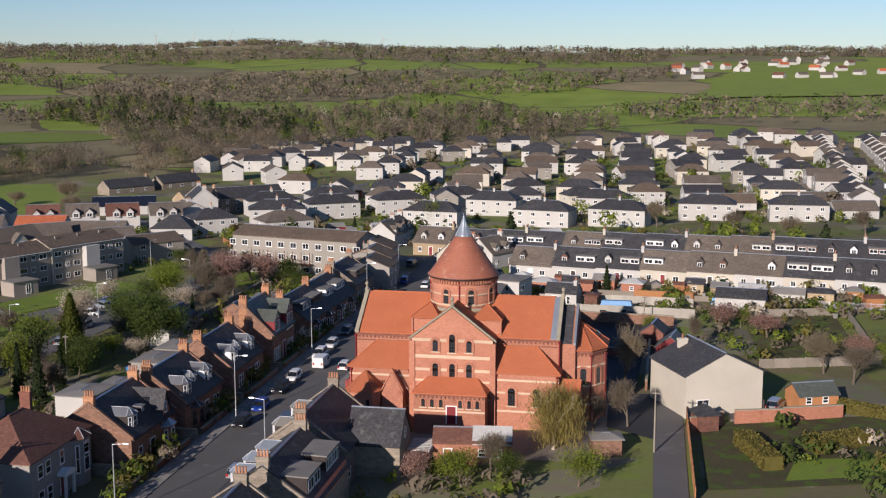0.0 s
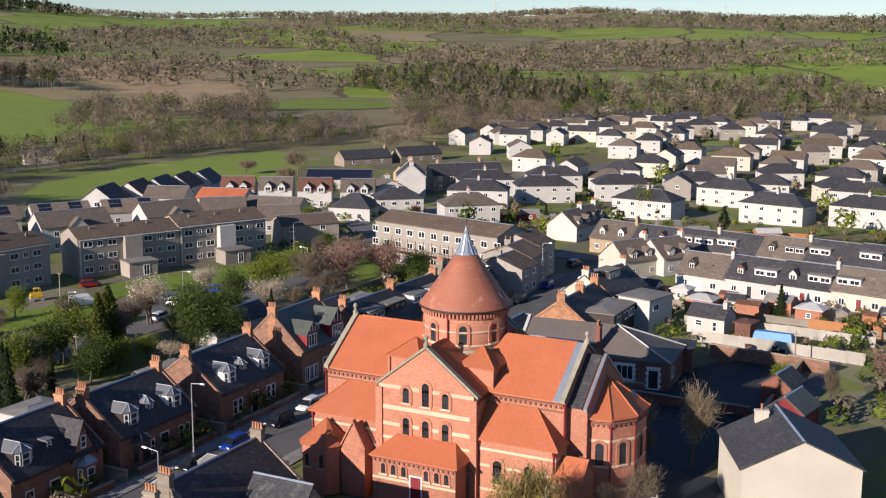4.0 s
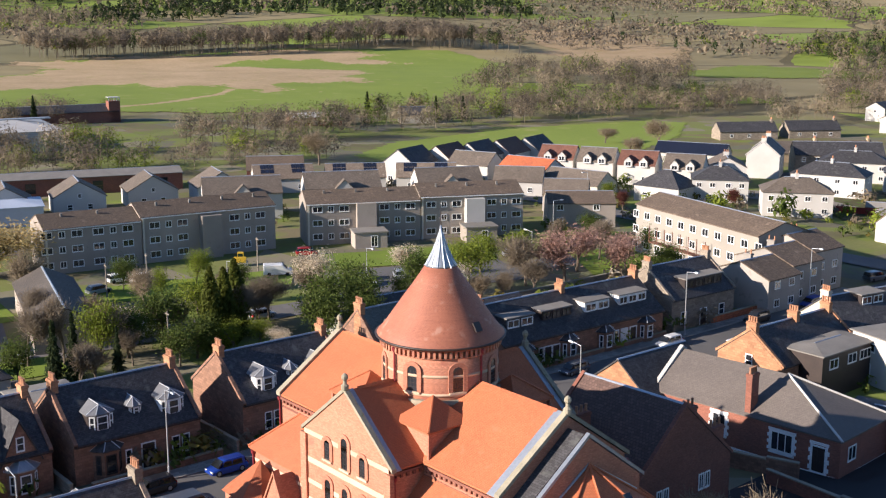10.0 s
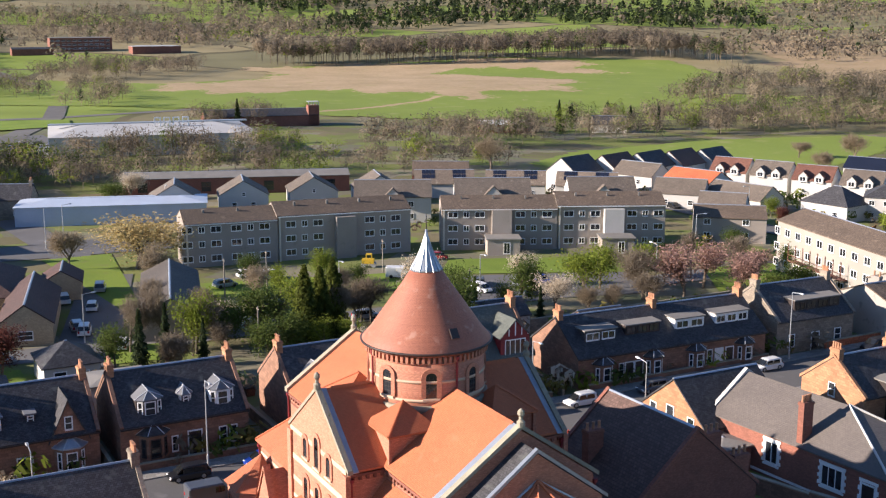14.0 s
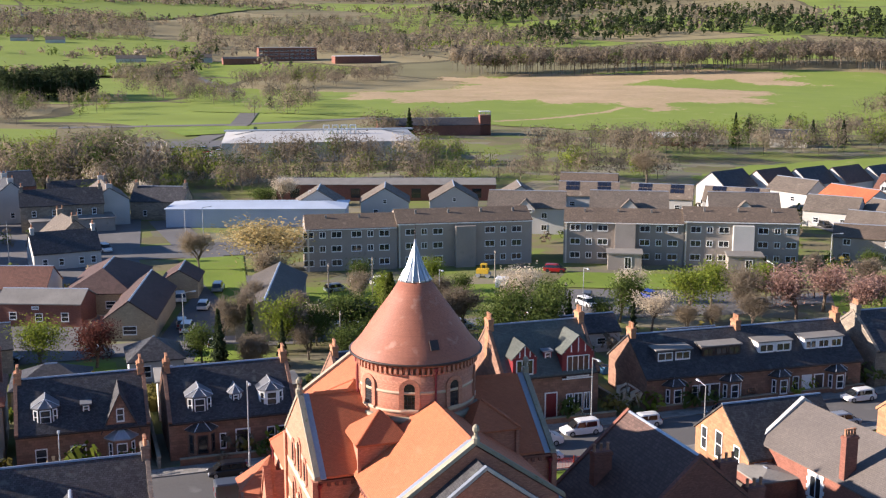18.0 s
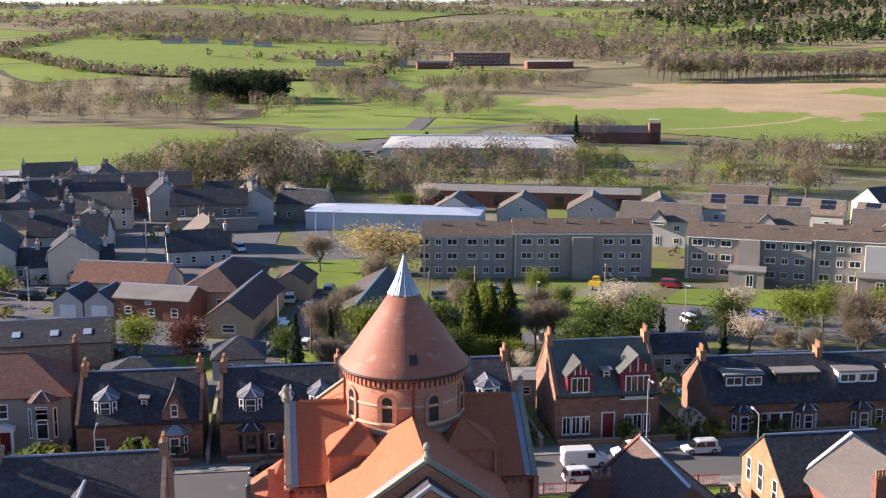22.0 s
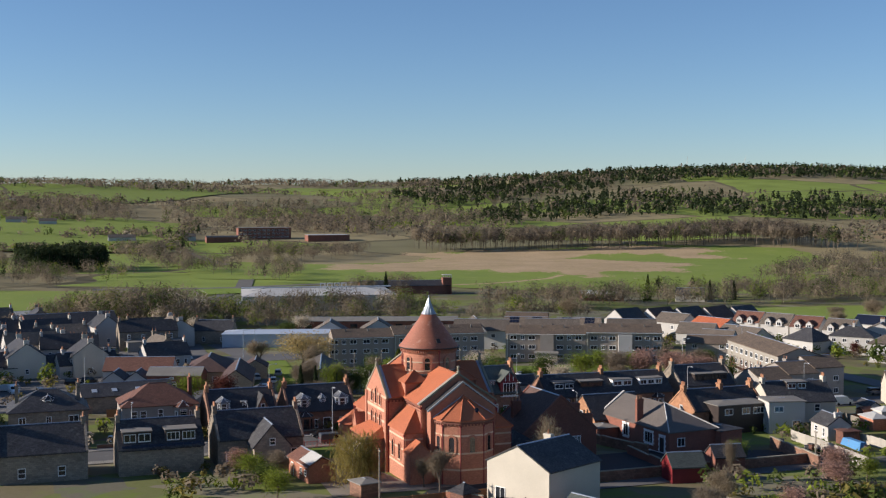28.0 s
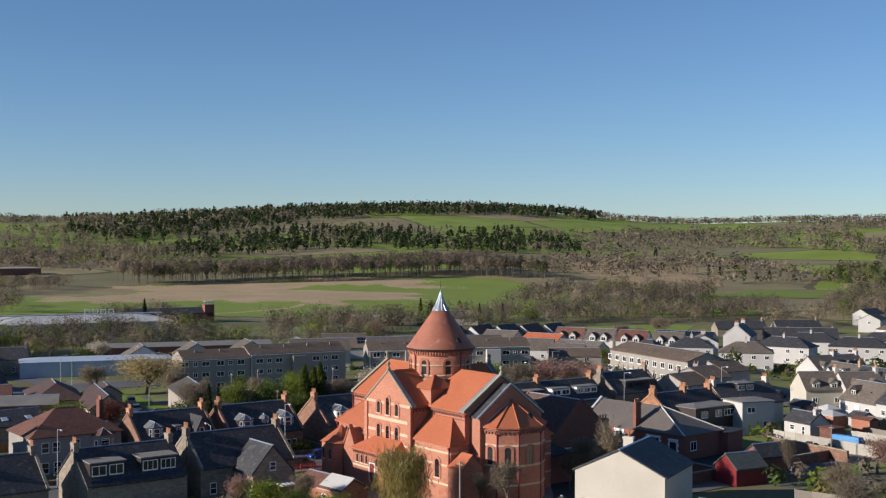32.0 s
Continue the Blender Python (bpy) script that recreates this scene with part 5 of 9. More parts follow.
w2 = house("sandstone_house", "red sandstone house with slate roof and a front gable", -41.5, -24.8, 90, 13.2, 11, 4.2, 8.3, sandstone, slate, chim=((6.2, 0), (-6.2, 0)),
           front=((-4.2, 1.7, 1.2, 1.8),), doors=((-0.6, 0.1, 1.3, 2.4, dark_paint),), dormers=((-3.6, "bay", -1, 2.5, 1.7, 4.8, *DW), (0.4, "small", -1, 0.9, 0.9, 5.4, *DW)), group=GW, skews=sandstone, chim_mat=sand_orange, wmat=white_paint, gutters=True)
bay(w2, 3.7, -5.5, 3.0, 3.0, sandstone, lead)
bm = bmesh.new()
solid(bm, [(2.0, -5.5, 4.0), (5.4, -5.5, 4.0), (3.7, -5.5, 7.6)], [(2.0, -1.0, 4.0), (5.4, -1.0, 4.0), (3.7, -1.0, 7.6)])
fg = part("front_gable", bm, sandstone, w2)
for s in (-1, 1):
    bm = bmesh.new()
    solid(bm, [(3.7 + s * 2.0, -5.75, 3.45), (3.7, -5.75, 7.65), (3.7, -5.75, 7.85), (3.7 + s * 2.0, -5.75, 3.65)], [(3.7 + s * 2.0, -0.6, 3.45), (3.7, -0.6, 7.65), (3.7, -0.6, 7.85), (3.7 + s * 2.0, -0.6, 3.65)])
    part("gable_roof", bm, slate, fg)
window(w2, 3.7, -5.5, 5.4, 0.8, 1.4)
w3 = house("sandstone_house", "red sandstone cottage with slate roof and two bay dormers", -40.8, -9.6, 90, 13.4, 11, 4.2, 8.4, sandstone, slate, chim=((-6.3, 0), (6.3, 0)),
           front=((3.9, 1.8, 0.9, 1.9), (5.0, 1.8, 0.9, 1.9), (-1.2, 1.7, 0.01 + 0.7, 1.7)), doors=((0.9, 0.1, 1.3, 2.6, dark_paint),), dormers=((-3.4, "bay", -1, 2.6, 1.75, 4.7, *DW), (0.5, "bay", -1, 1.4, 0.9, 5.3, *DW), (4.2, "bay", -1, 2.6, 1.75, 4.7, white_paint, dull_lead, None)), group=GW, skews=sandstone, chim_mat=sand_orange, gutters=True)
bay(w3, -3.4, -5.5, 3.0, 3.2, sandstone, slate, wmat=dark_paint)
w4 = house("sandstone_house", "red sandstone cottage with dark slate roof and white dormers", -41.0, 9.2, 90, 14.0, 11, 4.2, 8.4, sandstone, slate, chim=((-6.6, 0), (6.6, 0)),
           front=((-3.9, 1.8, 0.9, 1.9), (-2.8, 1.8, 0.9, 1.9), (3.4, 1.8, 0.9, 1.9), (4.5, 1.8, 0.9, 1.9)), doors=((0.3, 0.1, 1.3, 2.6, dark_paint),), dormers=((-3.4, "bay", -1, 2.6, 1.75, 4.7, white_paint, dull_lead, None), (0.3, "bay", -1, 1.5, 0.9, 5.3, *DW), (4.0, "bay", -1, 2.6, 1.75, 4.7, white_paint, dull_lead, None)), group=GW, skews=sandstone, chim_mat=sand_orange, gutters=True)
w5 = house("gabled_villa", "sandstone villa with dark red timbered gables and green slate roof", -40.4, 26.6, 90, 12.0, 10, 5.4, 10.2, sandstone, slate_green, chim=((-5.7, 0), (5.7, 0)),
           front=((-3.6, 1.8, 1.0, 2.1), (-2.5, 1.8, 1.0, 2.1), (-4.7, 1.8, 1.0, 2.1), (3.5, 1.8, 1.1, 2.1), (4.6, 1.8, 0.8, 2.1), (2.4, 1.8, 0.8, 2.1)), doors=((0.1, 0.2, 1.3, 2.9, red_paint),), group=GW, skews=sandstone, chim_mat=sand_orange, gutters=True, style="c")
for x, w, h, z0 in ((-3.2, 2.9, 2.2, 5.4), (3.4, 3.9, 3.2, 4.5)):
    dg = dormer(w5, x, -5.0, z0, "gable", w, h, -1, red_paint, slate_green, white_paint, back=4.0)
    bm = bmesh.new()
    for i in range(5):
        q = -w / 2 + 0.2 + (w - 0.4) * i / 4
        top = z0 + h + (w / 2 - abs(q)) * 0.9
        box(bm, q - 0.06, -0.06, z0 + h + 0.1, q + 0.06, 0.02, top)
    box(bm, -w / 2, -0.06, z0 + 0.05, w / 2, 0.02, z0 + 0.2)
    part("timber_pattern", bm, white_paint, dg, "white plaster strips in timber gable")
dormer(w5, 0.2, -3.6, 6.6, "small", 1.0, 1.1, -1, red_paint, lead, white_paint)
w6 = house("terrace_house", "low sandstone terrace with slate roof and box dormers", -39.6, 53.2, 88, 29.0, 11.0, 3.9, 7.7, sandstone, slate, chim=((-14.1, 0), (0, 0), (14.1, 0)),
           front=((-8.2, 1.7, 0.01 + 0.8, 1.8), (5.4, 1.7, 0.9, 1.8)), doors=((-7.0, 0.1, 1.1, 2.4, dark_paint), (-5.6, 0.1, 1.1, 2.4, dark_paint), (6.9, 0.1, 1.1, 2.4, white_paint), (8.6, 0.1, 1.1, 2.4, dark_paint)),
           dormers=((-10.2, "box", -1, 4.6, 1.5, 5.1, slate, grey_felt, None), (-3.8, "box", -1, 5.2, 1.4, 5.2, dark_paint, grey_felt, dark_paint), (3.4, "box", -1, 4.6, 1.5, 5.1, white_paint, grey_felt, None), (10.2, "box", -1, 5.4, 1.5, 5.1, white_paint, grey_felt, None)), group=GW, skews=None, chim_mat=sand_orange, gutters=True)
for x in (-10.9, -3.4, 3.2, 11.0):
    bay(w6, x, -5.5, 2.8, 2.9, sandstone, slate)
w7 = house("stone_house", "grey brown stone house with slate roof and long dormer", -39.2, 77.0, 88, 13.5, 10.5, 4.6, 8.4, greystone, slate, chim=((-6.4, 0), (6.2, 0)), front=((-4.2, 1.8, 1.2, 1.8), (4.0, 1.8, 1.2, 1.8)), doors=((0, 0.1, 1.2, 2.4, dark_paint),),
           dormers=((1.0, "box", -1, 8.0, 1.6, 5.3, dark_paint, grey_felt, dark_paint),), group=GW, skews=greystone, pots=5)
for i in range(3):
    house("grey_flats", "grey roughcast stepped flats with brown tiled roof", -36.5 - 1.6 * i, 92.5 + 8.2 * i, 90, 8.0, 10.5, 5.2 + 0.8 * i, 7.2 + 0.8 * i, grey_wall, brown_tile, front=((-1.8, 1.5, 1.4, 1.2), (-1.8, 4.3, 1.4, 1.2), (1.8, 4.3, 1.4, 1.2), (1.8, 1.5, 1.4, 1.2)), chim=((0, 1.5, 0.6),), style="c", group="stepped grey flats", category="flats", pots=2)

# east side of the street
e2 = house("stone_cottage", "stone cottage with slate roof and a gabled wing", -13.5, -27.0, 90, 14.5, 10.5, 4.6, 8.6, greystone, slate, chim=((-7.0, 0), (7.0, 0)), back=((-4, 1.8, 1.2, 1.6), (4, 1.8, 1.2, 1.6)),
           front=((-5.4, 1.8, 1.0, 1.6), (5.6, 1.8, 1.1, 1.6)), dormers=((-3.6, "bay", 1, 2.0, 1.4, 5.2, dark_paint, grey_felt, None), (3.6, "bay", 1, 2.0, 1.4, 5.2, dark_paint, grey_felt, None)), group="houses on the east side of the street", skews=greystone, pots=4, chim_mat=greystone)
bm = bmesh.new()
gable_body(bm, 6.5, 6.0, 4.2, 7.6, -0.3)
wg = part("wing", bm, greystone, e2, "", pose(0.8, -7.4, 0, 0, 0, 90))
roof_part(wg, 6.5, 6.0, 4.2, 7.6, slate)
window(wg, -3.25, 0, 5.0, 1.0, 1.2, -90)
bm = bmesh.new()
box(bm, -2.2, -1.4, 2.6, 2.2, 1.4, 2.8)
for i in range(8):
    box(bm, -2.2 + i * 0.6, -1.4, 2.803, -2.14 + i * 0.6, 1.4, 2.87)
part("conservatory_roof", bm, white_sheet, e2, "ribbed pale lean-to roof", pose(3.0, -12.3, 0))
e1 = house("dormered_house", "slate roofed house with brown dormers and blue railings", -12.6, -43.5, 90, 13.5, 11.0, 4.4, 8.2, greystone, slate, chim=((6.5, 0), (-6.5, 0)), dormers=((-3.8, "box", -1, 4.6, 2.0, 5.0, dark_paint, grey_felt, None), (3.2, "box", -1, 5.0, 2.0, 5.0, dark_paint, grey_felt, None),
           (-4, "bay", 1, 2.0, 1.4, 5.2, dark_paint, lead, None), (0, "bay", 1, 2.0, 1.4, 5.2, dark_paint, lead, None), (4, "bay", 1, 2.0, 1.4, 5.2, dark_paint, lead, None)), group="houses on the east side of the street", chim_mat=greystone)
for i in range(9):
    bm = bmesh.new()
    box(bm, -0.66, -0.04, -0.5, 0.66, 0.04, 0.5)
    part("balustrade_panel", bm, solar_cell, e1, "", Matrix.Translation((-5.6 + i * 1.4, -5.5, 4.55)) @ pose(0, 0, 0, -35))
house("stone_house", "stone house with dark slate roof", -13, -62, 90, 14, 10.5, 4.6, 8.3, greystone, slate, chim=((6.6, 0), (-6.6, 0)), front=((-3, 1.7, 1.2, 1.6), (3, 1.7, 1.2, 1.6)), group="houses on the east side of the street", skews=greystone)

# garden shed before the church
gs = house("garden_store", "low brick store with rusty tile and tin roof and orange door", 4.8, -21.5, 6, 9.6, 4.4, 2.7, 3.9, brick, rust_tile, front=((1.2, 1.5, 1.0, 1.0), (3.2, 1.5, 1.0, 1.0)), doors=((-3.0, 0.0, 0.9, 1.9, timber),), z=zg(4.8, -21.5), category="shed")
bm = bmesh.new()
for s in (-1, 1):
    solid(bm, [(0.0, s * 2.55, 2.60), (4.9, s * 2.55, 2.60), (4.9, 0, 4.22), (0.0, 0, 4.22)], [(0.0, s * 2.55, 2.68), (4.9, s * 2.55, 2.68), (4.9, 0, 4.30), (0.0, 0, 4.30)])
part("tin_sheets", bm, white_sheet, gs, "grey corrugated sheets over half the roof")

# hall and school
hall = house("church_hall", "dark brick hall with steep brown tiled roof", 2.1, 20.6, 2, 12.0, 13.6, 5.0, 10.9, brick_dark, maroon_tile, east=((-3.4, 3.4, 0.75, 1.5), (-2.5, 3.4, 0.75, 1.5), (2.5, 3.4, 0.75, 1.5), (3.4, 3.4, 0.75, 1.5)),
             west=((-2.5, 3.4, 1.0, 2.4), (2.5, 3.4, 1.0, 2.4), (0, 8.0, 1.2, 2.4)), skews=brick_dark, category="hall", style="c")
for x, y, zt in ((-2.0, -4.6, 9.4), (3.0, 4.2, 9.2), (5.0, 5.6, 7.6)):
    chimney(hall, x, y, 6, zt, brick_dark, 0.9, 1.6, 3)
bm = bmesh.new()
box(bm, -6, -9.5, 0, 2, -6.8, 3.6)
an = part("annexe", bm, brick_dark, hall)
bm = bmesh.new()
solid(bm, [(-6.2, -9.8, 3.6), (2.2, -9.8, 3.6), (2.2, -6.8, 4.8), (-6.2, -6.8, 4.8)], [(-6.2, -9.8, 3.75), (2.2, -9.8, 3.75), (2.2, -6.8, 4.95), (-6.2, -6.8, 4.95)])
part("annexe_roof", bm, lead, an)
sw = house("school_wing", "orange sandstone school wing with white window surrounds", -13.0, 41.0, 90, 11.0, 10.0, 3.6, 7.4, sand_orange, slate, west=((-2.9, 3.0, 1.1, 2.4), (0.4, 3.2, 1.3, 2.8), (3.2, 3.0, 1.1, 2.4)), front=((1.0, 2.6, 1.2, 2.0), (-2.2, 2.6, 1.2, 2.0)), doors=((-4.2, 0.8, 1.1, 2.2, red_paint),), category="school", skews=None)
sc = house("school", "dark red brick school with white window surrounds", 0.4, 43.8, 5, 21.5, 10.0, 4.1, 7.6, brick_dark, school_slate, True, chim=((0.6, -4.3, 0.9),), wmat=white_paint, category="school",
           front=((-2.6, 2.5, 1.6, 2.2), (4.6, 2.4, 2.4, 2.0)), east=((-2.6, 2.4, 1.6, 1.5),), style="c", run=8.6, half_hip=True)
door(sc, 8.6, -5.03, 0.5, 1.3, 2.5, dark_paint)
for x, zz, w, h in ((-2.6, 2.5, 1.6, 2.2), (4.6, 2.4, 2.4, 2.0), (8.6, 1.9, 1.4, 2.6)):
    bm = bmesh.new()
    for i in range(6):
        q = 0.12 if i % 2 else 0.3
        za = zz - h / 2 + h * i / 6
        box(bm, x - w / 2 - q - 0.08, -5.08, za, x - w / 2 - 0.02, -4.97, za + h / 6 - 0.01)
        box(bm, x + w / 2 + 0.02, -5.08, za, x + w / 2 + q + 0.08, -4.97, za + h / 6 - 0.01)
    box(bm, x - w / 2 - 0.3, -5.08, zz + h / 2 + 0.02, x + w / 2 + 0.3, -4.97, zz + h / 2 + 0.3)
    box(bm, x - w / 2 - 0.2, -5.10, zz - h / 2 - 0.3, x + w / 2 + 0.2, -4.97, zz - h / 2 - 0.09)
    part("window_surround", bm, white_paint, sc, "white painted stone surround")
bm = bmesh.new()
box(bm, -10.75, -5.05, 0.1, 10.75, -5.0, 0.35)
box(bm, 10.75, -5.05, 0.1, 10.80, 5.0, 0.35)
part("plinth", bm, white_paint, sc, "white painted plinth line")
for s in (-1, 1):
    bm = bmesh.new()
    rod(bm, (11.05, s * 5.3, 4.3), (2.15, 0, 7.8), 0.12, 0.12, 6)
    part("hip_roll", bm, white_sheet, sc)
    bm = bmesh.new()
    solid(bm, [(-11.05, s * 5.4, 3.95), (-11.05, 0, 7.75), (-11.05, 0, 8.1), (-11.05, s * 5.4, 4.3)], [(-10.6, s * 5.4, 3.95), (-10.6, 0, 7.75), (-10.6, 0, 8.1), (-10.6, s * 5.4, 4.3)])
    part("gable_coping", bm, white_sheet, sc)
house("school_store", "flat roofed brick store against the school", 8.6, 51.6, 11, 6, 5, 3.6, 4.0, brick_dark, slate, True, run=2.4, category="shed")
house("school_store", "small brick store with felt roof", -6.5, 36.4, 0, 4.5, 4, 2.6, 3.0, brick_dark, grey_felt, True, run=1.9, category="shed")

# houses beyond the school
GN = "houses beyond the school"
house("stone_cottage", "orange stone gabled cottage with slate roof", -10.6, 63.6, 90, 16, 9.0, 4.2, 7.6, sand_orange, slate, chim=((-7.6, 0), (0.5, 0), (7.4, 0)), west=((0, 4.0, 1.0, 1.6),), group=GN, skews=sand_orange)
dk = house("dormered_house", "dark clad flat roofed extension with wide windows", -6.0, 64.5, 90, 11, 6.0, 5.4, 5.8, dark_paint, grey_felt, True, run=2.8, front=((-3.2, 4.2, 1.8, 1.2), (0.6, 4.2, 1.8, 1.2), (3.4, 4.2, 2.4, 1.2)), style="c", group=GN)
house("white_villa", "white rendered flat roofed house", -2.2, 72.5, 75, 7.0, 6.0, 6.0, 6.2, white_wall, grey_felt, True, run=2.9, front=((-1.6, 4.6, 1.8, 1.1), (1.8, 1.8, 1.6, 1.4)), west=((0, 4.6, 1.6, 1.1), (0.6, 1.8, 1.8, 1.6)), style="c", group=GN)
house("slate_house", "slate roofed house with end chimneys", -13.0, 83.0, 80, 14, 9.5, 4.2, 7.6, cream_wall, slate, chim=((-6.6, 0), (6.6, 0)), front=((-3, 3, 1.2, 1.5), (3, 3, 1.2, 1.5)), group=GN, dormers=((0, "box", -1, 4.2, 1.5, 6.2, dark_paint, grey_felt, None),))
house("garden_cottage", "small white cottage with slate roof", 8.0, 76.0, -10, 6.5, 4.5, 2.8, 4.4, white_wall, slate, chim=((2.6, 0, 0.8),), front=((-1.2, 1.7, 1.2, 1.0), (1.6, 1.4, 0.8, 1.6)), group=GN, pots=1)
house("red_shed", "red timber garden shed", 14.0, 75.0, -10, 2.6, 3.2, 2.3, 2.6, rust_tile, rust_tile, True, run=1.2, category="shed")
wh = house("white_house", "cream rendered gabled house with dark roof and patio door", 33.9, 5.6, 115, 11.4, 11.6, 5.8, 8.6, cream_wall, slate, z=zg(33.9, 5.6), chim=((3.5, 2.0, 0.3),), west=((3.2, 1.3, 1.9, 2.2),), style="c", pots=1)
house("brick_shed", "dark roofed shed beside the garden wall", 48.5, 5.5, 22, 6.0, 4.0, 2.2, 3.4, timber, slate_green, front=((-1.5, 1.5, 0.9, 1.0), (1.0, 1.5, 0.9, 1.0)), z=zg(47, 5), category="shed")
house("summer_house", "round dark garden summer house", 33.5, -6.5, 20, 2.8, 2.8, 2.2, 3.4, rust_tile, slate, True, z=zg(33, -6), category="shed")
house("stone_shed", "small old stone shed with flat roof", 21.0, -17.5, 12, 3.6, 3.0, 2.1, 2.5, sandstone, grey_felt, True, run=1.3, category="shed")
house("lane_garage", "red garage with mossy grey roof", 29.6, 31.5, 80, 5.5, 4.6, 2.5, 4.2, red_paint, slate_green, z=zg(29, 31), category="shed")
house("lane_garage", "brick outhouse with glazed roof", 26.5, 41.0, 80, 5.0, 4.0, 2.7, 4.2, brick_dark, slate, z=zg(26, 41), category="shed")

# ---- flats and estate behind the street ----
def flats(cx, cy, rot, L, label, joint, groups, towers):
    """Two stepped blocks; groups of three windows on each storey; towers: place, wall and whether a porch stands before it."""
    D = 9.5
    ob = thing("flats", label, "flats", pose(cx, cy, zg(cx, cy), 0, 0, rot), "grey three storey flats")
    for x0, x1, up in ((-L / 2, joint, 0.0), (joint + 0.003, L / 2, 0.55)):
        he, hr = 8.0 + up, 9.8 + up
        m = Matrix.Translation(((x0 + x1) / 2, 0.35 if up else 0, 0))
        bm = bmesh.new()
        gable_body(bm, x1 - x0, D, he, hr, -1.0)
        part("wall", bm, flat_wall, ob, "", m)
        bm = bmesh.new()
        gable_roof(bm, x1 - x0 - 0.2, D, he, hr, 0.45, 0.14)
        quad_uv(bm)
        part("roof", bm, brown_tile, ob, "", m)
        bm = bmesh.new()
        box(bm, x0 + 0.05, -D / 2 - 0.5, he - 0.22, x1 - 0.05, -D / 2 - 0.42, he - 0.06)
        part("fascia", bm, white_paint, ob)
        bm = bmesh.new()
        box(bm, x0 + 0.3, -D / 2 - 0.09, -0.4, x0 + 0.62, -D / 2 + 0.4, he - 0.2)
        part("pilaster", bm, cream_wall, ob, "pale strip down the joint")
        for x in np.arange(x0 + 4, x1 - 1, 6.3):
            bm = bmesh.new()
            box(bm, x - 0.18, -1.6, hr - 0.9, x + 0.18, -1.25, hr + 0.2)
            part("vent", bm, grey_felt, ob)
    for gx in groups:
        y = -D / 2 + (0.35 if gx > joint else 0)
        for fl in range(3):
            for dx, w in ((-2.7, 1.95), (-0.1, 1.15), (2.5, 1.95)):
                window(ob, gx + dx, y, 1.55 + 2.65 * fl, w, 1.2, 0, None, "c")
    for x, mt, porch in towers:
        bm = bmesh.new()
        box(bm, x - 1.9, -D / 2 - 1.3, -0.3, x + 1.9, -D / 2 + 0.4, 7.9)
        part("stair_tower", bm, mt, ob)
        if porch:
            bm = bmesh.new()
            box(bm, x - 3.2, -D / 2 - 6.0, -0.3, x + 3.0, -D / 2 - 1.303, 3.0)
            pb = part("porch_block", bm, flat_wall, ob)
            bm = bmesh.new()
            box(bm, x - 3.45, -D / 2 - 6.25, 3.003, x + 3.25, -D / 2 - 1.3, 3.25)
            part("porch_roof", bm, grey_felt, pb, "pale felt roof with white edge")
            window(pb, x + 0.5, -D / 2 - 6.0, 1.4, 1.3, 2.2, 0, None, "c")
    return ob


flats(-129.0, 38.6, 82.0, 43, "grey brown three storey flats with brown roof", -4.5, (-18.3, -9.4, 0.8, 16.0), ((8.4, flat_wall, False),))
flats(-114.8, 86.9, 65.0, 43.8, "grey brown three storey flats with pale stair tower", 0.6, (-17.0, -3.9, 5.6, 18.0), ((-10.3, flat_wall, True), (11.6, white_wall, True)))
house("flats_block", "small grey two storey block with brown roof", -102.0, 121.5, 52, 14, 9, 5.0, 6.8, flat_wall, brown_tile, east=((0, 1.5, 1.4, 1.2), (0, 4.2, 1.4, 1.2)), front=((-4.5, 1.5, 1.4, 1.2), (-4.5, 4.2, 1.4, 1.2), (3, 4.2, 1.4, 1.2), (3, 1.5, 1.4, 1.2)), style="c", category="flats")
cb = house("cream_flats", "long cream rendered flats with balconies and brown roof", -57.0, 109.5, -14, 34, 10.5, 8.9, 10.7, flats_cream, brown_tile, front=tuple((-17.0 + 3.4 * i, zz, 1.7, 1.35) for i in range(11) for zz in (1.6, 4.4, 7.2)), style="c", category="flats")
bm = bmesh.new()
for i in range(8):
    box(bm, -11 + i * 2.3, -6.6, 3.0, -10.85 + i * 2.3, -6.5, 6.0)
box(bm, -11, -6.6, 2.9, 5.2, -5.27, 3.05)
box(bm, -11, -6.6, 4.0, 5.2, -6.52, 4.08)
part("balcony", bm, rust_tile, cb, "brown timber balcony rails")
GE = "white estate houses"
for i, (x, y, rt, rf) in enumerate(((-177, 135, 20, slate), (-178, 148.5, 20, maroon_tile), (-180, 161.5, 20, slate), (-182, 174, 20, maroon_tile), (-184, 187, 20, slate))):
    house("estate_house", "white gabled house with dark roof", x, y, rt - 90, 12.0, 9.5, 5.4, 9.0, white_wall, rf, front=((-3, 1.5, 1.3, 1.2), (3, 1.5, 1.3, 1.2), (-3, 4.0, 1.2, 1.0), (3, 4.0, 1.2, 1.0)), east=((-2.4, 1.5, 1.5, 1.3), (2.4, 1.5, 1.5, 1.3), (0, 4.5, 1.6, 1.3)), west=((-2.4, 1.5, 1.5, 1.3), (2.4, 1.5, 1.5, 1.3), (0, 4.5, 1.6, 1.3)), style="c", group=GE, glazed=True)
for i, (x, y, rf) in enumerate(((-162, 176, rust_tile), (-151, 180, grey_tile), (-139, 183, rust_tile), (-126, 186, grey_tile))):
    house("estate_house", "white house with twin gabled dormers", x, y, 28, 10.0, 9.0, 5.4, 8.6, white_wall, rf, front=((-2, 1.5, 1.3, 1.2), (2, 1.5, 1.0, 1.9)), dormers=((-2, "gable", -1, 2.2, 1.6, 4.9, white_wall, rf, None), (2, "gable", -1, 2.2, 1.6, 4.9, white_wall, rf, None)), style="c", group=GE)
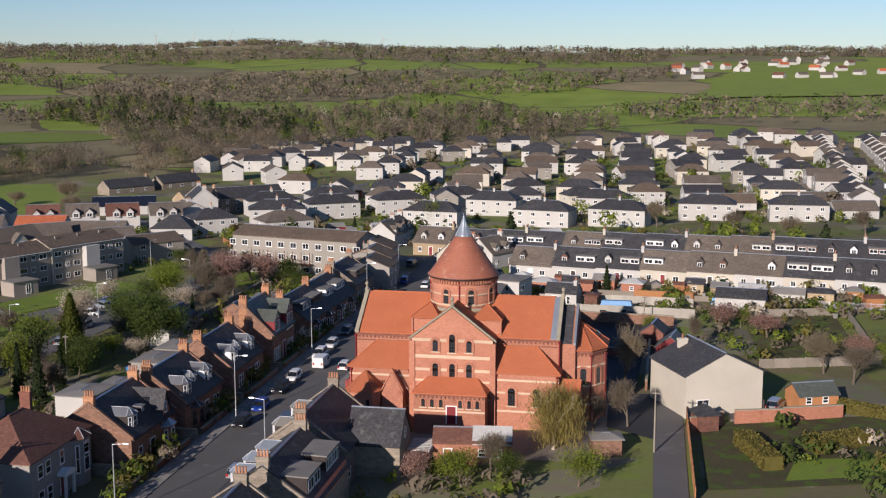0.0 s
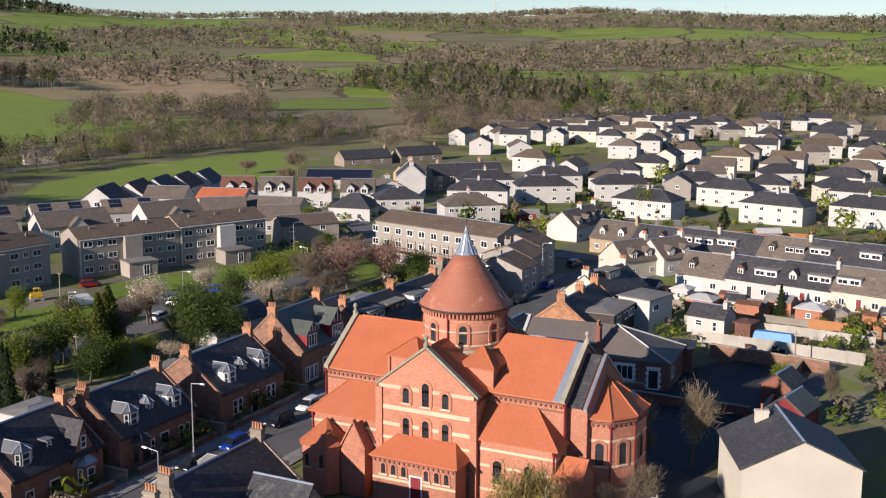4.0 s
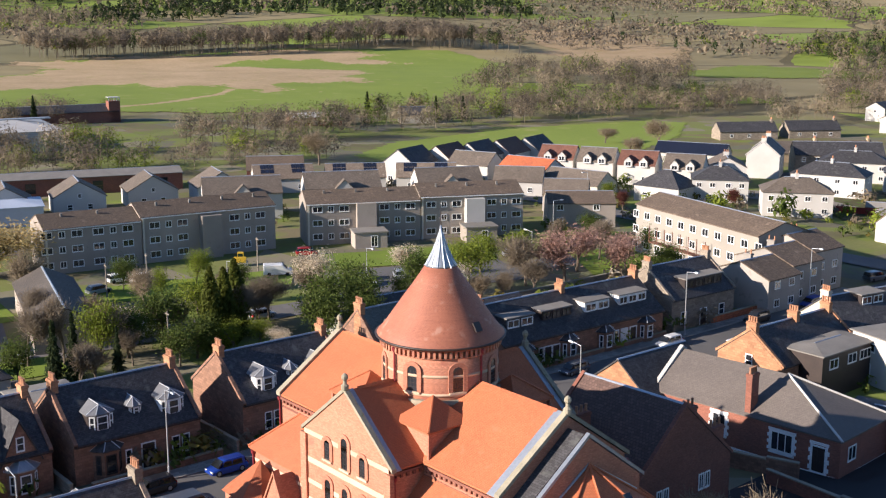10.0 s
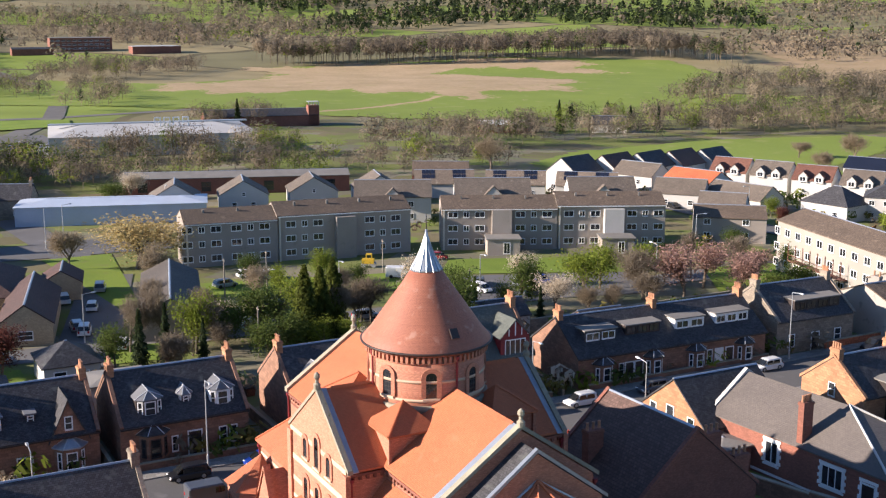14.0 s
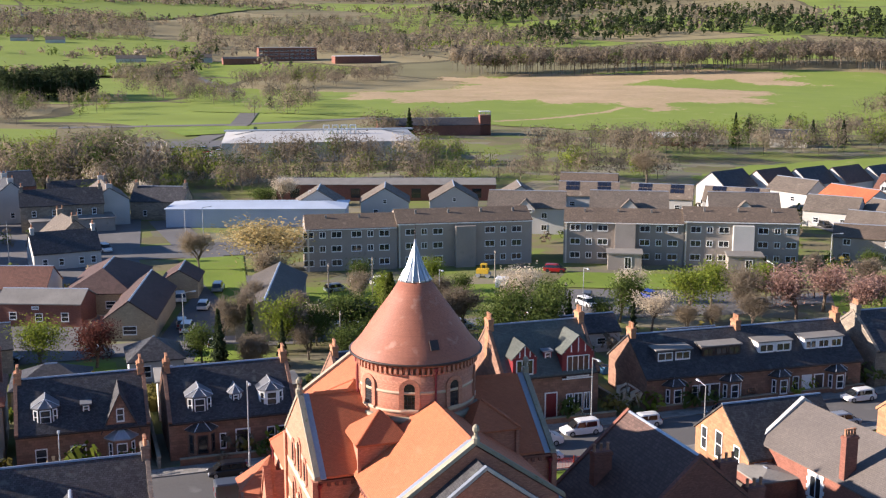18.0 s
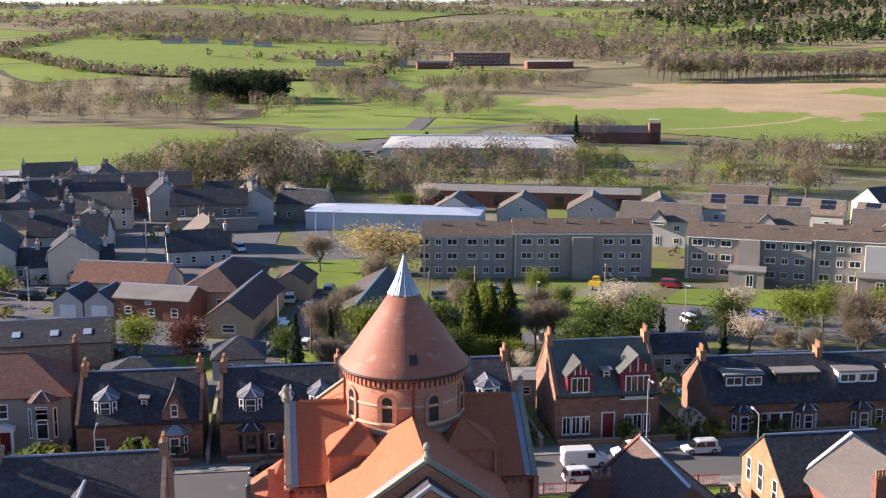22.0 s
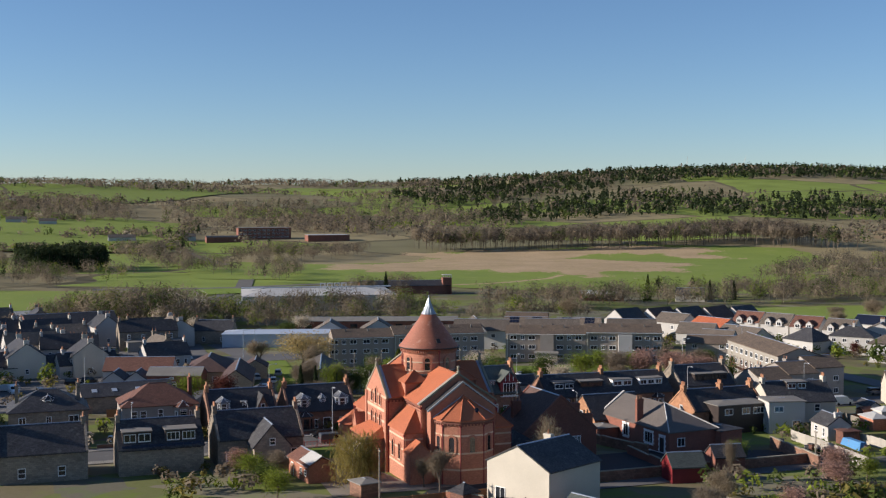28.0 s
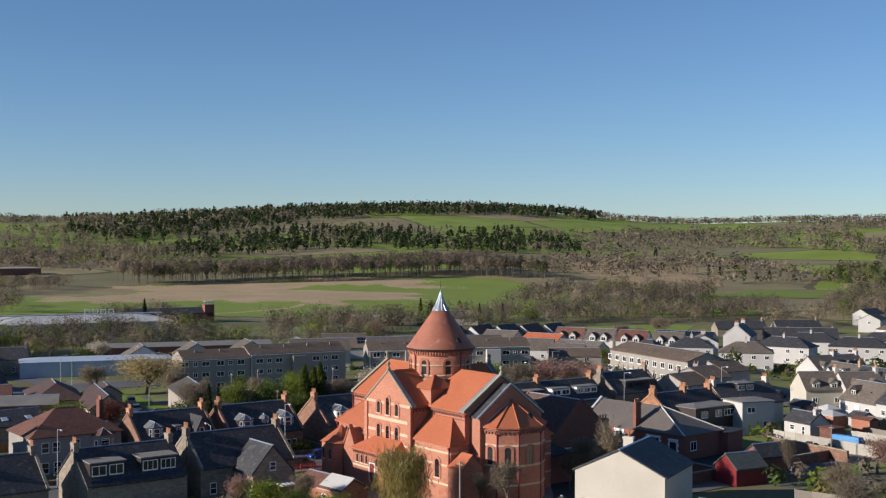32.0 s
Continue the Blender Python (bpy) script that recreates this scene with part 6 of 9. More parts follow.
house("estate_house", "white house with bright orange tiled roof", -149.5, 153.0, 14, 14, 9.5, 5.2, 7.6, white_wall, orange_tile, front=((-3.5, 1.5, 1.3, 1.2), (3.5, 1.5, 1.3, 1.2), (-3.5, 4.0, 1.3, 1.1), (3.5, 4.0, 1.3, 1.1)), east=((-2, 3.8, 1.2, 1.2), (2, 1.5, 1.2, 1.2)), group=GE)
house("estate_house", "white house with grey tiled roof", -165.5, 148.0, 20, 12, 9.0, 5.2, 8.0, white_wall, grey_tile, front=((-2, 1.5, 1.3, 1.2), (2, 3.6, 1.3, 1.2)), group=GE)
house("bungalow", "pale bungalow with grey tiled roof", -131.5, 152, 12, 16, 9, 3.4, 6.2, cream_wall, grey_tile, front=((-3, 1.5, 1.5, 1.2), (3, 1.5, 1.5, 1.2)), group=GE)
house("bungalow", "white bungalow with dark slate roof", -113, 163, 10, 12, 10, 3.6, 7.2, white_wall, slate, True, front=((-3, 1.6, 1.5, 1.2), (3, 1.6, 1.5, 1.2)), group=GE)
for i, (x, y) in enumerate(((-186, 101), (-175.5, 116), (-164, 130))):
    sb = house("solar_house", "low white house with solar panels on a pale brown roof", x, y, 64 - 6 * i, 15, 10, 3.6, 6.4, white_wall, tan_tile, front=((-4, 1.6, 1.4, 1.2), (4, 1.6, 1.4, 1.2)), group=GE)
    k = 2.8 / 5.0
    for px in (-5.2, 2.6):
        for a in range(3):
            for b in range(2):
                bm = bmesh.new()
                box(bm, -0.5, -0.8, 0, 0.5, 0.8, 0.05)
                yy = -0.95 - b * 1.62
                part("solar_panel", bm, solar_cell, sb, "", Matrix.Translation((px + a * 1.12, yy, 6.4 + yy * k + 0.24)) @ pose(0, 0, 0, math.degrees(math.atan(k))))
for i, (x, y) in enumerate(((-192.6, 33), (-191, 49), (-188.5, 65.7), (-183.5, 81))):
    house("estate_house", "white gable ended house with grey roof", x, y, -16, 11, 11.5, 3.8, 7.2, white_wall, grey_tile, east=((-2.2, 1.6, 1.2, 1.3), (2.2, 1.6, 1.2, 1.3), (0, 4.1, 0.9, 1.0)), group=GE)
for i, (x, y, L) in enumerate(((-158, 73, 17), (-150, 94, 17), (-139, 116, 15))):
    hb = house("estate_house", "white two storey house with a front gable", x, y, 64, L, 9.5, 5.8, 8.8, white_wall, grey_tile, front=((-5, 1.5, 1.3, 1.3), (-5, 4.2, 1.3, 1.3), (4, 1.5, 1.3, 1.3), (4, 4.2, 1.3, 1.3), (0, 1.4, 1.1, 2.0)), dormers=((0, "gable", -1, 4.0, 0.8, 5.0, white_wall, grey_tile, None),), group=GE, style="c")
for x, y, rt, L, w, rf, nm in ((-142, 142, 40, 12, white_wall, grey_tile, "white"), (-118, 134, 40, 10, white_wall, grey_tile, "white"), (-201, 108, 60, 15, brick_dark, brown_tile, "brick")):
    house("estate_house", "low %s house with tiled gable roof" % nm, x, y, rt, L, 8.5, 3.6, 6.6, w, rf, front=((-3, 1.6, 1.3, 1.2), (3, 1.6, 1.3, 1.2)), east=((0, 1.6, 1.2, 1.2),), group=GE)
house("steel_shed", "long pale steel depot with a flat grey roof", -189, 18.0, 73, 41, 13, 4.2, 5.0, steel_roof, steel_roof, True, run=6, category="depot")
house("depot", "long dark low works building", -219, 57, 72, 58, 10, 4.2, 5.2, brick_dark, grey_felt, front=tuple((-24 + 8 * i, 2.0, 2.6, 2.6) for i in range(7)), category="depot", wmat=rust_tile)
house("long_hall", "long grey hall with ridged brown roof", -92.6, 4.5, 165, 27, 8.4, 4.0, 6.0, flat_wall, slate_brown, category="hall")
house("brown_hall", "brick hall with dark brown hipped roof", -114, -19, 167, 20, 10.5, 3.4, 6.4, tan_wall, umber_tile, True, category="hall", west=((-2, 1.7, 1.6, 1.2), (2, 1.7, 1.6, 1.2)))
house("brown_hall", "tan brick hall with dark brown roof", -96.7, -15, 167, 21.5, 7.2, 3.2, 5.8, tan_wall, umber_tile, category="hall", west=((0, 1.6, 2.0, 1.3),), east=((0, 1.6, 2.0, 1.3),), back=((-8, 1.7, 1.0, 1.2), (-4.5, 1.7, 1.0, 1.2), (-1, 1.7, 1.0, 1.2), (2.5, 1.7, 1.0, 1.2), (6, 1.7, 1.0, 1.2)))
house("brown_hall", "small tan store with brown roof", -115.5, -7, 167, 8, 6, 3.0, 4.8, tan_wall, umber_tile, category="shed")
house("workshop", "long low building with red brown roof", -117.3, -35.8, 72, 17, 8, 3.4, 6.2, white_wall, rust_tile, category="workshop")
house("workshop", "brick building with pale grey roof", -102, -28.8, 69, 13, 6.6, 3.6, 5.1, brick_dark, grey_felt, front=((-4, 1.7, 1.2, 1.2), (-0.5, 3.0, 1.1, 0.5), (0, 1.5, 1.2, 1.3), (4, 1.6, 1.2, 1.4)), category="workshop")
for x, y in ((-105.5, -37.5), (-107, -42.6)):
    gb = house("garage", "white gabled garage with dark roof", x, y, -16, 7, 5.0, 2.6, 4.4, white_wall, slate, category="garage")
    door(gb, 3.5, 0, 0, 2.3, 2.0, white_paint, 90, "white garage door")
sh_ = house("slate_hall", "long dark slate roofed building with skylights", -79, -43, 94, 19.5, 12, 3.4, 5.4, greystone, slate, category="hall")
for x in (-7.0, -2.8, 2.2, 6.6):
    bm = bmesh.new()
    box(bm, -0.55, -0.7, 0, 0.55, 0.7, 0.1)
    part("skylight", bm, steel_roof, sh_, "pale glazed skylight", Matrix.Translation((x, -3.6, 5.4 - 3.6 * 2.0 / 6 + 0.2)) @ pose(0, 0, 0, math.degrees(math.atan(2.0 / 6))))
house("white_cottages", "white cottages with dormers and slate roof", -136, -48, 99, 15, 8, 3.4, 6.2, white_wall, slate, dormers=((-4, "gable", -1, 1.5, 1.1, 3.9, white_wall, slate, None), (0, "gable", -1, 1.5, 1.1, 3.9, white_wall, slate, None), (4, "gable", -1, 1.5, 1.1, 3.9, white_wall, slate, None)), front=((-5, 1.5, 1.1, 1.2), (2, 1.5, 1.1, 1.2)), chim=((-6, 0), (6, 0)))
house("white_cottages", "white cottage row with slate roof", -139, -62, 99, 14, 8, 3.0, 5.4, white_wall, slate, front=((-4, 1.5, 1.1, 1.2), (0, 1.5, 1.1, 1.2), (4, 1.5, 1.1, 1.2)), chim=((-6, 0),))
house("garage_hip", "white garage with hipped slate roof", -68.3, -15.3, 90, 6.8, 7.5, 2.7, 4.9, white_wall, slate, True, category="garage", front=((-1.5, 1.4, 1.6, 1.6), (1.5, 1.5, 1.0, 1.0)))
house("outhouse", "low slate roofed outhouse with ridge light", -60.5, -28, 88, 9, 7.5, 2.6, 4.6, greystone, slate, True, category="shed")

# outbuildings behind the street
GB = "outbuildings behind the street"
for x, y, L, D, he, hr, wl, rf, hip, lb in ((-51.5, -13.0, 6.5, 5.5, 4.6, 4.9, white_wall, grey_felt, True, "white flat roofed extension behind a house"), (-51.0, -3.5, 7.0, 5.0, 3.0, 3.4, white_wall, grey_felt, True, "pale flat roofed garage behind the street"), (-52.0, 12.5, 7.5, 5.5, 3.0, 3.3, grey_wall, grey_felt, True, "grey flat roofed garage behind the street"),
                                       (-52.5, 22.0, 7.0, 5.0, 2.8, 3.1, grey_wall, grey_felt, True, "low flat roofed outhouse by the gardens"), (-60.0, 33.5, 6.0, 4.5, 2.6, 4.2, white_wall, slate_green, False, "white store with mossy slate roof"), (-62.5, 43.5, 8.0, 5.5, 2.8, 4.6, white_wall, slate, False, "white gabled store behind the terrace"),
                                       (-53.5, 55.0, 7.0, 5.0, 2.6, 4.0, sandstone, slate, False, "small stone outhouse with slate roof"), (-52.0, 64.0, 8.0, 5.0, 2.8, 3.2, brick_dark, grey_felt, True, "brick garage with a felt roof"), (-56.0, -26.0, 6.0, 4.5, 2.6, 3.8, timber_grey, grey_felt, False, "weathered timber shed in a garden")):
    house("outbuilding", lb, x, y, 88, L, D, he, hr, wl, rf, hip, front=((-1.5, 1.5, 1.0, 1.0), (1.2, 1.5, 1.4, 1.0)), east=((0, 1.5, 1.0, 1.0),), category="shed", group=GB, run=2.0 if hip else None)

# ---- terraces and estate to the north ----
rng = random.Random(7)
GT = "dark slate terrace rows"


def terrace(x0, y0, x1, y1, n, D, he, hr, walls, z_up, dorm_front=True, seed=1):
    rg = random.Random(seed)
    ang = math.degrees(math.atan2(y1 - y0, x1 - x0))
    L = math.hypot(x1 - x0, y1 - y0) / n
    for i in range(n):
        cx, cy = x0 + (x1 - x0) * (i + 0.5) / n, y0 + (y1 - y0) * (i + 0.5) / n
        wall = rg.choice(walls)
        roof = rg.choice((slate, slate, grey_tile, slate, grey_tile))
        dm = []
        for side in (-1, 1):
            for px in (-L * 0.24, L * 0.24):
                k = rg.random()
                fr = rg.choice((white_wall, white_paint, dark_paint, rust_tile))
                if k < 0.46:
                    dm.append((px, "box", side, L * 0.42, 1.35, he + 1.0, fr, grey_felt, None))
                elif k < 0.85:
                    dm.append((px, "gable", side, 1.5, 1.2, he + 0.9, fr, roof, None))
        a = 0.35 * (rg.random() - 0.5)
        house("terrace_cottage", "%s terraced cottage with %s roof" % ("white rendered" if wall is white_wall else "cream rendered" if wall is cream_wall else "brick fronted", "slate" if roof is slate else "grey tiled"),
              cx, cy, ang, L, D, he + a, hr + a, wall, roof, chim=((L / 2 - 0.5, 0, 1.2),) if i % 2 == 0 else (), front=((-L * 0.3, 1.4, 1.1, 1.2), (L * 0.28, 1.4, 1.3, 1.2)), 
              doors=((0, 0.05, 0.95, 2.1, rg.choice((white_paint, red_paint, dark_paint))),), dormers=dm, z=zg(cx, cy) + z_up, group=GT, over=0.2, pots=3, style="c")


WL = (white_wall, white_wall, cream_wall, cream_wall, tan_wall)
terrace(-6, 112, 94, 88, 10, 9.5, 3.0, 6.6, WL, 0.0, seed=3)
terrace(-36, 146, 104, 113, 14, 9.5, 3.0, 6.6, WL, 0.0, seed=5)
for i, (x, y, rt, w) in enumerate(((-48, 158, 80, white_wall), (-48, 168, 80, white_wall), (-20, 118, 60, cream_wall), (-14, 124, 60, white_wall))):
    house("gabled_cottage", "white gabled cottage with grey tiled roof", x, y, rt, 9, 8.5, 3.6, 7.0, w, grey_tile, dormers=((-2, "gable", -1, 1.6, 1.2, 3.9, w, grey_tile, None), (2, "gable", -1, 1.6, 1.2, 3.9, w, grey_tile, None)), front=((-2.5, 1.4, 1.2, 1.2), (2.5, 1.4, 1.2, 1.2)), chim=((4, 0),), group=GT, style="c", z=zg(x, y))
# lean-to extensions and sheds behind the front terrace
for i in range(16):
    x = -10 + i * 6.3 + rng.uniform(-1, 1)
    y = 104 - 0.24 * (x + 6) - rng.uniform(4, 12)
    if 24 < x < 33:
        continue
    w, d = rng.uniform(3, 6), rng.uniform(2.5, 4)
    house("garden_shed", rng.choice(("small garden shed with felt roof", "white lean-to with felt roof", "orange timber garden shed")), x, y, -9, w, d, 2.2, 3.0, rng.choice((white_wall, timber, timber_grey, tan_wall, brick)), rng.choice((grey_felt, grey_felt, slate, white_sheet)), rng.random() < 0.4, z=zg(x, y), category="shed", group="back garden sheds", front=((0, 1.2, 0.9, 0.9),))
house("white_garage", "white rendered garage with slate roof", 43, 72, -9, 9.5, 5.0, 2.8, 4.2, white_wall, slate, z=zg(43, 72), front=((-2, 1.5, 1.0, 1.0), (2.5, 1.3, 1.2, 2.0)), category="garage")

GC = "white council houses"


def faces(x, y, rot, side):
    """Whether a wall with this heading looks towards the church and the open side of the valley."""
    a = math.radians(rot + side)
    d = Vector((90 - x, -60 - y)).normalized()
    return math.cos(a) * d.x + math.sin(a) * d.y > -0.2


def council(x, y, rot, roof=None, wall=None, L=15, D=8.5, hip=True, near=True):
    wl = wall or white_wall
    fr = tuple((q, zz, 1.3, 1.15) for q in ((-L * 0.38, -L * 0.14, L * 0.14, L * 0.38) if y < 280 else (-L * 0.3, L * 0.28)) for zz in ((1.5, 4.2) if y < 430 else (4.2,)))
    house("council_house", "white rendered two storey house with %s roof" % ("hipped slate" if hip else "gabled"), x, y, rot, L, D, 5.4, 8.2 if hip else 7.8, wl, roof or slate, hip, chim=((0, 0, 1.0),) if near else (), front=fr if faces(x, y, rot, -90) else (), back=fr if faces(x, y, rot, 90) else (), east=((0, 4.2, 1.2, 1.1),) if faces(x, y, rot, 0) else (), west=((0, 4.2, 1.2, 1.1),) if faces(x, y, rot, 180) else (), z=zg(x, y), group=GC, style="c", pots=3, glazed=not near)


for x, y, rt in ((-9, 212, -12), (14.5, 213, -12), (42, 230, -3), (70, 226, 0), (-44, 208, -8), (-30, 246, -8), (8, 250, -6), (-96, 206, 20), (-84, 228, 32), (-64, 244, 30), (-46, 262, 28), (-108, 236, 32), (-92, 256, 32)):
    council(x, y, rt, L=18, D=9.5)
house("white_villa", "tall white gabled house with slate roof", -130, 226, 120, 15, 9, 6.6, 10.4, white_wall, slate, chim=((-7, 0), (6, 0)), front=((-4, 1.6, 1.3, 1.3), (4, 1.6, 1.3, 1.3), (0, 4.6, 1.3, 1.3)), group=GC, skews=white_wall)
house("stone_row", "dark stone two storey row with slate roof", -121, 247.5, 45, 25, 9, 5.6, 8.8, greystone, slate, front=tuple((-10 + 4 * i, zz, 1.1, 1.3) for i in range(6) for zz in (1.5, 4.3)), group=GC)
house("solar_hall", "low hall with a roof of dark solar panels", -163, 235, 24, 22, 9, 3.4, 6.2, white_wall, solar_cell, category="hall")
for x, y, rt, L, rf, hp in ((-106, 174, 40, 13, slate, True), (-82, 170, 40, 15, grey_tile, True), (-124, 200, 132, 12, grey_tile, False), (-171, 367, 110, 13, brown_tile, False), (-184, 418, 125, 15, brown_tile, False), (-190, 458, 40, 26, brown_tile, False), (-146, 352, 120, 12, grey_tile, False)):
    council(x, y, rt, rf, white_wall, L, 9.5, hp, y < 300)
for x, y, L, rf, wl in ((-196, 306, 22, slate, greystone), (-183, 328, 20, slate, greystone), (-146, 262, 17, grey_tile, tan_wall), (-134, 276, 13, brown_tile, tan_wall)):
    house("low_terrace", "low dark terrace with slate roof", x, y, 58, L, 9, 3.0, 6.0, wl, rf, chim=((L / 2 - 1, 0, 1.0),), front=((-L * 0.3, 1.5, 1.3, 1.2), (0, 1.5, 1.3, 1.2), (L * 0.3, 1.5, 1.3, 1.2)), z=zg(x, y), group="low terraces", style="c", glazed=True)
for x, y, L, wl, rf in ((-70, 184, 5, red_paint, grey_felt), (-58, 188, 4, white_wall, white_sheet), (-50, 182, 7, tan_wall, white_sheet), (-40, 176, 5, timber, rust_tile), (-30, 180, 6, timber_grey, grey_felt), (-20, 172, 5, white_wall, grey_felt), (-4, 176, 6, timber, white_sheet), (-62, 176, 5, timber, grey_felt)):
    house("garden_shed", "small garden shed behind the white houses", x, y, 30, L, 3.2, 2.1, 2.9, wl, rf, z=zg(x, y), category="shed", group="back garden sheds", front=((0, 1.2, 0.9, 0.9),))
spots = []
for ring_y in range(13):
    for k in range(19):
        x = -190 + k * 23.5 + rng.uniform(-4, 4) - ring_y * 1.5
        y = 258 + ring_y * 28 + rng.uniform(-5, 5) + 0.10 * (x + 60)
        if (x < -150 + (y - 262) * -0.02 and y < 300) or (x < -128 - (y - 420) * 0.02 and y < 400):
            continue
        if 96 < x - 0.078 * (y - 230) < 118 or x > 240 or rng.random() < 0.08 or abs(x - (-140 + 0.239 * (y - 180))) < 9:
            continue
        spots.append((x, y))
for x, y in spots:
    council(x, y, rng.choice((6, 10, 28, -4, 96)) + rng.uniform(-4, 4), rng.choice((slate, slate, slate, grey_tile, brown_tile)), rng.choice((white_wall, white_wall, white_wall, cream_wall, flats_cream)), rng.uniform(11, 16), 8.5, rng.random() < 0.55, False)
# houses climbing on either side of the estate road
for k in range(15):
    for s in (-1, 1):
        y = 250 + k * 22
        x = 105 + 0.078 * (y - 230) + s * 13
        council(x, y, 92 if s > 0 else -88, rng.choice((grey_tile, slate, brown_tile)), white_wall, 10, 8.5, False, False)
for x, y, rt, L in ((48, 258, 8, 22), (78, 262, 10, 20), (70, 292, 8, 20), (88, 235, 10, 14), (126, 262, 8, 18)):
    house("bungalow", "white bungalow with brown tiled roof", x, y, rt, L, 9, 2.8, 5.4, white_wall, rng.choice((brown_tile, rust_tile, grey_tile)), front=tuple((-L / 2 + 2.5 + 3.6 * i, 1.5, 1.5, 1.2) for i in range(int(L / 4))), z=zg(x, y), group="white bungalows", style="c")

# ---- old town to the south west ----
GO = "old town houses"
old = []
for i in range(64):
    row, col = divmod(i, 8)
    x = -140 - row * 19 + rng.uniform(-5, 5)
    y = -48 - col * 13 - row * 2 + rng.uniform(-3, 3)
    if x < -262:
        continue
    old.append((x, y))
old += [(-150, -26), (-167, -25), (-196, -26), (-212, -38), (-205, -16), (-92, -88), (-104, -96), (-62, -74), (-60, -90), (-76, -100), (-112, -84), (-126, -80), (-230, -22)]
for x, y in old:
    two = rng.random() < 0.55
    he = rng.uniform(5.0, 6.4) if two else rng.uniform(3.0, 3.8)
    L, D = rng.uniform(11, 18), rng.uniform(8, 9.5)
    wl = rng.choice((white_wall, white_wall, white_wall, white_wall, cream_wall, greystone))
    rot = rng.choice((95, 100, 8, 12, 98)) + rng.uniform(-4, 4)
    fr = tuple((q, zz, 1.0, 1.4) for q in (-L * 0.34, -L * 0.1, L * 0.2, L * 0.38) for zz in ((1.5, 4.3) if two else (1.5,)))
    house("town_house", "%s with dark slate roof" % ("white rendered town house" if wl is white_wall else "old stone town house"), x, y, rot, L, D, he, he + rng.uniform(2.8, 3.6), wl, rng.choice((slate, slate, slate, grey_tile)), chim=((-L / 2 + 0.5, 0), (L / 2 - 0.5, 0)), front=fr, east=((0, 2, 1, 1.3),), group=GO, pots=2, glazed=True)
house("stone_cottage", "brown stone cottage with slate roof and end chimneys", -205, -3, 68, 13, 7.5, 4.4, 7.4, greystone, slate, chim=((-6, 0), (6, 0)), front=((-3, 1.6, 1, 1.4), (3, 1.6, 1, 1.4)), group=GO)
house("flat_garages", "low flat roofed garages", -192, -24, 95, 18, 8, 3.0, 3.4, grey_wall, grey_felt, True, run=3.8, category="garage")
house("warehouse", "long warehouse with white sheet roof", -262, -76, 110, 38, 20, 5.0, 7.0, greystone, white_sheet, category="warehouse")
house("red_works", "dark red brick works building with slate roof", -232, -48, 100, 30, 14, 6.0, 9.0, brick_dark, slate, front=tuple((-12 + 4 * i, 2.2, 1.4, 1.8) for i in range(7)), category="works")
# leisure centre, station house and far buildings
lc = house("leisure_centre", "wide pale sports hall with white sheet roof", -328, 62, 80, 66, 46, 6.4, 8.4, pale_clad, white_sheet, True, run=12, category="hall")
for i in range(12):
    bm = bmesh.new()
    box(bm, -33 + 6 * i - 0.12, -23.12, 0, -33 + 6 * i + 0.12, -23.003, 6.3)
    part("mullion", bm, galv, lc)
bm = bmesh.new()
box(bm, -33.2, -1.5, 8.35, 33.2, 1.5, 8.75)
part("roof_walk", bm, galv, lc)
for i in range(4):
    bm = bmesh.new()
    x = 1.0 + i * 3.1
    for w0, z0, w1, z1 in ((0, 9.0, 0.35, 12.4), (0.353, 12.05, 1.9, 12.4), (0.353, 10.5, 1.6, 10.85), (1.903, 9.0, 2.25, 12.4)):
        box(bm, x + w0, -8.0, z0 - 1.5, x + w1, -7.7, z1 - 1.5)
    part("roof_frame", bm, white_paint, lc, "white frame standing on the roof")
st = house("brick_works", "red brick works with a square brick tower", -386, 122, 80, 46, 14, 4.0, 6.4, brick_dark, slate, category="works")
bm = bmesh.new()
box(bm, 19, -7, -1, 23.5, -2.5, 8.0)
tb = part("tower", bm, brick_dark, st)
bm = bmesh.new()
for i in range(5):
    box(bm, 19 + i * 1.05, -7, 8.003, 19.25 + i * 1.05, -6.75, 9.3)
box(bm, 19, -7, 9.303, 23.5, -2.5, 9.5)
part("tower_top", bm, white_sheet, tb)
house("pavilion", "low brick pavilion with pale sheet roof", -331, 206, 72, 21, 9, 3.4, 4.8, brick_dark, white_sheet, category="pavilion")
house("stone_lodge", "small stone lodge with slate roof", -318, 248, 60, 14, 9, 3.5, 6.5, cream_wall, slate, category="house")
house("school_block", "distant red brick school block with flat roof", -1070, 188, 88, 56, 16, 12, 12.6, brick_dark, grey_felt, True, run=7, category="school", front=tuple((-26 + 5 * i, zz, 3.4, 1.6) for i in range(11) for zz in (2.5, 6, 9.5)), z=zg(-1070, 188))
house("school_block", "distant low red brick wing with white roof", -1020, 245, 88, 44, 18, 6, 6.8, brick_dark, white_sheet, True, run=8, category="school", z=zg(-1020, 245))
house("school_block", "distant low brick wing", -1040, 140, 88, 36, 14, 5, 6.5, brick_dark, slate, category="school", z=zg(-1040, 140))
for x, y, L in ((-1352, -130, 44), (-1350, -100, 30), (-1325, -60, 40), (-1296, -25, 34), (-1085, 42, 46), (-1075, 108, 28), (-1700, -150, 40), (-1720, -60, 30), (-2050, -420, 34)):
    house("farmhouse", "distant white farm steading with dark roofs", x, y, 88, L * 0.6, 10, 4.5, 7.5, white_wall, grey_tile, z=zg(x, y), category="farm", group="distant farms", glazed=True)
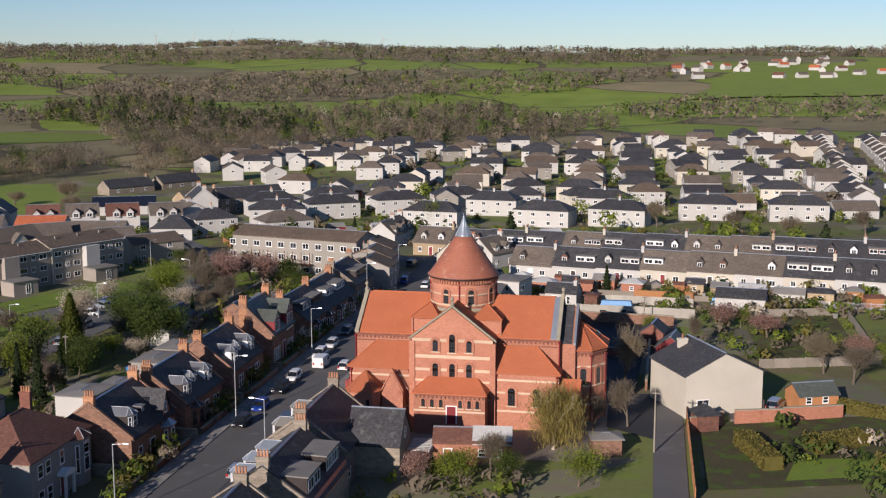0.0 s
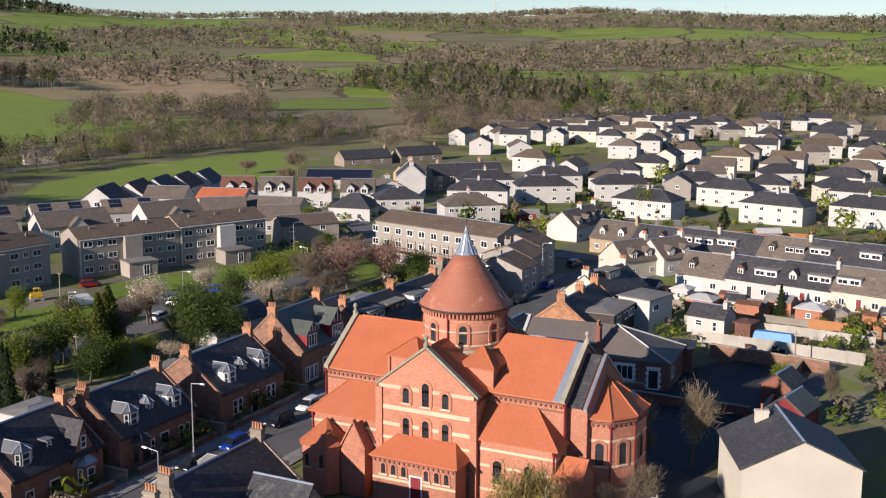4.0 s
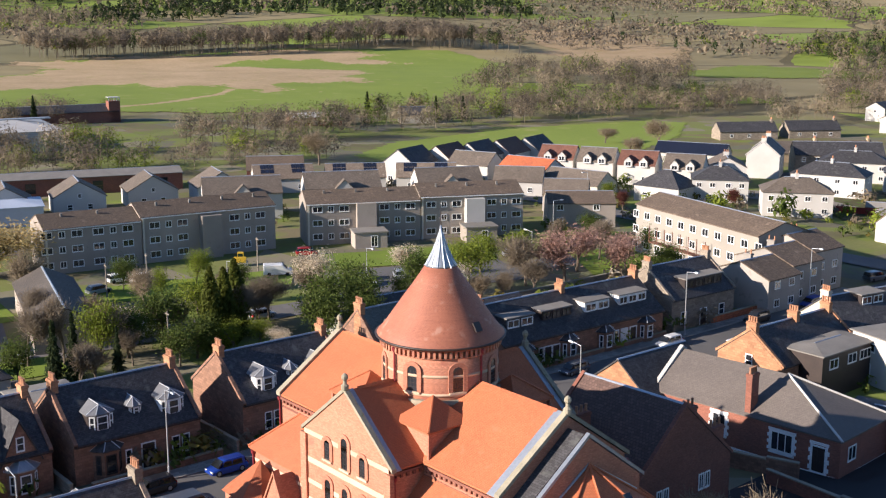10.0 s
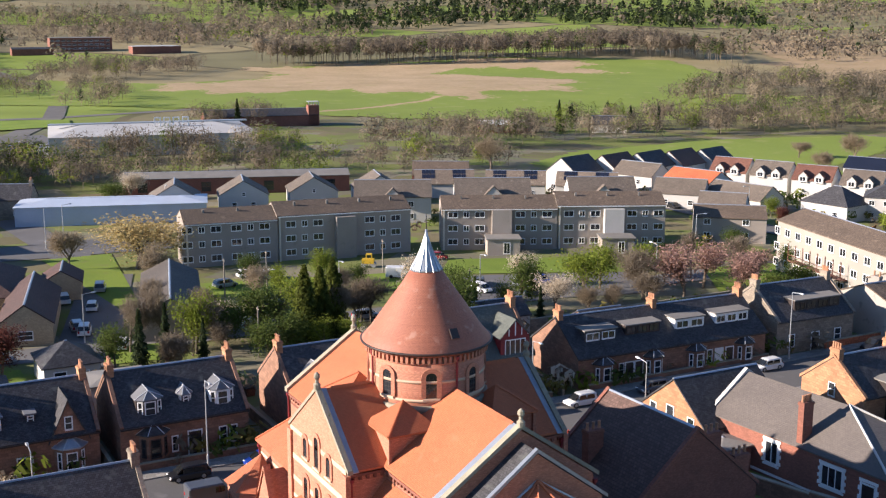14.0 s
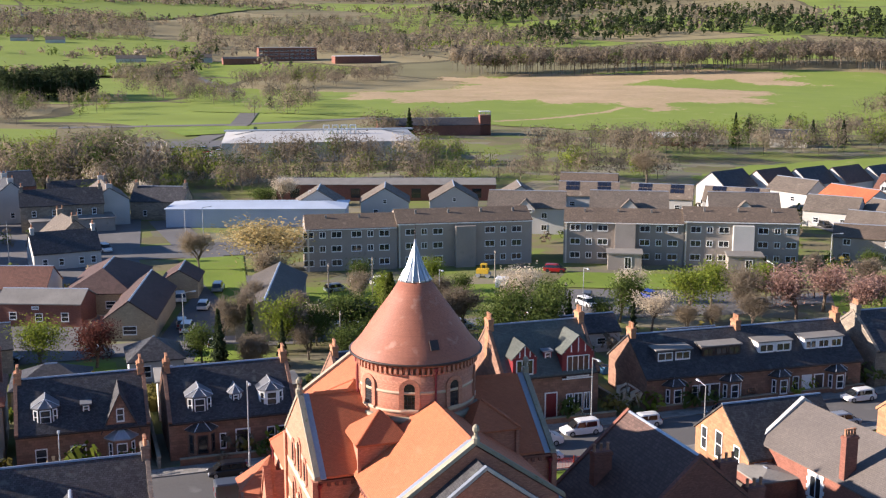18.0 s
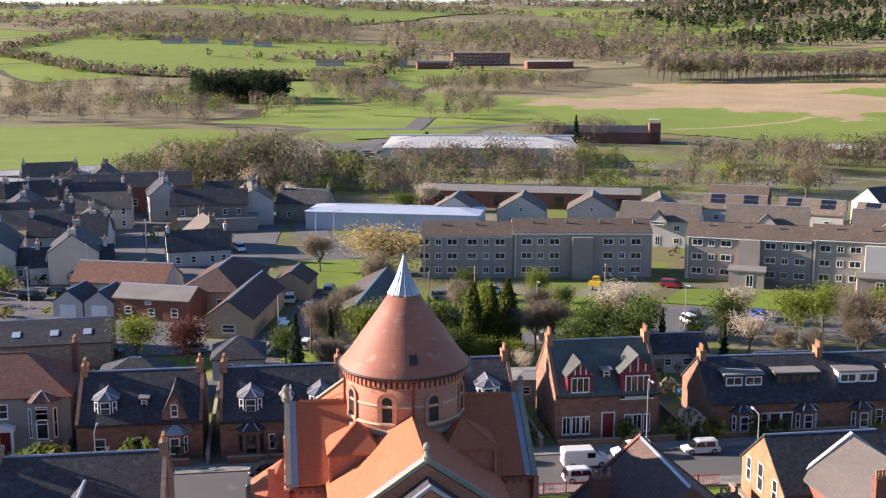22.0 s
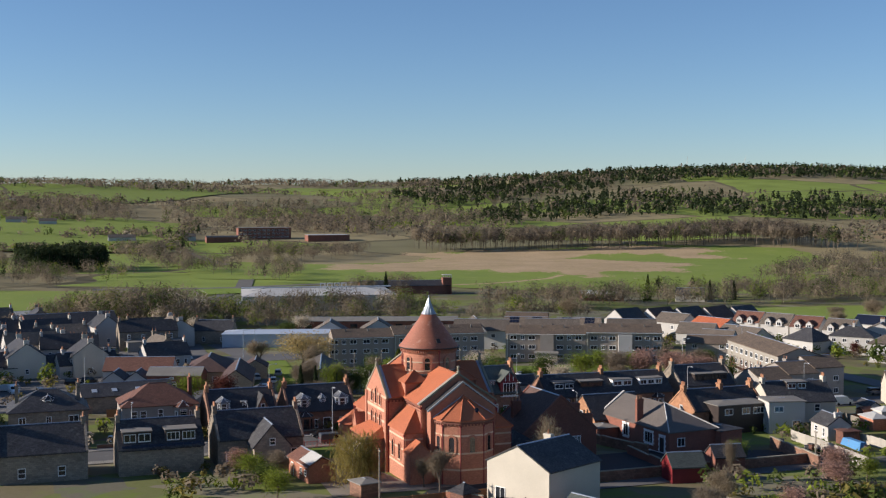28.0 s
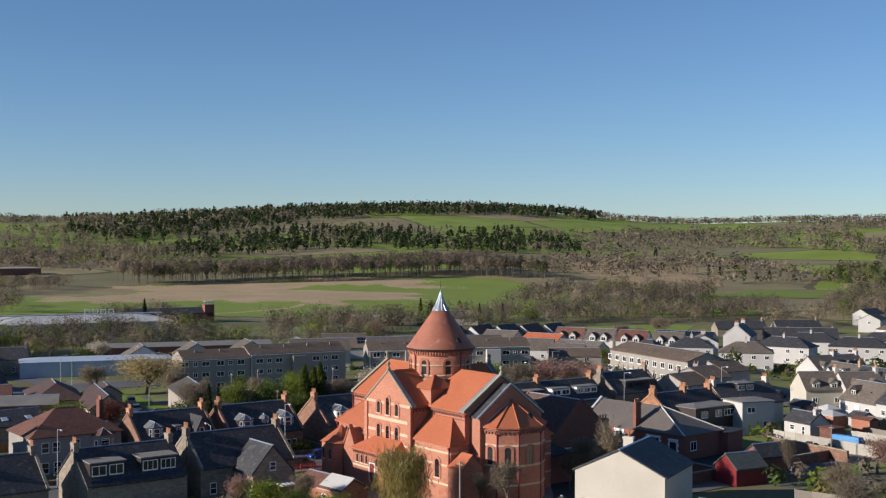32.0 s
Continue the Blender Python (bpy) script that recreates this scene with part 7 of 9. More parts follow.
for i in range(34):
    x, y = rng.uniform(40, 330), rng.uniform(1500, 1900)
    house("village_house", "distant pale village house", x, y, rng.uniform(0, 180), 16, 9, 5.5, 9, white_wall, rng.choice((rust_tile, grey_tile, orange_tile)), z=zg(x, y), group="distant village", glazed=True)


# ---- trees and woods ----
def quads_mesh(name, centres, normals, sizes, mats, index=None, stretch=1.0, along=None, width=1.0):
    """One mesh of many small leaves or twigs: a quad at each centre."""
    n = len(centres)
    nr = np.random.RandomState(n)
    nn = normals / np.maximum(np.linalg.norm(normals, axis=1, keepdims=True), 1e-6)
    a = along if along is not None else nr.normal(size=(n, 3))
    a = a - nn * (a * nn).sum(1, keepdims=True)
    a /= np.maximum(np.linalg.norm(a, axis=1, keepdims=True), 1e-6)
    b = np.cross(nn, a)
    s = sizes[:, None]
    b = b * (width[:, None] if isinstance(width, np.ndarray) else width)
    v = np.stack([centres - a * s * stretch - b * s * 0.35, centres + a * s * stretch - b * s * 0.55, centres + a * s * stretch * 0.8 + b * s * 0.6, centres - a * s * stretch * 0.7 + b * s * 0.45], 1).reshape(-1, 3)
    me = bpy.data.meshes.new(name)
    me.vertices.add(4 * n)
    me.vertices.foreach_set("co", v.astype(np.float32).ravel())
    me.loops.add(4 * n)
    me.loops.foreach_set("vertex_index", np.arange(4 * n, dtype=np.int32))
    me.polygons.add(n)
    me.polygons.foreach_set("loop_start", np.arange(0, 4 * n, 4, dtype=np.int32))
    me.polygons.foreach_set("loop_total", np.full(n, 4, np.int32))
    for m in mats:
        me.materials.append(m)
    if index is not None:
        me.polygons.foreach_set("material_index", index.astype(np.int32))
    me.update(calc_edges=True)
    me.validate()
    return me


TREE_KIND = {}


def tree_meshes(kind, seed):
    """Trunk and crown meshes of a tree about 10 m high."""
    key = (kind, seed)
    if key in TREE_KIND:
        return TREE_KIND[key]
    rg = random.Random(seed * 31 + len(kind))
    nr = np.random.RandomState(seed * 17 + len(kind))
    bm = bmesh.new()
    tips = []

    def grow(p, d, ln, r, lvl):
        q = p + d * ln
        rod(bm, p, q, r, r * 0.68, 6 if lvl == 0 else 4)
        if lvl >= 3:
            tips.append((q, d))
            return
        for i in range(3 if lvl else 5):
            ax = Vector((rg.gauss(0, 1), rg.gauss(0, 1), rg.gauss(0, 0.5))).normalized()
            sp = 0.62 if lvl else 0.5
            nd = (d + ax * sp + Vector((0, 0, 0.18))).normalized()
            base = p + d * ln * rg.uniform(0.55, 1.0)
            grow(base, nd, ln * rg.uniform(0.62, 0.8), r * 0.58, lvl + 1)
        if lvl:
            tips.append((q, d))
    if kind in ("cypress", "spruce"):
        rod(bm, (0, 0, 0), (0, 0, 9.2), 0.22, 0.04, 6)
    else:
        grow(Vector((0, 0, 0)), Vector((rg.gauss(0, 0.05), rg.gauss(0, 0.05), 1)).normalized(), 3.0, 0.2, 0)
    trunk = mesh_of("trunk", bm, birch_bark if kind == "willow" else bark)
    T = np.array([t for t, _ in tips]) if tips else np.zeros((1, 3))
    if kind in ("cypress", "spruce"):
        n = 3400
        z = nr.uniform(0.3, 10, n) ** 1.0
        f = 1 - z / 10
        rad = (1.9 if kind == "cypress" else 2.3) * (f ** 0.7 if kind == "cypress" else f * (0.75 + 0.25 * np.sin(z * 5))) * (0.75 + 0.25 * np.sin(nr.uniform(0, 6.28, n))) * nr.uniform(0.75, 1.08, n)
        a = nr.uniform(0, 6.283, n)
        rad *= 1 + 0.12 * np.sin(a * 3 + z * 0.8)
        c = np.stack([rad * np.cos(a), rad * np.sin(a), z], 1)
        nm = np.stack([np.cos(a), np.sin(a), nr.normal(0, 0.6, n)], 1) + nr.normal(0, 0.5, (n, 3))
        al = np.stack([np.cos(a) * 0.3, np.sin(a) * 0.3, np.ones(n) * (1 if kind == "cypress" else -0.2)], 1)
        crown = quads_mesh("crown", c, nm, nr.uniform(0.10, 0.2, n), [leaf_yew if kind == "cypress" else leaf_dark], None, 1.6, al)
    else:
        spec = {"bare": (3000, 0.85, twig, 0.035, 14.0), "tan": (3400, 0.8, twig_tan, 0.035, 14.0), "willow": (9500, 0.9, leaf_willow, 0.036, 7.0), "fresh": (3500, 1.15, leaf_fresh, 0.095, 1.7), "green": (3600, 1.25, leaf_green, 0.105, 1.7), "cream": (5200, 1.1, blossom_cream, 0.075, 1.9),
                "pink": (4200, 1.0, blossom_pink, 0.085, 1.7), "white": (3600, 0.95, blossom_white, 0.08, 1.6), "copper": (4600, 1.0, leaf_copper, 0.09, 1.6)}[kind]
        n, sp, mt, sz, stretch = spec
        pick = nr.randint(0, len(T), n)
        c = T[pick] + nr.normal(0, sp * 0.75, (n, 3))
        mid = T.mean(0)
        al = None
        if kind in ("bare", "tan"):
            c = T[pick] + nr.normal(0, 0.55, (n, 3)) * np.array([1, 1, 0.9])
            al = (c - mid) + nr.normal(0, 1.3, (n, 3)) + np.array([0, 0, 1.6])
        if kind == "willow":
            drop = nr.uniform(0, 1, n) ** 1.3 * 4.2
            c = T[pick] + nr.normal(0, 0.5, (n, 3))
            c[:, 2] -= drop
            c[:, :2] += (c[:, :2] - mid[:2]) * (drop[:, None] * 0.05)
            c[:, 2] = np.maximum(c[:, 2], 1.0)
            al = np.stack([nr.normal(0, 0.25, n), nr.normal(0, 0.25, n), -np.ones(n)], 1)
        if kind in ("green", "fresh", "copper", "cream"):
            low = nr.uniform(0, 1, n) < 0.3
            c[low, 2] -= nr.uniform(0.3, 2.6, low.sum())
        c[:, 2] = np.maximum(c[:, 2], 0.8)
        nm = nr.normal(0, 1, (n, 3)) + np.array([0, 0, 0.5])
        crown = quads_mesh("crown", c, nm, sz * nr.uniform(0.7, 1.4, n), [mt], None, stretch, al)
    top = max(float(np.max([v.co.z for v in trunk.vertices])), 1)
    TREE_KIND[key] = (trunk, crown, top)
    return TREE_KIND[key]


TREE_WORD = {"bare": "bare brown tree with fine twigs", "tan": "bare tree with pale tan twigs", "willow": "yellow weeping willow coming into leaf", "fresh": "tree in fresh yellow green leaf", "green": "dark green leafy garden tree",
             "pink": "cherry tree in pink blossom", "white": "cherry tree in cream blossom", "cream": "broad tree covered in pale yellow blossom", "copper": "plum tree with copper leaves", "cypress": "tall yellow green garden cypress", "spruce": "dark pointed spruce tree"}


def tree(kind, x, y, h, seed=1, wide=1.0):
    trunk, crown, top = tree_meshes(kind, seed % 3)
    s = h / 10.0
    ob = thing("tree", TREE_WORD[kind], "tree", pose(x, y, zg(x, y) - 0.1, 0, 0, seed * 77 % 360), "garden and street trees")
    ob.scale = (s * wide, s * wide, s)
    part("trunk", trunk, None, ob)
    part("crown", crown, None, ob)
    return ob


for i, (k, x, y, h, w) in enumerate((
        ("willow", 14.4, -17.0, 12.5, 1.1), ("tan", 22.4, 12.3, 12.0, 0.8), ("bare", 23.4, -6.5, 8.5, 0.9), ("tan", 14.8, 14.4, 9.0, 0.95), ("tan", 52.5, 24.0, 8, 1.2), ("bare", 56.0, 18.0, 7.5, 1.3), ("fresh", 62.0, 24.0, 6.5, 1.2), ("pink", 58.0, 30.0, 6.5, 1.3), ("fresh", 66.0, 14.0, 6.0, 1.3), ("bare", 8.0, -28.5, 7.0, 1.1), ("fresh", 5.0, -31.5, 6.0, 1.3), ("pink", 0.5, -33.0, 6.0, 1.1), ("bare", 19.0, -7.5, 6.0, 0.9), ("bare", 17.6, 9.5, 7, 0.8),
        ("fresh", 18.5, -30, 6.0, 1.3), ("green", 10.0, -30, 5.0, 1.2), ("green", 1.0, -29, 4.0, 1.3), ("fresh", 26, 44, 6, 0.8), ("pink", 38, 52, 6.5, 1.7), ("pink", 46, 48, 6, 1.6), ("fresh", 42, 56, 5, 1.2), ("bare", 33, 38, 8, 0.6),
        ("cypress", -69.0, 16.8, 9.2, 1.25), ("cypress", -70.3, 19.6, 8.6, 1.3), ("cypress", -72, 22.2, 9.0, 1.35), ("fresh", -65, 18, 5.0, 1.0), ("fresh", -64, 21.5, 4.6, 0.9), ("green", -74, 12, 8, 1.2), ("green", -72, 6, 7, 1.1), ("fresh", -71, 1.5, 9, 0.8),
        ("green", -66, 13, 6, 1.2), ("green", -62, 30, 8, 1.0), ("green", -66, 34, 9, 1.0), ("white", -80, 41, 9.0, 1.0), ("bare", -76, 30, 8, 1.2), ("white", -60, 22, 4, 1.1), ("green", -58, 34, 7, 1.0), ("bare", -80, 40, 7, 1.2),
        ("bare", -76.5, -5.5, 8.5, 0.9), ("bare", -74.5, -1.5, 9.5, 0.75), ("spruce", -62.5, 0.5, 6, 0.8), ("spruce", -67.5, -3, 7, 0.9), ("green", -70, -9, 6, 1.0), ("fresh", -74.5, -29.5, 9, 1.15), ("copper", -73, -22.5, 9, 1.2),
        ("cream", -131, 9, 12, 2.2), ("fresh", -104, 33, 8, 0.9), ("green", -108, 22, 7, 0.9), ("pink", -64, 79, 9, 1.5), ("pink", -70, 88, 8.5, 1.4), ("bare", -68, 74, 9, 1.2), ("pink", -60, 86, 8, 1.3), ("fresh", -73, 66, 8.5, 1.2), ("fresh", -77, 72, 8, 1.1),
        ("green", -55, 90, 6.5, 1.4), ("green", -58, 96, 6, 1.2), ("green", -50, 84, 5.5, 1.3), ("bare", -78, 92, 8, 0.8), ("bare", -82, 106, 7.5, 0.8), ("fresh", -56, -28, 4.5, 0.9), ("bare", -68, -58, 6, 1.0), ("pink", -62, -52, 5, 1.0),
        ("fresh", -45, 207, 11, 1.5), ("fresh", 16, 226, 11, 1.3), ("tan", 26, 206, 10, 1.2), ("tan", 62, 162, 9, 1.4), ("fresh", -28, 172, 6, 1.0), ("spruce", 0, 108, 5, 1.4), ("spruce", 16, 92, 5.5, 1.3), ("spruce", -62, 176, 6, 1.3), ("green", -6, 160, 5, 1.6), ("green", 20, 165, 4, 1.6),
        ("fresh", -20, 178, 5, 1.3), ("bare", 48, 190, 9, 1.0), ("fresh", 66, 225, 9, 1.2), ("bare", 84, 185, 9, 1.3), ("fresh", -118, 182, 6, 1.0), ("copper", -96, 166, 6, 1.0), ("tan", -218, 255, 7.5, 1.9), ("tan", -222, 136, 12, 1.4), ("tan", -196, 258, 12, 1.3),
        ("spruce", -372, 108, 12, 1.1), ("spruce", -326, 229, 13, 1.1), ("spruce", -322, 262, 10, 1.2), ("spruce", -316, 272, 10, 1.2), ("green", -222, -18, 9, 1.3), ("white", -222, -8, 9, 1.2), ("green", -210, 22, 7, 1.5), ("white", -216, 28, 10, 1.1), ("green", -238, -96, 12, 1.2), ("spruce", -232, -104, 13, 1.3))):
    tree(k, x, y, h * (1.22 if -85 < x < -55 and -15 < y < 100 else 1), i, w)
for i, (k, x, y, h, w) in enumerate((("fresh", -80, 84, 8, 1.2), ("bare", -74, 98, 9, 1.1), ("white", -84, 62, 8, 1.0), ("pink", -66, 96, 8, 1.4), ("green", -70, 108, 7, 1.2), ("bare", -88, 30, 8, 1.0), ("tan", -92, 18, 8, 1.1), ("green", -95, 36, 6, 1.0), ("fresh", -98, 24, 7, 0.9), ("bare", -90, 2, 9, 1.0), ("bare", -84, 6, 8, 1.0), ("tan", -110, 8, 10, 1.2),
        ("tan", -136, -2, 9, 1.2), ("green", -90, 112, 6, 1.2), ("bare", -62, 70, 8, 1.1), ("copper", -108, 142, 6, 1.0), ("fresh", -120, 150, 6, 1.0), ("green", -150, 210, 7, 1.2), ("tan", -180, 226, 9, 1.3))):
    tree(k, x, y, h, 200 + i, w)
# the dense gardens between the street and the flats
gn = random.Random(21)
for i in range(26):
    y = -12 + 80 * (i + gn.uniform(0, 0.8)) / 26
    x = gn.choice((-59, -63, -67, -72, -76)) + gn.uniform(-1.5, 1.5)
    if -18 < y < -8 or (x < -74 and y > 34) or (10 < y < 27 and x > -71):
        continue
    tree(gn.choice(("bare", "bare", "green", "green", "tan", "fresh", "white", "spruce")), x, y, gn.uniform(6, 10.5), 100 + i, gn.uniform(0.8, 1.2))


def wood(name, label, pts, hs, mats, weights, quads=46, size=0.10, squat=0.36, seed=3, stretch=1.5, width=1.0, trunks=False, lift=0.0):
    """A far wood: one object of many separate crowns of twigs and leaves, too many to count."""
    nr = np.random.RandomState(seed)
    pts, hs = np.asarray(pts, float), np.asarray(hs, float)
    n = len(pts)
    mi = nr.choice(len(mats), n, p=np.array(weights) / np.sum(weights))
    k = quads
    u = nr.normal(size=(n, k, 3))
    u /= np.linalg.norm(u, axis=2, keepdims=True)
    rad = nr.uniform(0.35, 1, (n, k, 1)) ** 0.5
    bump = 1 + 0.35 * np.sin(u[..., :1] * 4 + hs[:, None, None]) * np.cos(u[..., 1:2] * 5)
    dark = np.array([m is leaf_dark for m in mats])[mi]
    rx = hs * np.where(dark, 0.22, squat) * nr.uniform(0.8, 1.25, n)
    c = u * rad * bump * np.stack([rx, rx, hs * (0.42 - lift)], 1)[:, None, :]
    zrel = (c[..., 2] / (hs[:, None] * 0.42) + 1) / 2
    taper = np.where(dark[:, None], 1.5 * (1.02 - np.clip(zrel, 0, 1)), 1)
    c[..., :2] *= taper[..., None]
    c[..., 2] += hs[:, None] * (0.56 + lift * 0.8)
    base = np.stack([pts[:, 0], pts[:, 1], height(pts[:, 0], pts[:, 1])], 1)
    cc = (c + base[:, None, :]).reshape(-1, 3)
    sz = (hs[:, None] * size * nr.uniform(0.6, 1.5, (n, k))).ravel()
    nm = (u + nr.normal(0, 0.3, u.shape) + np.array([0, 0, 0.45])).reshape(-1, 3)
    al = (0.9 * u + nr.normal(0, 0.45, u.shape) + np.array([0, 0, 0.7])).reshape(-1, 3)
    wd = np.full(n * k, width)
    idx = np.repeat(mi, k)
    if trunks:
        th = hs * (0.36 + lift * 0.5)
        cc = np.concatenate([cc, base + np.stack([np.zeros(n), np.zeros(n), th], 1)])
        nm = np.concatenate([nm, np.stack([nr.normal(size=n) + 0.8, nr.normal(size=n) - 0.8, np.zeros(n)], 1)])
        sz = np.concatenate([sz, th / stretch])
        al = np.concatenate([al, np.tile(np.array([0, 0, 1.0]), (n, 1))])
        wd = np.concatenate([wd, np.full(n, 0.05 * stretch)])
        idx = np.concatenate([idx, np.full(n, len(mats))])
        mats = list(mats) + [bark]
    me = quads_mesh(name, cc, nm, sz, mats, idx, stretch, al, wd)
    return tagged(new(name, me), label, "wood", kind="stuff")


def inside(poly, n, seed, jitter_edge=0.0):
    nr = np.random.RandomState(seed)
    P = np.array(poly, float)
    out = []
    lo, hi = P.min(0), P.max(0)
    while len(out) < n:
        q = nr.uniform(lo, hi)
        c = False
        j = len(P) - 1
        for i in range(len(P)):
            if (P[i, 1] > q[1]) != (P[j, 1] > q[1]) and q[0] < (P[j, 0] - P[i, 0]) * (q[1] - P[i, 1]) / (P[j, 1] - P[i, 1]) + P[i, 0]:
                c = not c
            j = i
        if c:
            out.append(q)
    return np.array(out)


WM = [twig, twig_tan, leaf_green, leaf_fresh, leaf_dark, blossom_white, twig_dark]
BELT = [
    ([(-250, -70), (-236, -10), (-232, 60), (-222, 120), (-214, 140), (-236, 150), (-262, 110), (-272, 40), (-300, -20), (-300, -60)], 330, 7, 11, (5, 3, 2.2, 1.4, 0.2, 0.25)),
    ([(-262, 120), (-276, 190), (-285, 260), (-266, 330), (-240, 400), (-300, 460), (-345, 350), (-340, 220), (-300, 130)], 460, 8, 13, (6, 4, 1.5, 0.6, 0.3, 0.15)),
    ([(-206, 318), (-214, 372), (-238, 430), (-330, 560), (-240, 640), (-160, 570), (-212, 450)], 340, 9, 14, (6, 4, 1.2, 0.6, 0.3, 0.1)),
    ([(-330, 560), (-240, 640), (-150, 560), (-60, 640), (0, 760), (-160, 1050), (-480, 860)], 700, 10, 15, (5, 3, 1.2, 0.7, 1.6, 0.1)),
    ([(-356, 94), (-400, 150), (-430, 130), (-384, 88)], 40, 7, 11, (5, 3, 2, 1.2, 0.2, 0.2)),
    ([(-560, -260), (-500, -100), (-470, -95), (-470, -20), (-600, 10), (-640, -70), (-760, -60), (-760, -200)], 300, 9, 14, (6, 3, 2.0, 0.8, 1.0, 0.1)),
    ([(-704, -64), (-652, -60), (-648, -4), (-704, -2)], 150, 17, 19.5, (0, 0, 0, 0, 1, 0)),
    ([(-480, 92), (-475, 56), (-560, 84), (-640, 92), (-640, 120), (-560, 112)], 50, 8, 13, (6, 3, 1.4, 0.8, 0.2, 0.3)),
    ([(-620, 20), (-560, 66), (-690, 74), (-900, 66), (-900, 20), (-760, 10)], 150, 9, 15, (7, 3, 0.8, 0.6, 0.3, 0.1)),
    ([(-760, 92), (-700, 92), (-720, 150), (-860, 250), (-900, 200)], 130, 10, 15, (7, 3, 0.8, 0.6, 0.3, 0.1)),
    ([(-905, 300), (-858, 300), (-770, 520), (-800, 600), (-660, 640), (-880, 700)], 620, 19, 24, (7, 2, 0.5, 0.2, 0.3, 0)),
    ([(-520, 500), (-420, 360), (-360, 340), (-330, 420), (-400, 540), (-470, 560)], 250, 12, 18, (7, 3, 0.8, 0.4, 0.3, 0)),
    ([(-500, 790), (-330, 700), (-290, 640), (-230, 720), (-480, 1020), (-560, 900)], 420, 11, 17, (2, 1.5, 0.8, 1.0, 4, 0)),
    ([(-1410, -260), (-1400, -100), (-1345, 10), (-1320, 84), (-1650, 90), (-1700, -150)], 420, 12, 17, (7, 3, 0.8, 0.5, 0.6, 0)),
    ([(-1290, 110), (-1130, 170), (-1100, 330), (-1250, 560), (-1700, 500), (-1640, 150)], 700, 12, 17, (7, 3, 0.8, 0.4, 0.5, 0)),
    ([(-306, -48), (-252, -34), (-256, 22), (-300, 2)], 110, 11, 16, (3, 2, 2.5, 3, 0, 0.3)),
    ([(-300, 30), (-284, 30), (-280, 100), (-296, 104)], 66, 8, 12, (4, 4, 1, 1, 0, 0.4)),
]
for i, (poly, n, h0, h1, wt) in enumerate(BELT):
    nr = np.random.RandomState(40 + i)
    near = i in (0, 1, 2, 4, 5, 7, 8, 9, 11, 15, 16)
    plant = h0 == 19
    n = int(n * (0.45 if i == 11 else 0.62)) if near else n
    wt = wt + (wt[0] * 0.8,)
    wood("woodland", "bare brown spring woodland with some green trees", inside(poly, n, i), nr.uniform(h0, h1, n), WM, wt, 230 if near else 110 if plant else 80 if poly[0][0] > -1000 else 44, 0.028 if near else 0.026 if plant else 0.042, 0.26 if plant else 0.46 if near else 0.38, i, 1.9, 0.5 if near else 0.7, True, 0.14 if plant else 0.05 if near else 0.0)
# hedgerows, copses and forest on the hills
nr = np.random.RandomState(99)
rr = 860 + 2500 * nr.uniform(0, 1, 60000) ** 0.75
hd = nr.uniform(-28, 128, 60000)
cand = np.stack([-60 - rr * np.sin(np.radians(hd)), rr * np.cos(np.radians(hd))], 1)
band = np.sin(rr / 105 + 1.9 * np.sin(hd * 0.11) + 0.9 * np.sin(hd * 0.27 + 1)) + 0.6 * np.sin(hd * 0.21 + rr / 260) + 0.12 * nr.normal(size=len(rr))
need = np.where(hd > 72, 0.32, np.where(hd < 8, 0.1, -0.25))
open_field = ((cand[:, 0] > -1580) & (cand[:, 0] < -830) & (cand[:, 1] > -330) & (cand[:, 1] < 150)) | ((cand[:, 0] > 40) & (cand[:, 0] < 900) & (cand[:, 1] > 1100) & (cand[:, 1] < 2200))
keep = (band > need) & ~open_field & ~((cand[:, 0] > -1000) & (cand[:, 1] < 700) & (cand[:, 1] > 230))
cand, rr, hd = cand[keep], rr[keep], hd[keep]
fir = (np.abs(hd - 58 - 3 * np.sin(rr / 130)) < 11) & (rr > 1250)
hs = nr.uniform(9, 14, len(cand)) * (1 + 0.35 * np.clip((rr - 1500) / 1500, 0, 1))
wood("hill_wood", "brown leafless hillside woods and copses", cand[~fir][:11500], hs[~fir][:11500], WM, (6, 3, 1.0, 0.4, 0.7, 0, 3), 22, 0.10, 0.75, 5, 1.1, 1.0)
wood("hill_forest", "dark conifer plantation on the hill", cand[fir][:3600], hs[fir][:3600] * 1.35, [leaf_dark, twig, leaf_green], (6, 1.2, 0.6), 24, 0.10, 0.8, 6, 1.2)
# hedgerow along the hillside pasture and trees round its farms
hr = np.random.RandomState(77)
line = [(-1560, -50), (-1540, -230), (-1250, -320), (-1000, -170), (-836, 55), (-1290, 140)]
edge = np.concatenate([np.stack([np.linspace(a[0], b[0], 110), np.linspace(a[1], b[1], 110)], 1) for a, b in zip(line, line[1:])]) + hr.normal(0, 7, (550, 2))
farm_wood = np.concatenate([np.stack([hr.normal(cx, 22, 34), hr.normal(cy, 26, 34)], 1) for cx, cy in ((-1415, -150), (-1410, -70), (-1360, 0), (-1165, 10), (-1150, 80))])
edge = np.concatenate([edge, farm_wood])
wood("hedgerow", "brown hedgerows and farm trees on the hillside", edge, hr.uniform(5, 11, len(edge)), WM, (5, 3, 2.0, 0.8, 0.7, 0.2, 2), 24, 0.10, 0.7, 21, 1.6, 1.0)
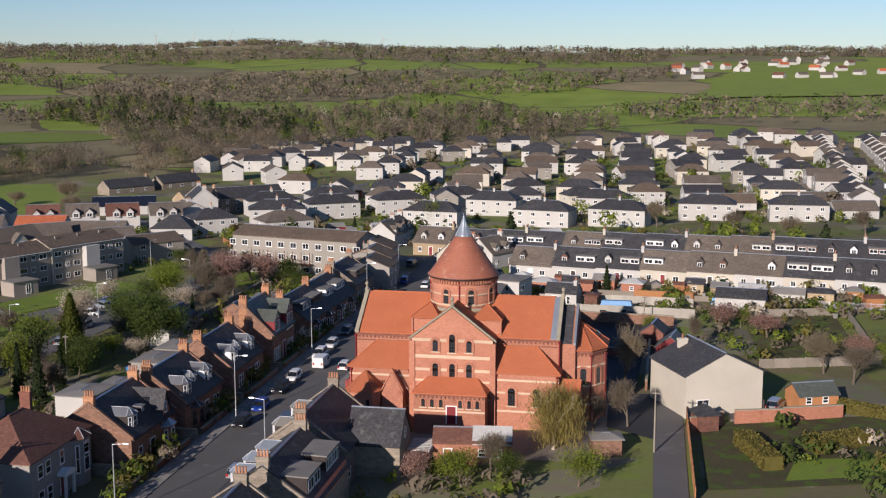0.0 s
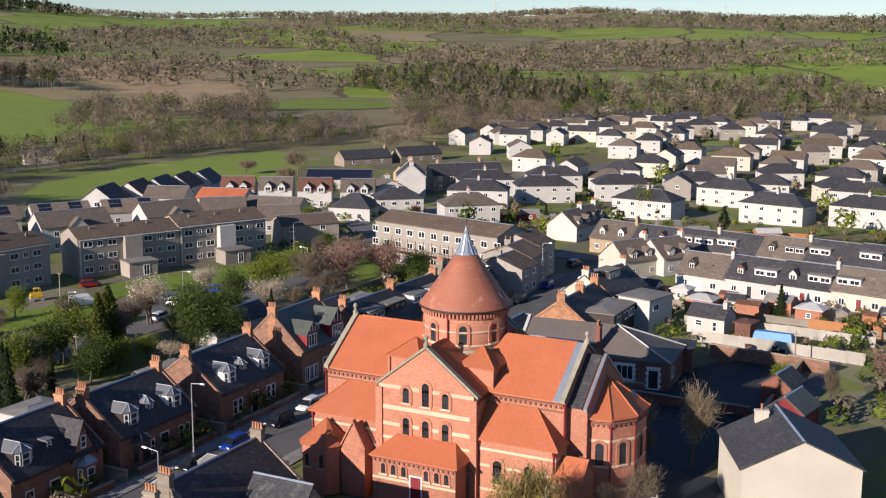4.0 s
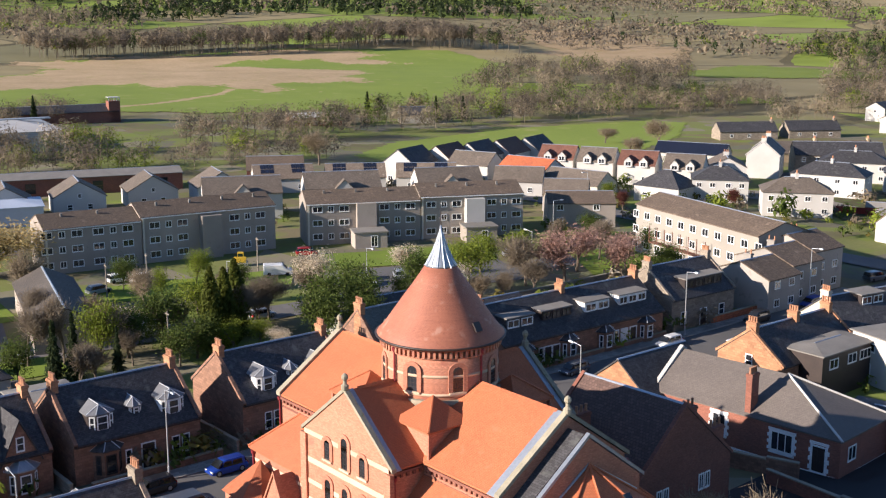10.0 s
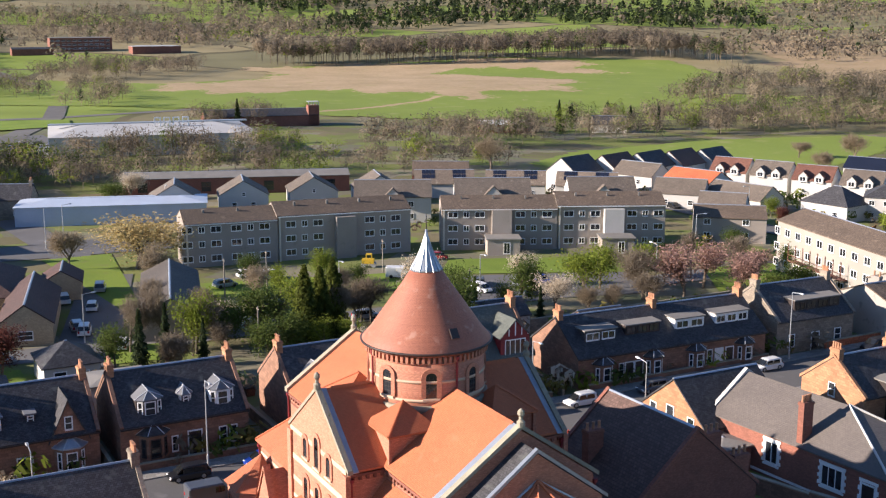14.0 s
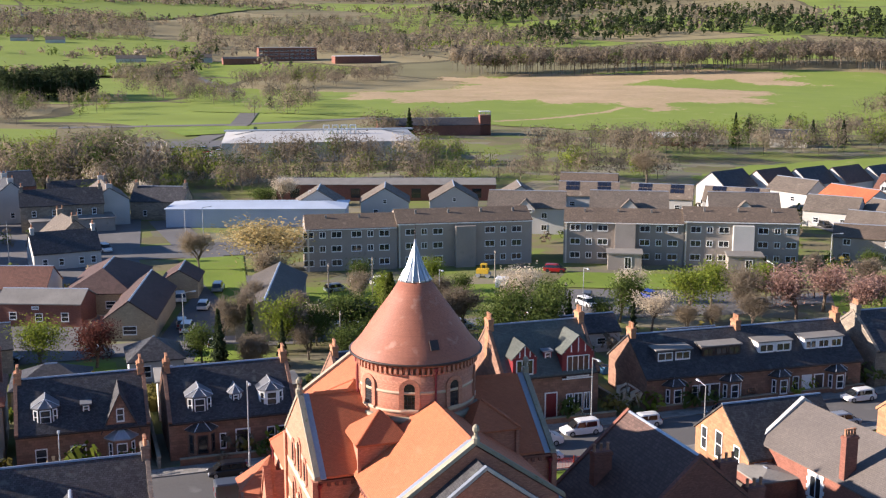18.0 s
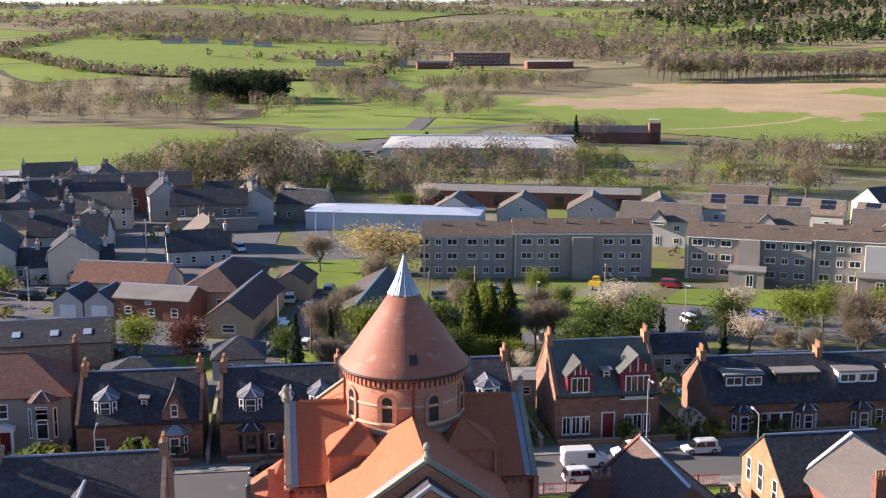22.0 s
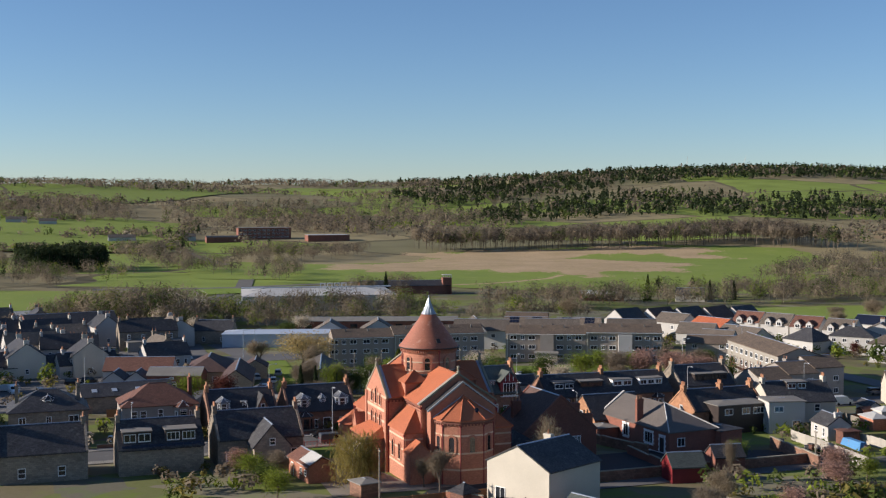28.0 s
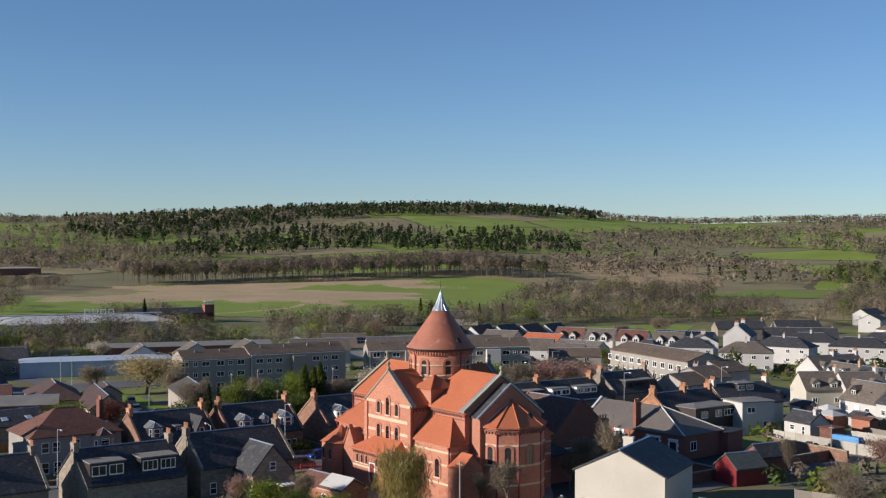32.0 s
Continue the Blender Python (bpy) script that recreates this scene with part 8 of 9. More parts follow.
# small garden shrubs through the town
nr = np.random.RandomState(12)
sp = []
for x0, x1, y0, y1, n in ((-60, -48, -60, 90, 90), (-36, -33, -60, 86, 60), (-62, -48, 60, 112, 40), (-130, 60, 160, 186, 130), (-100, 120, 214, 300, 240), (-150, 220, 300, 640, 500), (34, 64, 30, 92, 60), (42, 64, -32, -6, 34), (-230, -60, -120, -50, 110), (-150, -90, 100, 180, 60), (20, 96, 62, 92, 50), (-22, 22, -46, -30, 30), (-170, -120, 60, 180, 60)):
    sp.append(np.stack([nr.uniform(x0, x1, n), nr.uniform(y0, y1, n)], 1))
sp = np.concatenate(sp)
sp = sp[np.abs(sp[:, 0] + 26) > 5.5]
wood("shrubs", "garden shrubs and hedges in spring leaf", sp, nr.uniform(1.2, 3.4, len(sp)), [leaf_green, leaf_fresh, twig, hedge_leaf, blossom_white], (4, 3, 3, 3, 0.5), 40, 0.10, 0.55, 8)
es = np.random.RandomState(31)
more = np.stack([es.uniform(-90, 210, 900), 150 + 400 * es.uniform(0, 1, 900) ** 1.2], 1)
more = np.concatenate([more, np.stack([es.uniform(-20, 95, 110), es.uniform(64, 98, 110)], 1), np.stack([es.uniform(-230, -90, 140), es.uniform(-120, -20, 140)], 1)])
wood("estate_shrubs", "hedges and shrubs in the estate gardens", more, es.uniform(1.0, 2.6, len(more)), [leaf_fresh, leaf_green, twig, twig_tan, hedge_leaf], (4, 3, 3, 2, 2), 34, 0.12, 0.6, 14)
wood("estate_trees", "small yellow green trees among the white houses", more[:900:12], es.uniform(4, 7.5, len(more[:900:12])), [leaf_fresh, leaf_green, twig_tan, leaf_dark], (5, 2, 3, 1), 120, 0.06, 0.4, 15)
tw = sp[nr.choice(len(sp), 90, replace=False)]
tw = tw[(tw[:, 1] > 170) | (tw[:, 0] < -85)]
wood("garden_trees", "small garden trees among the houses", tw, nr.uniform(4, 8, len(tw)), [leaf_green, leaf_fresh, twig, twig_tan, leaf_dark], (3, 3, 4, 3, 1.5), 110, 0.06, 0.36, 9)


# ---- cars ----
CAR = {}


def car_paint(name, col, metal=0.3):
    return material(name, col, tuple(c * 0.9 for c in col), 0.28, 0.5, 5, 0, metal=metal, spec=0.6, rand=0.05)


PAINT = {"white": car_paint("white car paint", (0.72, 0.72, 0.70), 0), "silver": car_paint("silver car paint", (0.42, 0.45, 0.48), 0.5), "black": car_paint("black car paint", (0.02, 0.02, 0.023)), "blue": car_paint("blue car paint", (0.015, 0.06, 0.36)),
         "grey": car_paint("grey car paint", (0.11, 0.12, 0.135), 0.4), "red": car_paint("red car paint", (0.38, 0.02, 0.02))}


def loft(bm, secs, mi=0):
    rings = [[bm.verts.new((x, y, z)) for y, z in prof] for x, prof in secs]
    n = len(rings[0])
    for a, b in zip(rings, rings[1:]):
        for i in range(n):
            bm.faces.new((a[i], a[(i + 1) % n], b[(i + 1) % n], b[i])).material_index = mi
    bm.faces.new(rings[0][::-1])
    bm.faces.new(rings[-1])


def prof(w, z0, z1, r=0.12):
    h = w / 2
    return [(-h, z0), (h, z0), (h, z1 - r), (h - r, z1), (-h + r, z1), (-h, z1 - r)]


def car_meshes(kind):
    if kind in CAR:
        return CAR[kind]
    L, W, H = {"hatch": (4.1, 1.75, 1.48), "suv": (4.5, 1.85, 1.66), "van": (5.0, 1.95, 1.95)}[kind]
    bm = bmesh.new()
    belt = H * 0.56
    f, b = L / 2, -L / 2
    if kind == "van":
        loft(bm, [(b, prof(W * 0.94, 0.3, H * 0.96)), (b + 0.15, prof(W, 0.25, H)), (f - 1.75, prof(W, 0.25, H)), (f - 1.0, prof(W * 0.98, 0.25, belt + 0.12)), (f - 0.25, prof(W * 0.94, 0.25, belt - 0.05)), (f, prof(W * 0.86, 0.32, belt - 0.3))])
    else:
        loft(bm, [(b, prof(W * 0.88, 0.35, belt * 0.95)), (b + 0.18, prof(W * 0.97, 0.25, belt)), (-0.2, prof(W, 0.22, belt + 0.03)), (f - 1.05, prof(W, 0.22, belt)), (f - 0.25, prof(W * 0.95, 0.24, belt - 0.16)), (f, prof(W * 0.82, 0.32, belt - 0.3))])
        top = [(b + 0.35, prof(W * 0.76, belt - 0.02, H * 0.97, 0.1)), (b + 0.7, prof(W * 0.78, belt - 0.02, H, 0.1)), (0.35, prof(W * 0.78, belt - 0.02, H, 0.1)), (0.75, prof(W * 0.74, belt - 0.02, H * 0.93, 0.08))]
        loft(bm, [(x, [(y * (1.0 if z > belt else 1.14), z) for y, z in p]) for x, p in top])
    body = bm
    g = bmesh.new()
    if kind == "van":
        solid(g, [(f - 1.72, -W * 0.42, H * 0.93), (f - 1.72, W * 0.42, H * 0.93), (f - 1.04, W * 0.44, belt + 0.16), (f - 1.04, -W * 0.44, belt + 0.16)], [(f - 1.66, -W * 0.42, H * 0.95), (f - 1.66, W * 0.42, H * 0.95), (f - 0.98, W * 0.44, belt + 0.18), (f - 0.98, -W * 0.44, belt + 0.18)])
        for s in (-1, 1):
            box(g, f - 2.5, s * (W / 2 - 0.005) - 0.012, belt + 0.05, f - 1.62, s * (W / 2 - 0.005) + 0.012, H * 0.86)
    else:
        solid(g, [(0.62, -W * 0.33, H * 0.94), (0.62, W * 0.33, H * 0.94), (1.28, W * 0.42, belt + 0.02), (1.28, -W * 0.42, belt + 0.02)], [(0.70, -W * 0.33, H * 0.955), (0.70, W * 0.33, H * 0.955), (1.38, W * 0.42, belt + 0.02), (1.38, -W * 0.42, belt + 0.02)])
        solid(g, [(b + 0.36, -W * 0.33, H * 0.93), (b + 0.36, W * 0.33, H * 0.93), (b + 0.12, W * 0.40, belt + 0.03), (b + 0.12, -W * 0.40, belt + 0.03)], [(b + 0.31, -W * 0.33, H * 0.94), (b + 0.31, W * 0.33, H * 0.94), (b + 0.06, W * 0.40, belt + 0.03), (b + 0.06, -W * 0.40, belt + 0.03)])
        for s in (-1, 1):
            for x0, x1 in ((b + 0.65, -0.32), (-0.24, 0.68)):
                y0, y1 = s * (W * 0.445 + 0.012), s * (W * 0.392 + 0.012)
                solid(g, [(x0, y0 - 0.012, belt + 0.03), (x1 + 0.12, y0 - 0.012, belt + 0.03), (x1 - 0.1, y1 - 0.012, H * 0.91), (x0 + 0.05, y1 - 0.012, H * 0.91)], [(x0, y0 + 0.012, belt + 0.03), (x1 + 0.12, y0 + 0.012, belt + 0.03), (x1 - 0.1, y1 + 0.012, H * 0.91), (x0 + 0.05, y1 + 0.012, H * 0.91)])
    wt, wr = bmesh.new(), bmesh.new()
    tube(wt, 0, 0, [(0.31, -0.1), (0.33, -0.06), (0.33, 0.06), (0.31, 0.1)], 16)
    tube(wr, 0, 0, [(0.2, -0.106), (0.22, -0.09), (0.22, 0.09), (0.2, 0.106)], 10)
    hl, tl = bmesh.new(), bmesh.new()
    box(hl, -0.08, -0.2, -0.09, 0.03, 0.2, 0.09)
    box(tl, -0.03, -0.14, -0.16, 0.05, 0.14, 0.16)
    CAR[kind] = (body, mesh_of("car_windows", g, car_glass), mesh_of("tyre", wt, rubber), mesh_of("rim", wr, alloy), mesh_of("headlight", hl, lamp_glass), mesh_of("tail_light", tl, red_lens), L, W, belt, {})
    return CAR[kind]


PANES = {}


def car_panes(kind):
    """The windows of a car one by one, from its joined glass."""
    if kind not in PANES:
        src = car_meshes(kind)[1]
        PANES[kind] = []
        for k in range(len(src.vertices) // 8):
            bm = bmesh.new()
            vs = [bm.verts.new(src.vertices[8 * k + i].co) for i in range(8)]
            for f in ((3, 2, 1, 0), (4, 5, 6, 7), (0, 1, 5, 4), (1, 2, 6, 5), (2, 3, 7, 6), (3, 0, 4, 7)):
                bm.faces.new([vs[i] for i in f])
            PANES[kind].append(mesh_of("pane", bm, car_glass))
    return PANES[kind]


def far_glass(kind):
    """The glazed upper body of a car as one shell."""
    if kind + "_far" not in PANES:
        L, W, H = {"hatch": (4.1, 1.75, 1.48), "suv": (4.5, 1.85, 1.66), "van": (5.0, 1.95, 1.95)}[kind]
        belt, b, f = H * 0.56, -L / 2, L / 2
        bm = bmesh.new()
        if kind == "van":
            solid(bm, [(f - 1.72, -W * 0.42, H * 0.93), (f - 1.72, W * 0.42, H * 0.93), (f - 1.04, W * 0.44, belt + 0.16), (f - 1.04, -W * 0.44, belt + 0.16)], [(f - 1.66, -W * 0.42, H * 0.95), (f - 1.66, W * 0.42, H * 0.95), (f - 0.98, W * 0.44, belt + 0.18), (f - 0.98, -W * 0.44, belt + 0.18)])
        else:
            lo = [(b + 0.1, W * 0.42), (b + 0.6, W * 0.455), (0.7, W * 0.455), (1.34, W * 0.42)]
            hi = [(b + 0.34, W * 0.36), (b + 0.72, W * 0.40), (0.4, W * 0.40), (0.72, W * 0.36)]
            ring = lambda pts, z: [(x, -y, z) for x, y in pts] + [(x, y, z) for x, y in pts[::-1]]
            solid(bm, ring(lo, belt + 0.035), ring(hi, H * 0.925))
        PANES[kind + "_far"] = mesh_of("glasshouse", bm, car_glass)
    return PANES[kind + "_far"]


def car(x, y, rot, color, kind="hatch", label=""):
    body, gl, ty, rim, hl, tl, L, W, belt, cache = car_meshes(kind)
    if color not in cache:
        cache[color] = mesh_of("car_body", body.copy(), PAINT[color])
    ob = thing("van" if kind == "van" else "car", label or "%s %s parked by the kerb" % (color, {"hatch": "hatchback car", "suv": "tall family car", "van": "panel van"}[kind]), "van" if kind == "van" else "car", pose(x, y, zg(x, y) + 0.04, 0, 0, rot), "parked cars")
    part("body", cache[color], None, ob)
    if math.hypot(x + 26, y - 10) < 62:
        for i, pane in enumerate(car_panes(kind)):
            part(("windscreen", "rear_window")[i] if i < 2 and kind != "van" else "windscreen" if i == 0 else "side_window", pane, None, ob)
    else:
        part("glasshouse", far_glass(kind), None, ob)
    for sx in (-0.31, 0.31):
        for sy in (-1, 1):
            w = part("wheel", ty, None, ob, "", Matrix.Translation((sx * L, sy * (W / 2 - 0.09), 0.33)) @ pose(0, 0, 0, 90))
            if math.hypot(x + 20, y) < 78:
                part("rim", rim, None, w)
    for sy in (-1, 1) if math.hypot(x + 20, y) < 78 else ():
        part("headlight", hl, None, ob, "", pose(L / 2 - 0.06, sy * W * 0.33, belt - 0.3 + (0 if kind != "van" else 0.0)))
        part("tail_light", tl, None, ob, "", pose(-L / 2 + 0.01, sy * W * 0.36, belt - 0.14))


for x, y, r, c, k in ((-22.6, -31, 92, "silver", "hatch"), (-29.2, -11.2, -90, "black", "hatch"), (-29.2, -3.4, -90, "blue", "hatch"), (-22.6, -10.8, 90, "grey", "van"), (-29.2, 6.0, -90, "black", "suv"), (-29.4, 13.2, -90, "white", "hatch"),
                      (-29.4, 27.8, -90, "white", "suv"), (-29.5, 35.5, -90, "white", "hatch"), (-23.0, 20.6, 90, "white", "hatch"), (-27.4, 22.0, 90, "white", "van"), (-24.3, 49.5, 88, "white", "hatch"), (-29.8, 64.5, -90, "white", "hatch"), (-29.8, 84.0, -90, "black", "suv"),
                      (-24, 93, 90, "white", "hatch"), (-30, 98, -90, "blue", "hatch"), (-24, 104, 90, "white", "van"), (-26, 122, 100, "white", "van"), (-33, 121, 80, "grey", "suv"), (-28, 135, 40, "silver", "hatch"), (-20, 132, 170, "red", "hatch"), (-8, 131, 176, "black", "hatch"),
                      (-89, 56, 150, "grey", "hatch"), (-86, 61.5, 150, "silver", "hatch"), (-101, 47, 60, "white", "van"), (-116, -1, 165, "silver", "suv"), (-103, -5, 165, "white", "hatch"), (-89, -9, 165, "white", "suv"), (-77, -12, 165, "white", "hatch"), (-80, -34, 70, "black", "hatch"), (-79, -6, 160, "white", "hatch"), (-114, 24, 90, "white", "hatch"),
                      (-162, -18, 15, "white", "suv"), (-148, -23, 15, "white", "hatch"), (-152, -21, 15, "white", "hatch"), (-118, -52, 80, "black", "suv"), (-121, -48, 80, "black", "hatch"), (-108, -66, 10, "white", "van"), (-105, -60, 10, "grey", "hatch"), (-60, -24, 0, "black", "suv"), (-36.5, -48.5, 20, "white", "hatch"),
                      (43.5, 3.6, 70, "silver", "suv"), (-78, 30, 92, "silver", "hatch"), (-80.5, 44, 92, "white", "hatch"), (-78.5, 60, 92, "grey", "suv"), (-85, 54, 10, "white", "hatch"), (-86, 66, 10, "blue", "hatch"), (-80, 14, 92, "white", "van"), (-79, -22, 92, "silver", "hatch"), (-92, -9.5, 176, "silver", "hatch"), (-110, -8, 176, "white", "suv"), (-106, 10, 100, "white", "hatch"), (-108.5, 18, 100, "silver", "hatch"), (-111, 27, 100, "white", "suv"), (-22.7, 57, 90, "silver", "hatch"), (-22.8, 70, 90, "white", "hatch"), (-29.6, 46, -90, "grey", "hatch"), (-140, 138, 0, "black", "hatch"), (-128, 141, 0, "white", "hatch"), (-124, 96, 62, "black", "hatch"), (-112, 60, 60, "red", "hatch"), (-86, 88, 60, "silver", "hatch"), (108, 268, 85, "white", "hatch"), (112, 300, 85, "silver", "hatch"), (115, 330, 85, "white", "van"), (70, 120, 0, "white", "hatch"), (40, 127, 0, "blue", "hatch")):
    car(x, y, r, c, k)
nrc = random.Random(5)
for i in range(26):
    car(-318 - (i % 4) * 11 + nrc.uniform(-1, 1), 8 + (i // 4) * 5.2, 88, nrc.choice(("white", "silver", "black", "grey", "red", "blue")), "hatch")
dg = thing("roller", "yellow road roller parked by the gravel yard", "machine", pose(-112, 46, zg(-112, 46), 0, 0, 60))
yel = material("yellow machine paint", (0.62, 0.40, 0.03), (0.5, 0.32, 0.03), 0.5)
bm = bmesh.new()
box(bm, -1.2, -0.7, 0.7, 1.0, 0.7, 1.5)
box(bm, -0.5, -0.65, 2.3, 0.6, 0.65, 2.42)
for sx in (-0.45, 0.55):
    for sy in (-0.6, 0.6):
        box(bm, sx - 0.04, sy - 0.04, 1.5, sx + 0.04, sy + 0.04, 2.3)
part("body", bm, yel, dg)
for x in (-0.9, 0.9):
    bm = bmesh.new()
    tube(bm, 0, 0, [(0.45, -0.65), (0.45, 0.65)], 16)
    part("drum", bm, galv, dg, "", Matrix.Translation((x, 0, 0.45)) @ pose(0, 0, 0, 90))


# ---- lamps and poles ----
def lamp_post(x, y, rot, h=9.2, arm=1.4):
    ob = thing("street_lamp", "tall grey steel street lamp on the footway", "street lamp", pose(x, y, zg(x, y), 0, 0, rot), "street lamps")
    bm = bmesh.new()
    tube(bm, 0, 0, [(0.11, 0), (0.11, 1.4), (0.075, 1.5), (0.055, h)], 10)
    part("pole", bm, galv, ob)
    bm = bmesh.new()
    rod(bm, (0, 0, h - 0.05), (arm, 0, h + 0.12), 0.045, 0.035, 8)
    part("arm", bm, galv, ob)
    bm = bmesh.new()
    solid(bm, [(arm - 0.1, -0.12, h + 0.06), (arm + 0.55, -0.14, h + 0.1), (arm + 0.55, 0.14, h + 0.1), (arm - 0.1, 0.12, h + 0.06)], [(arm - 0.1, -0.08, h + 0.2), (arm + 0.5, -0.1, h + 0.22), (arm + 0.5, 0.1, h + 0.22), (arm - 0.1, 0.08, h + 0.2)])
    hd_ = part("lamp_head", bm, galv, ob)
    bm = bmesh.new()
    box(bm, arm, -0.1, h + 0.03, arm + 0.45, 0.1, h + 0.075)
    part("lens", bm, lamp_glass, hd_)


for x, y, r, h in ((-31.0, -8.7, 0, 9.2), (-20.4, -27, 180, 8.5), (-21.4, 38.5, 180, 6.8), (-31.7, 70, 0, 9.2), (-31.2, -46, 0, 8.5), (-31.5, 30, 0, 8), (-31.8, 100, 0, 8.5), (-82, 52, 0, 7), (-84, -10, 90, 7), (-75, 82, 180, 7), (-88, 30, 0, 7), (-160, -2, 90, 8), (-163, 2, 90, 8), (-122, 145, -90, 7), (-20, 128, -90, 7), (-96, 108, 60, 7), (-140, 60, 0, 7), (-190, 30, 0, 7), (-106, -50, 0, 8), (-128, -44, 0, 8), (-150, -36, 0, 9)):
    lamp_post(x, y, r, h)
for i, (x, y, h) in enumerate(((27.0, -17, 8.0), (-66, 9, 7), (-73, 45, 7), (-96, 14, 7.5), (-99, 22, 7.5), (-106, 46, 6), (24.5, 60, 5))):
    ob = thing("pole", "weathered timber service pole", "pole", pose(x, y, zg(x, y)), "service poles")
    bm = bmesh.new()
    tube(bm, 0, 0, [(0.13, 0), (0.09, h)], 8)
    part("shaft", bm, timber_grey, ob)
    bm = bmesh.new()
    box(bm, -0.5, -0.05, h - 0.4, 0.5, 0.05, h - 0.28)
    part("crossarm", bm, timber_grey, ob)


# ---- walls, fences and hedges ----
def run(name, label, category, pts, h, mat, w=0.25, cap=None, group="", z0=None):
    """A wall or hedge along a line of corners, one length a part."""
    ob = thing(name, label, category, pose(0, 0, 0), group)
    for (x0, y0), (x1, y1) in zip(pts, pts[1:]):
        L = math.hypot(x1 - x0, y1 - y0)
        n = max(1, int(L / 6))
        for i in range(n):
            ax, ay = x0 + (x1 - x0) * i / n, y0 + (y1 - y0) * i / n
            z = zg(ax, ay) if z0 is None else z0
            m = Matrix.Translation((ax, ay, z)) @ pose(0, 0, 0, 0, 0, math.degrees(math.atan2(y1 - y0, x1 - x0)))
            bm = bmesh.new()
            box(bm, 0, -w / 2, -0.3, L / n, w / 2, h)
            ln = part("length", bm, mat, ob, "", m)
            if cap:
                bm = bmesh.new()
                box(bm, 0, -w / 2 - 0.05, h + 0.003, L / n - 0.01, w / 2 + 0.05, h + 0.12)
                part("coping", bm, cap, ln)
    return ob


def fence(name, label, pts, h, mat, step=2.0, boards=True, group="garden fences"):
    """Posts, rails and boards along a line."""
    ob = thing(name, label, "fence", pose(0, 0, 0), group)
    for (x0, y0), (x1, y1) in zip(pts, pts[1:]):
        L = math.hypot(x1 - x0, y1 - y0)
        n = max(1, int(L / step))
        for i in range(n):
            ax, ay = x0 + (x1 - x0) * i / n, y0 + (y1 - y0) * i / n
            m = Matrix.Translation((ax, ay, zg(ax, ay))) @ pose(0, 0, 0, 0, 0, math.degrees(math.atan2(y1 - y0, x1 - x0)))
            bm = bmesh.new()
            box(bm, -0.05, -0.05, -0.2, 0.05, 0.05, h + 0.1)
            part("post", bm, mat, ob, "", m)
            bm = bmesh.new()
            if boards:
                k = int(L / n / 0.2)
                prof_ = []
                for j in range(k):
                    a, b = 0.06 + j * (L / n - 0.12) / k, 0.06 + (j + 0.9) * (L / n - 0.12) / k
                    prof_ += [(a, -0.03), (b, -0.03), (b + 0.008, -0.005), (a + (L / n - 0.12) / k - 0.008, -0.005)]
                ends = [prof_[0]] + prof_[1:] + [(prof_[-1][0], 0.02), (prof_[0][0], 0.02)]
                solid(bm, [(a, b, 0.05) for a, b in ends], [(a, b, h) for a, b in ends])
            else:
                for q in range(int(L / n / 0.16)):
                    box(bm, 0.08 + q * 0.16, -0.012, 0.1, 0.104 + q * 0.16, 0.012, h)
                box(bm, 0.05, -0.02, 0.12, L / n - 0.05, 0.02, 0.17)
                box(bm, 0.05, -0.02, h - 0.12, L / n - 0.05, 0.02, h - 0.07)
            part("panel", bm, mat, ob, "", m)
    return ob


bright_red = material("bright red paint", (0.42, 0.05, 0.035), (0.33, 0.04, 0.03), 0.55)
fence("railings", "bright red railings along the church footway", [(-19.6, -24), (-19.7, -7.5)], 1.25, bright_red, 2.2, False, "church railings")
fence("railings", "bright red railings before the church lawn", [(-19.8, 9), (-19.9, 34)], 1.25, bright_red, 2.2, False, "church railings")
fence("garden_fence", "red painted timber garden fence", [(-78, 180), (-65, 187), (-54, 193)], 1.5, bright_red, 3.0)
fence("garden_fence", "orange timber garden fence", [(-96, 157), (-90, 147)], 1.4, timber, 3.0)
fence("garden_fence", "brown timber fence behind the gardens", [(-54, 193), (-44, 176), (-20, 178), (6, 180)], 1.6, timber, 4.0)
run("boundary_wall", "old red sandstone wall between hall and school", "wall", [(-16, 33.6), (-2, 33.8), (6, 36), (9, 37)], 1.7, sandstone, 0.4, cope_stone)
run("boundary_wall", "low red brick wall across the dark yard", "wall", [(7.5, 34), (24, 33)], 1.4, brick_dark, 0.35, cope_stone)
run("boundary_wall", "long weathered brick yard wall", "wall", [(12, 60), (30, 56.5)], 2.0, sandstone, 0.35, cope_stone)
run("boundary_wall", "sandstone yard wall beside the lane", "wall", [(25.6, 12), (26.0, 57)], 1.5, sandstone, 0.35, cope_stone)
fence("board_fence", "pale weathered board fence behind the yard", [(7, 68), (20, 66), (34, 63)], 1.9, pale_fence, 2.4)
fence("board_fence", "pale weathered board fence between gardens", [(3, 78), (20, 77), (34, 74)], 1.8, pale_fence, 2.4)
fence("board_fence", "orange timber fence along a garden", [(34, 80), (30.5, 86), (36, 90)], 1.8, timber, 2.2)
fence("board_fence", "orange timber fence in a back garden", [(-60, -6), (-60, 0), (-52, 0)], 1.7, timber, 2.2)
fence("board_fence", "orange timber fence round a patio", [(-56, -34), (-66, -34), (-66, -48)], 1.7, timber, 2.2)
fence("board_fence", "tan timber fence beside the lane", [(31.6, -34), (31.2, -2)], 1.8, timber, 2.2)
fence("board_fence", "grey timber garden fence", [(43, 26), (62, 30), (62, 92)], 1.6, timber_grey, 2.4)
fence("board_fence", "grey timber fence across allotments", [(38, 64), (62, 68)], 1.5, timber_grey, 2.4)
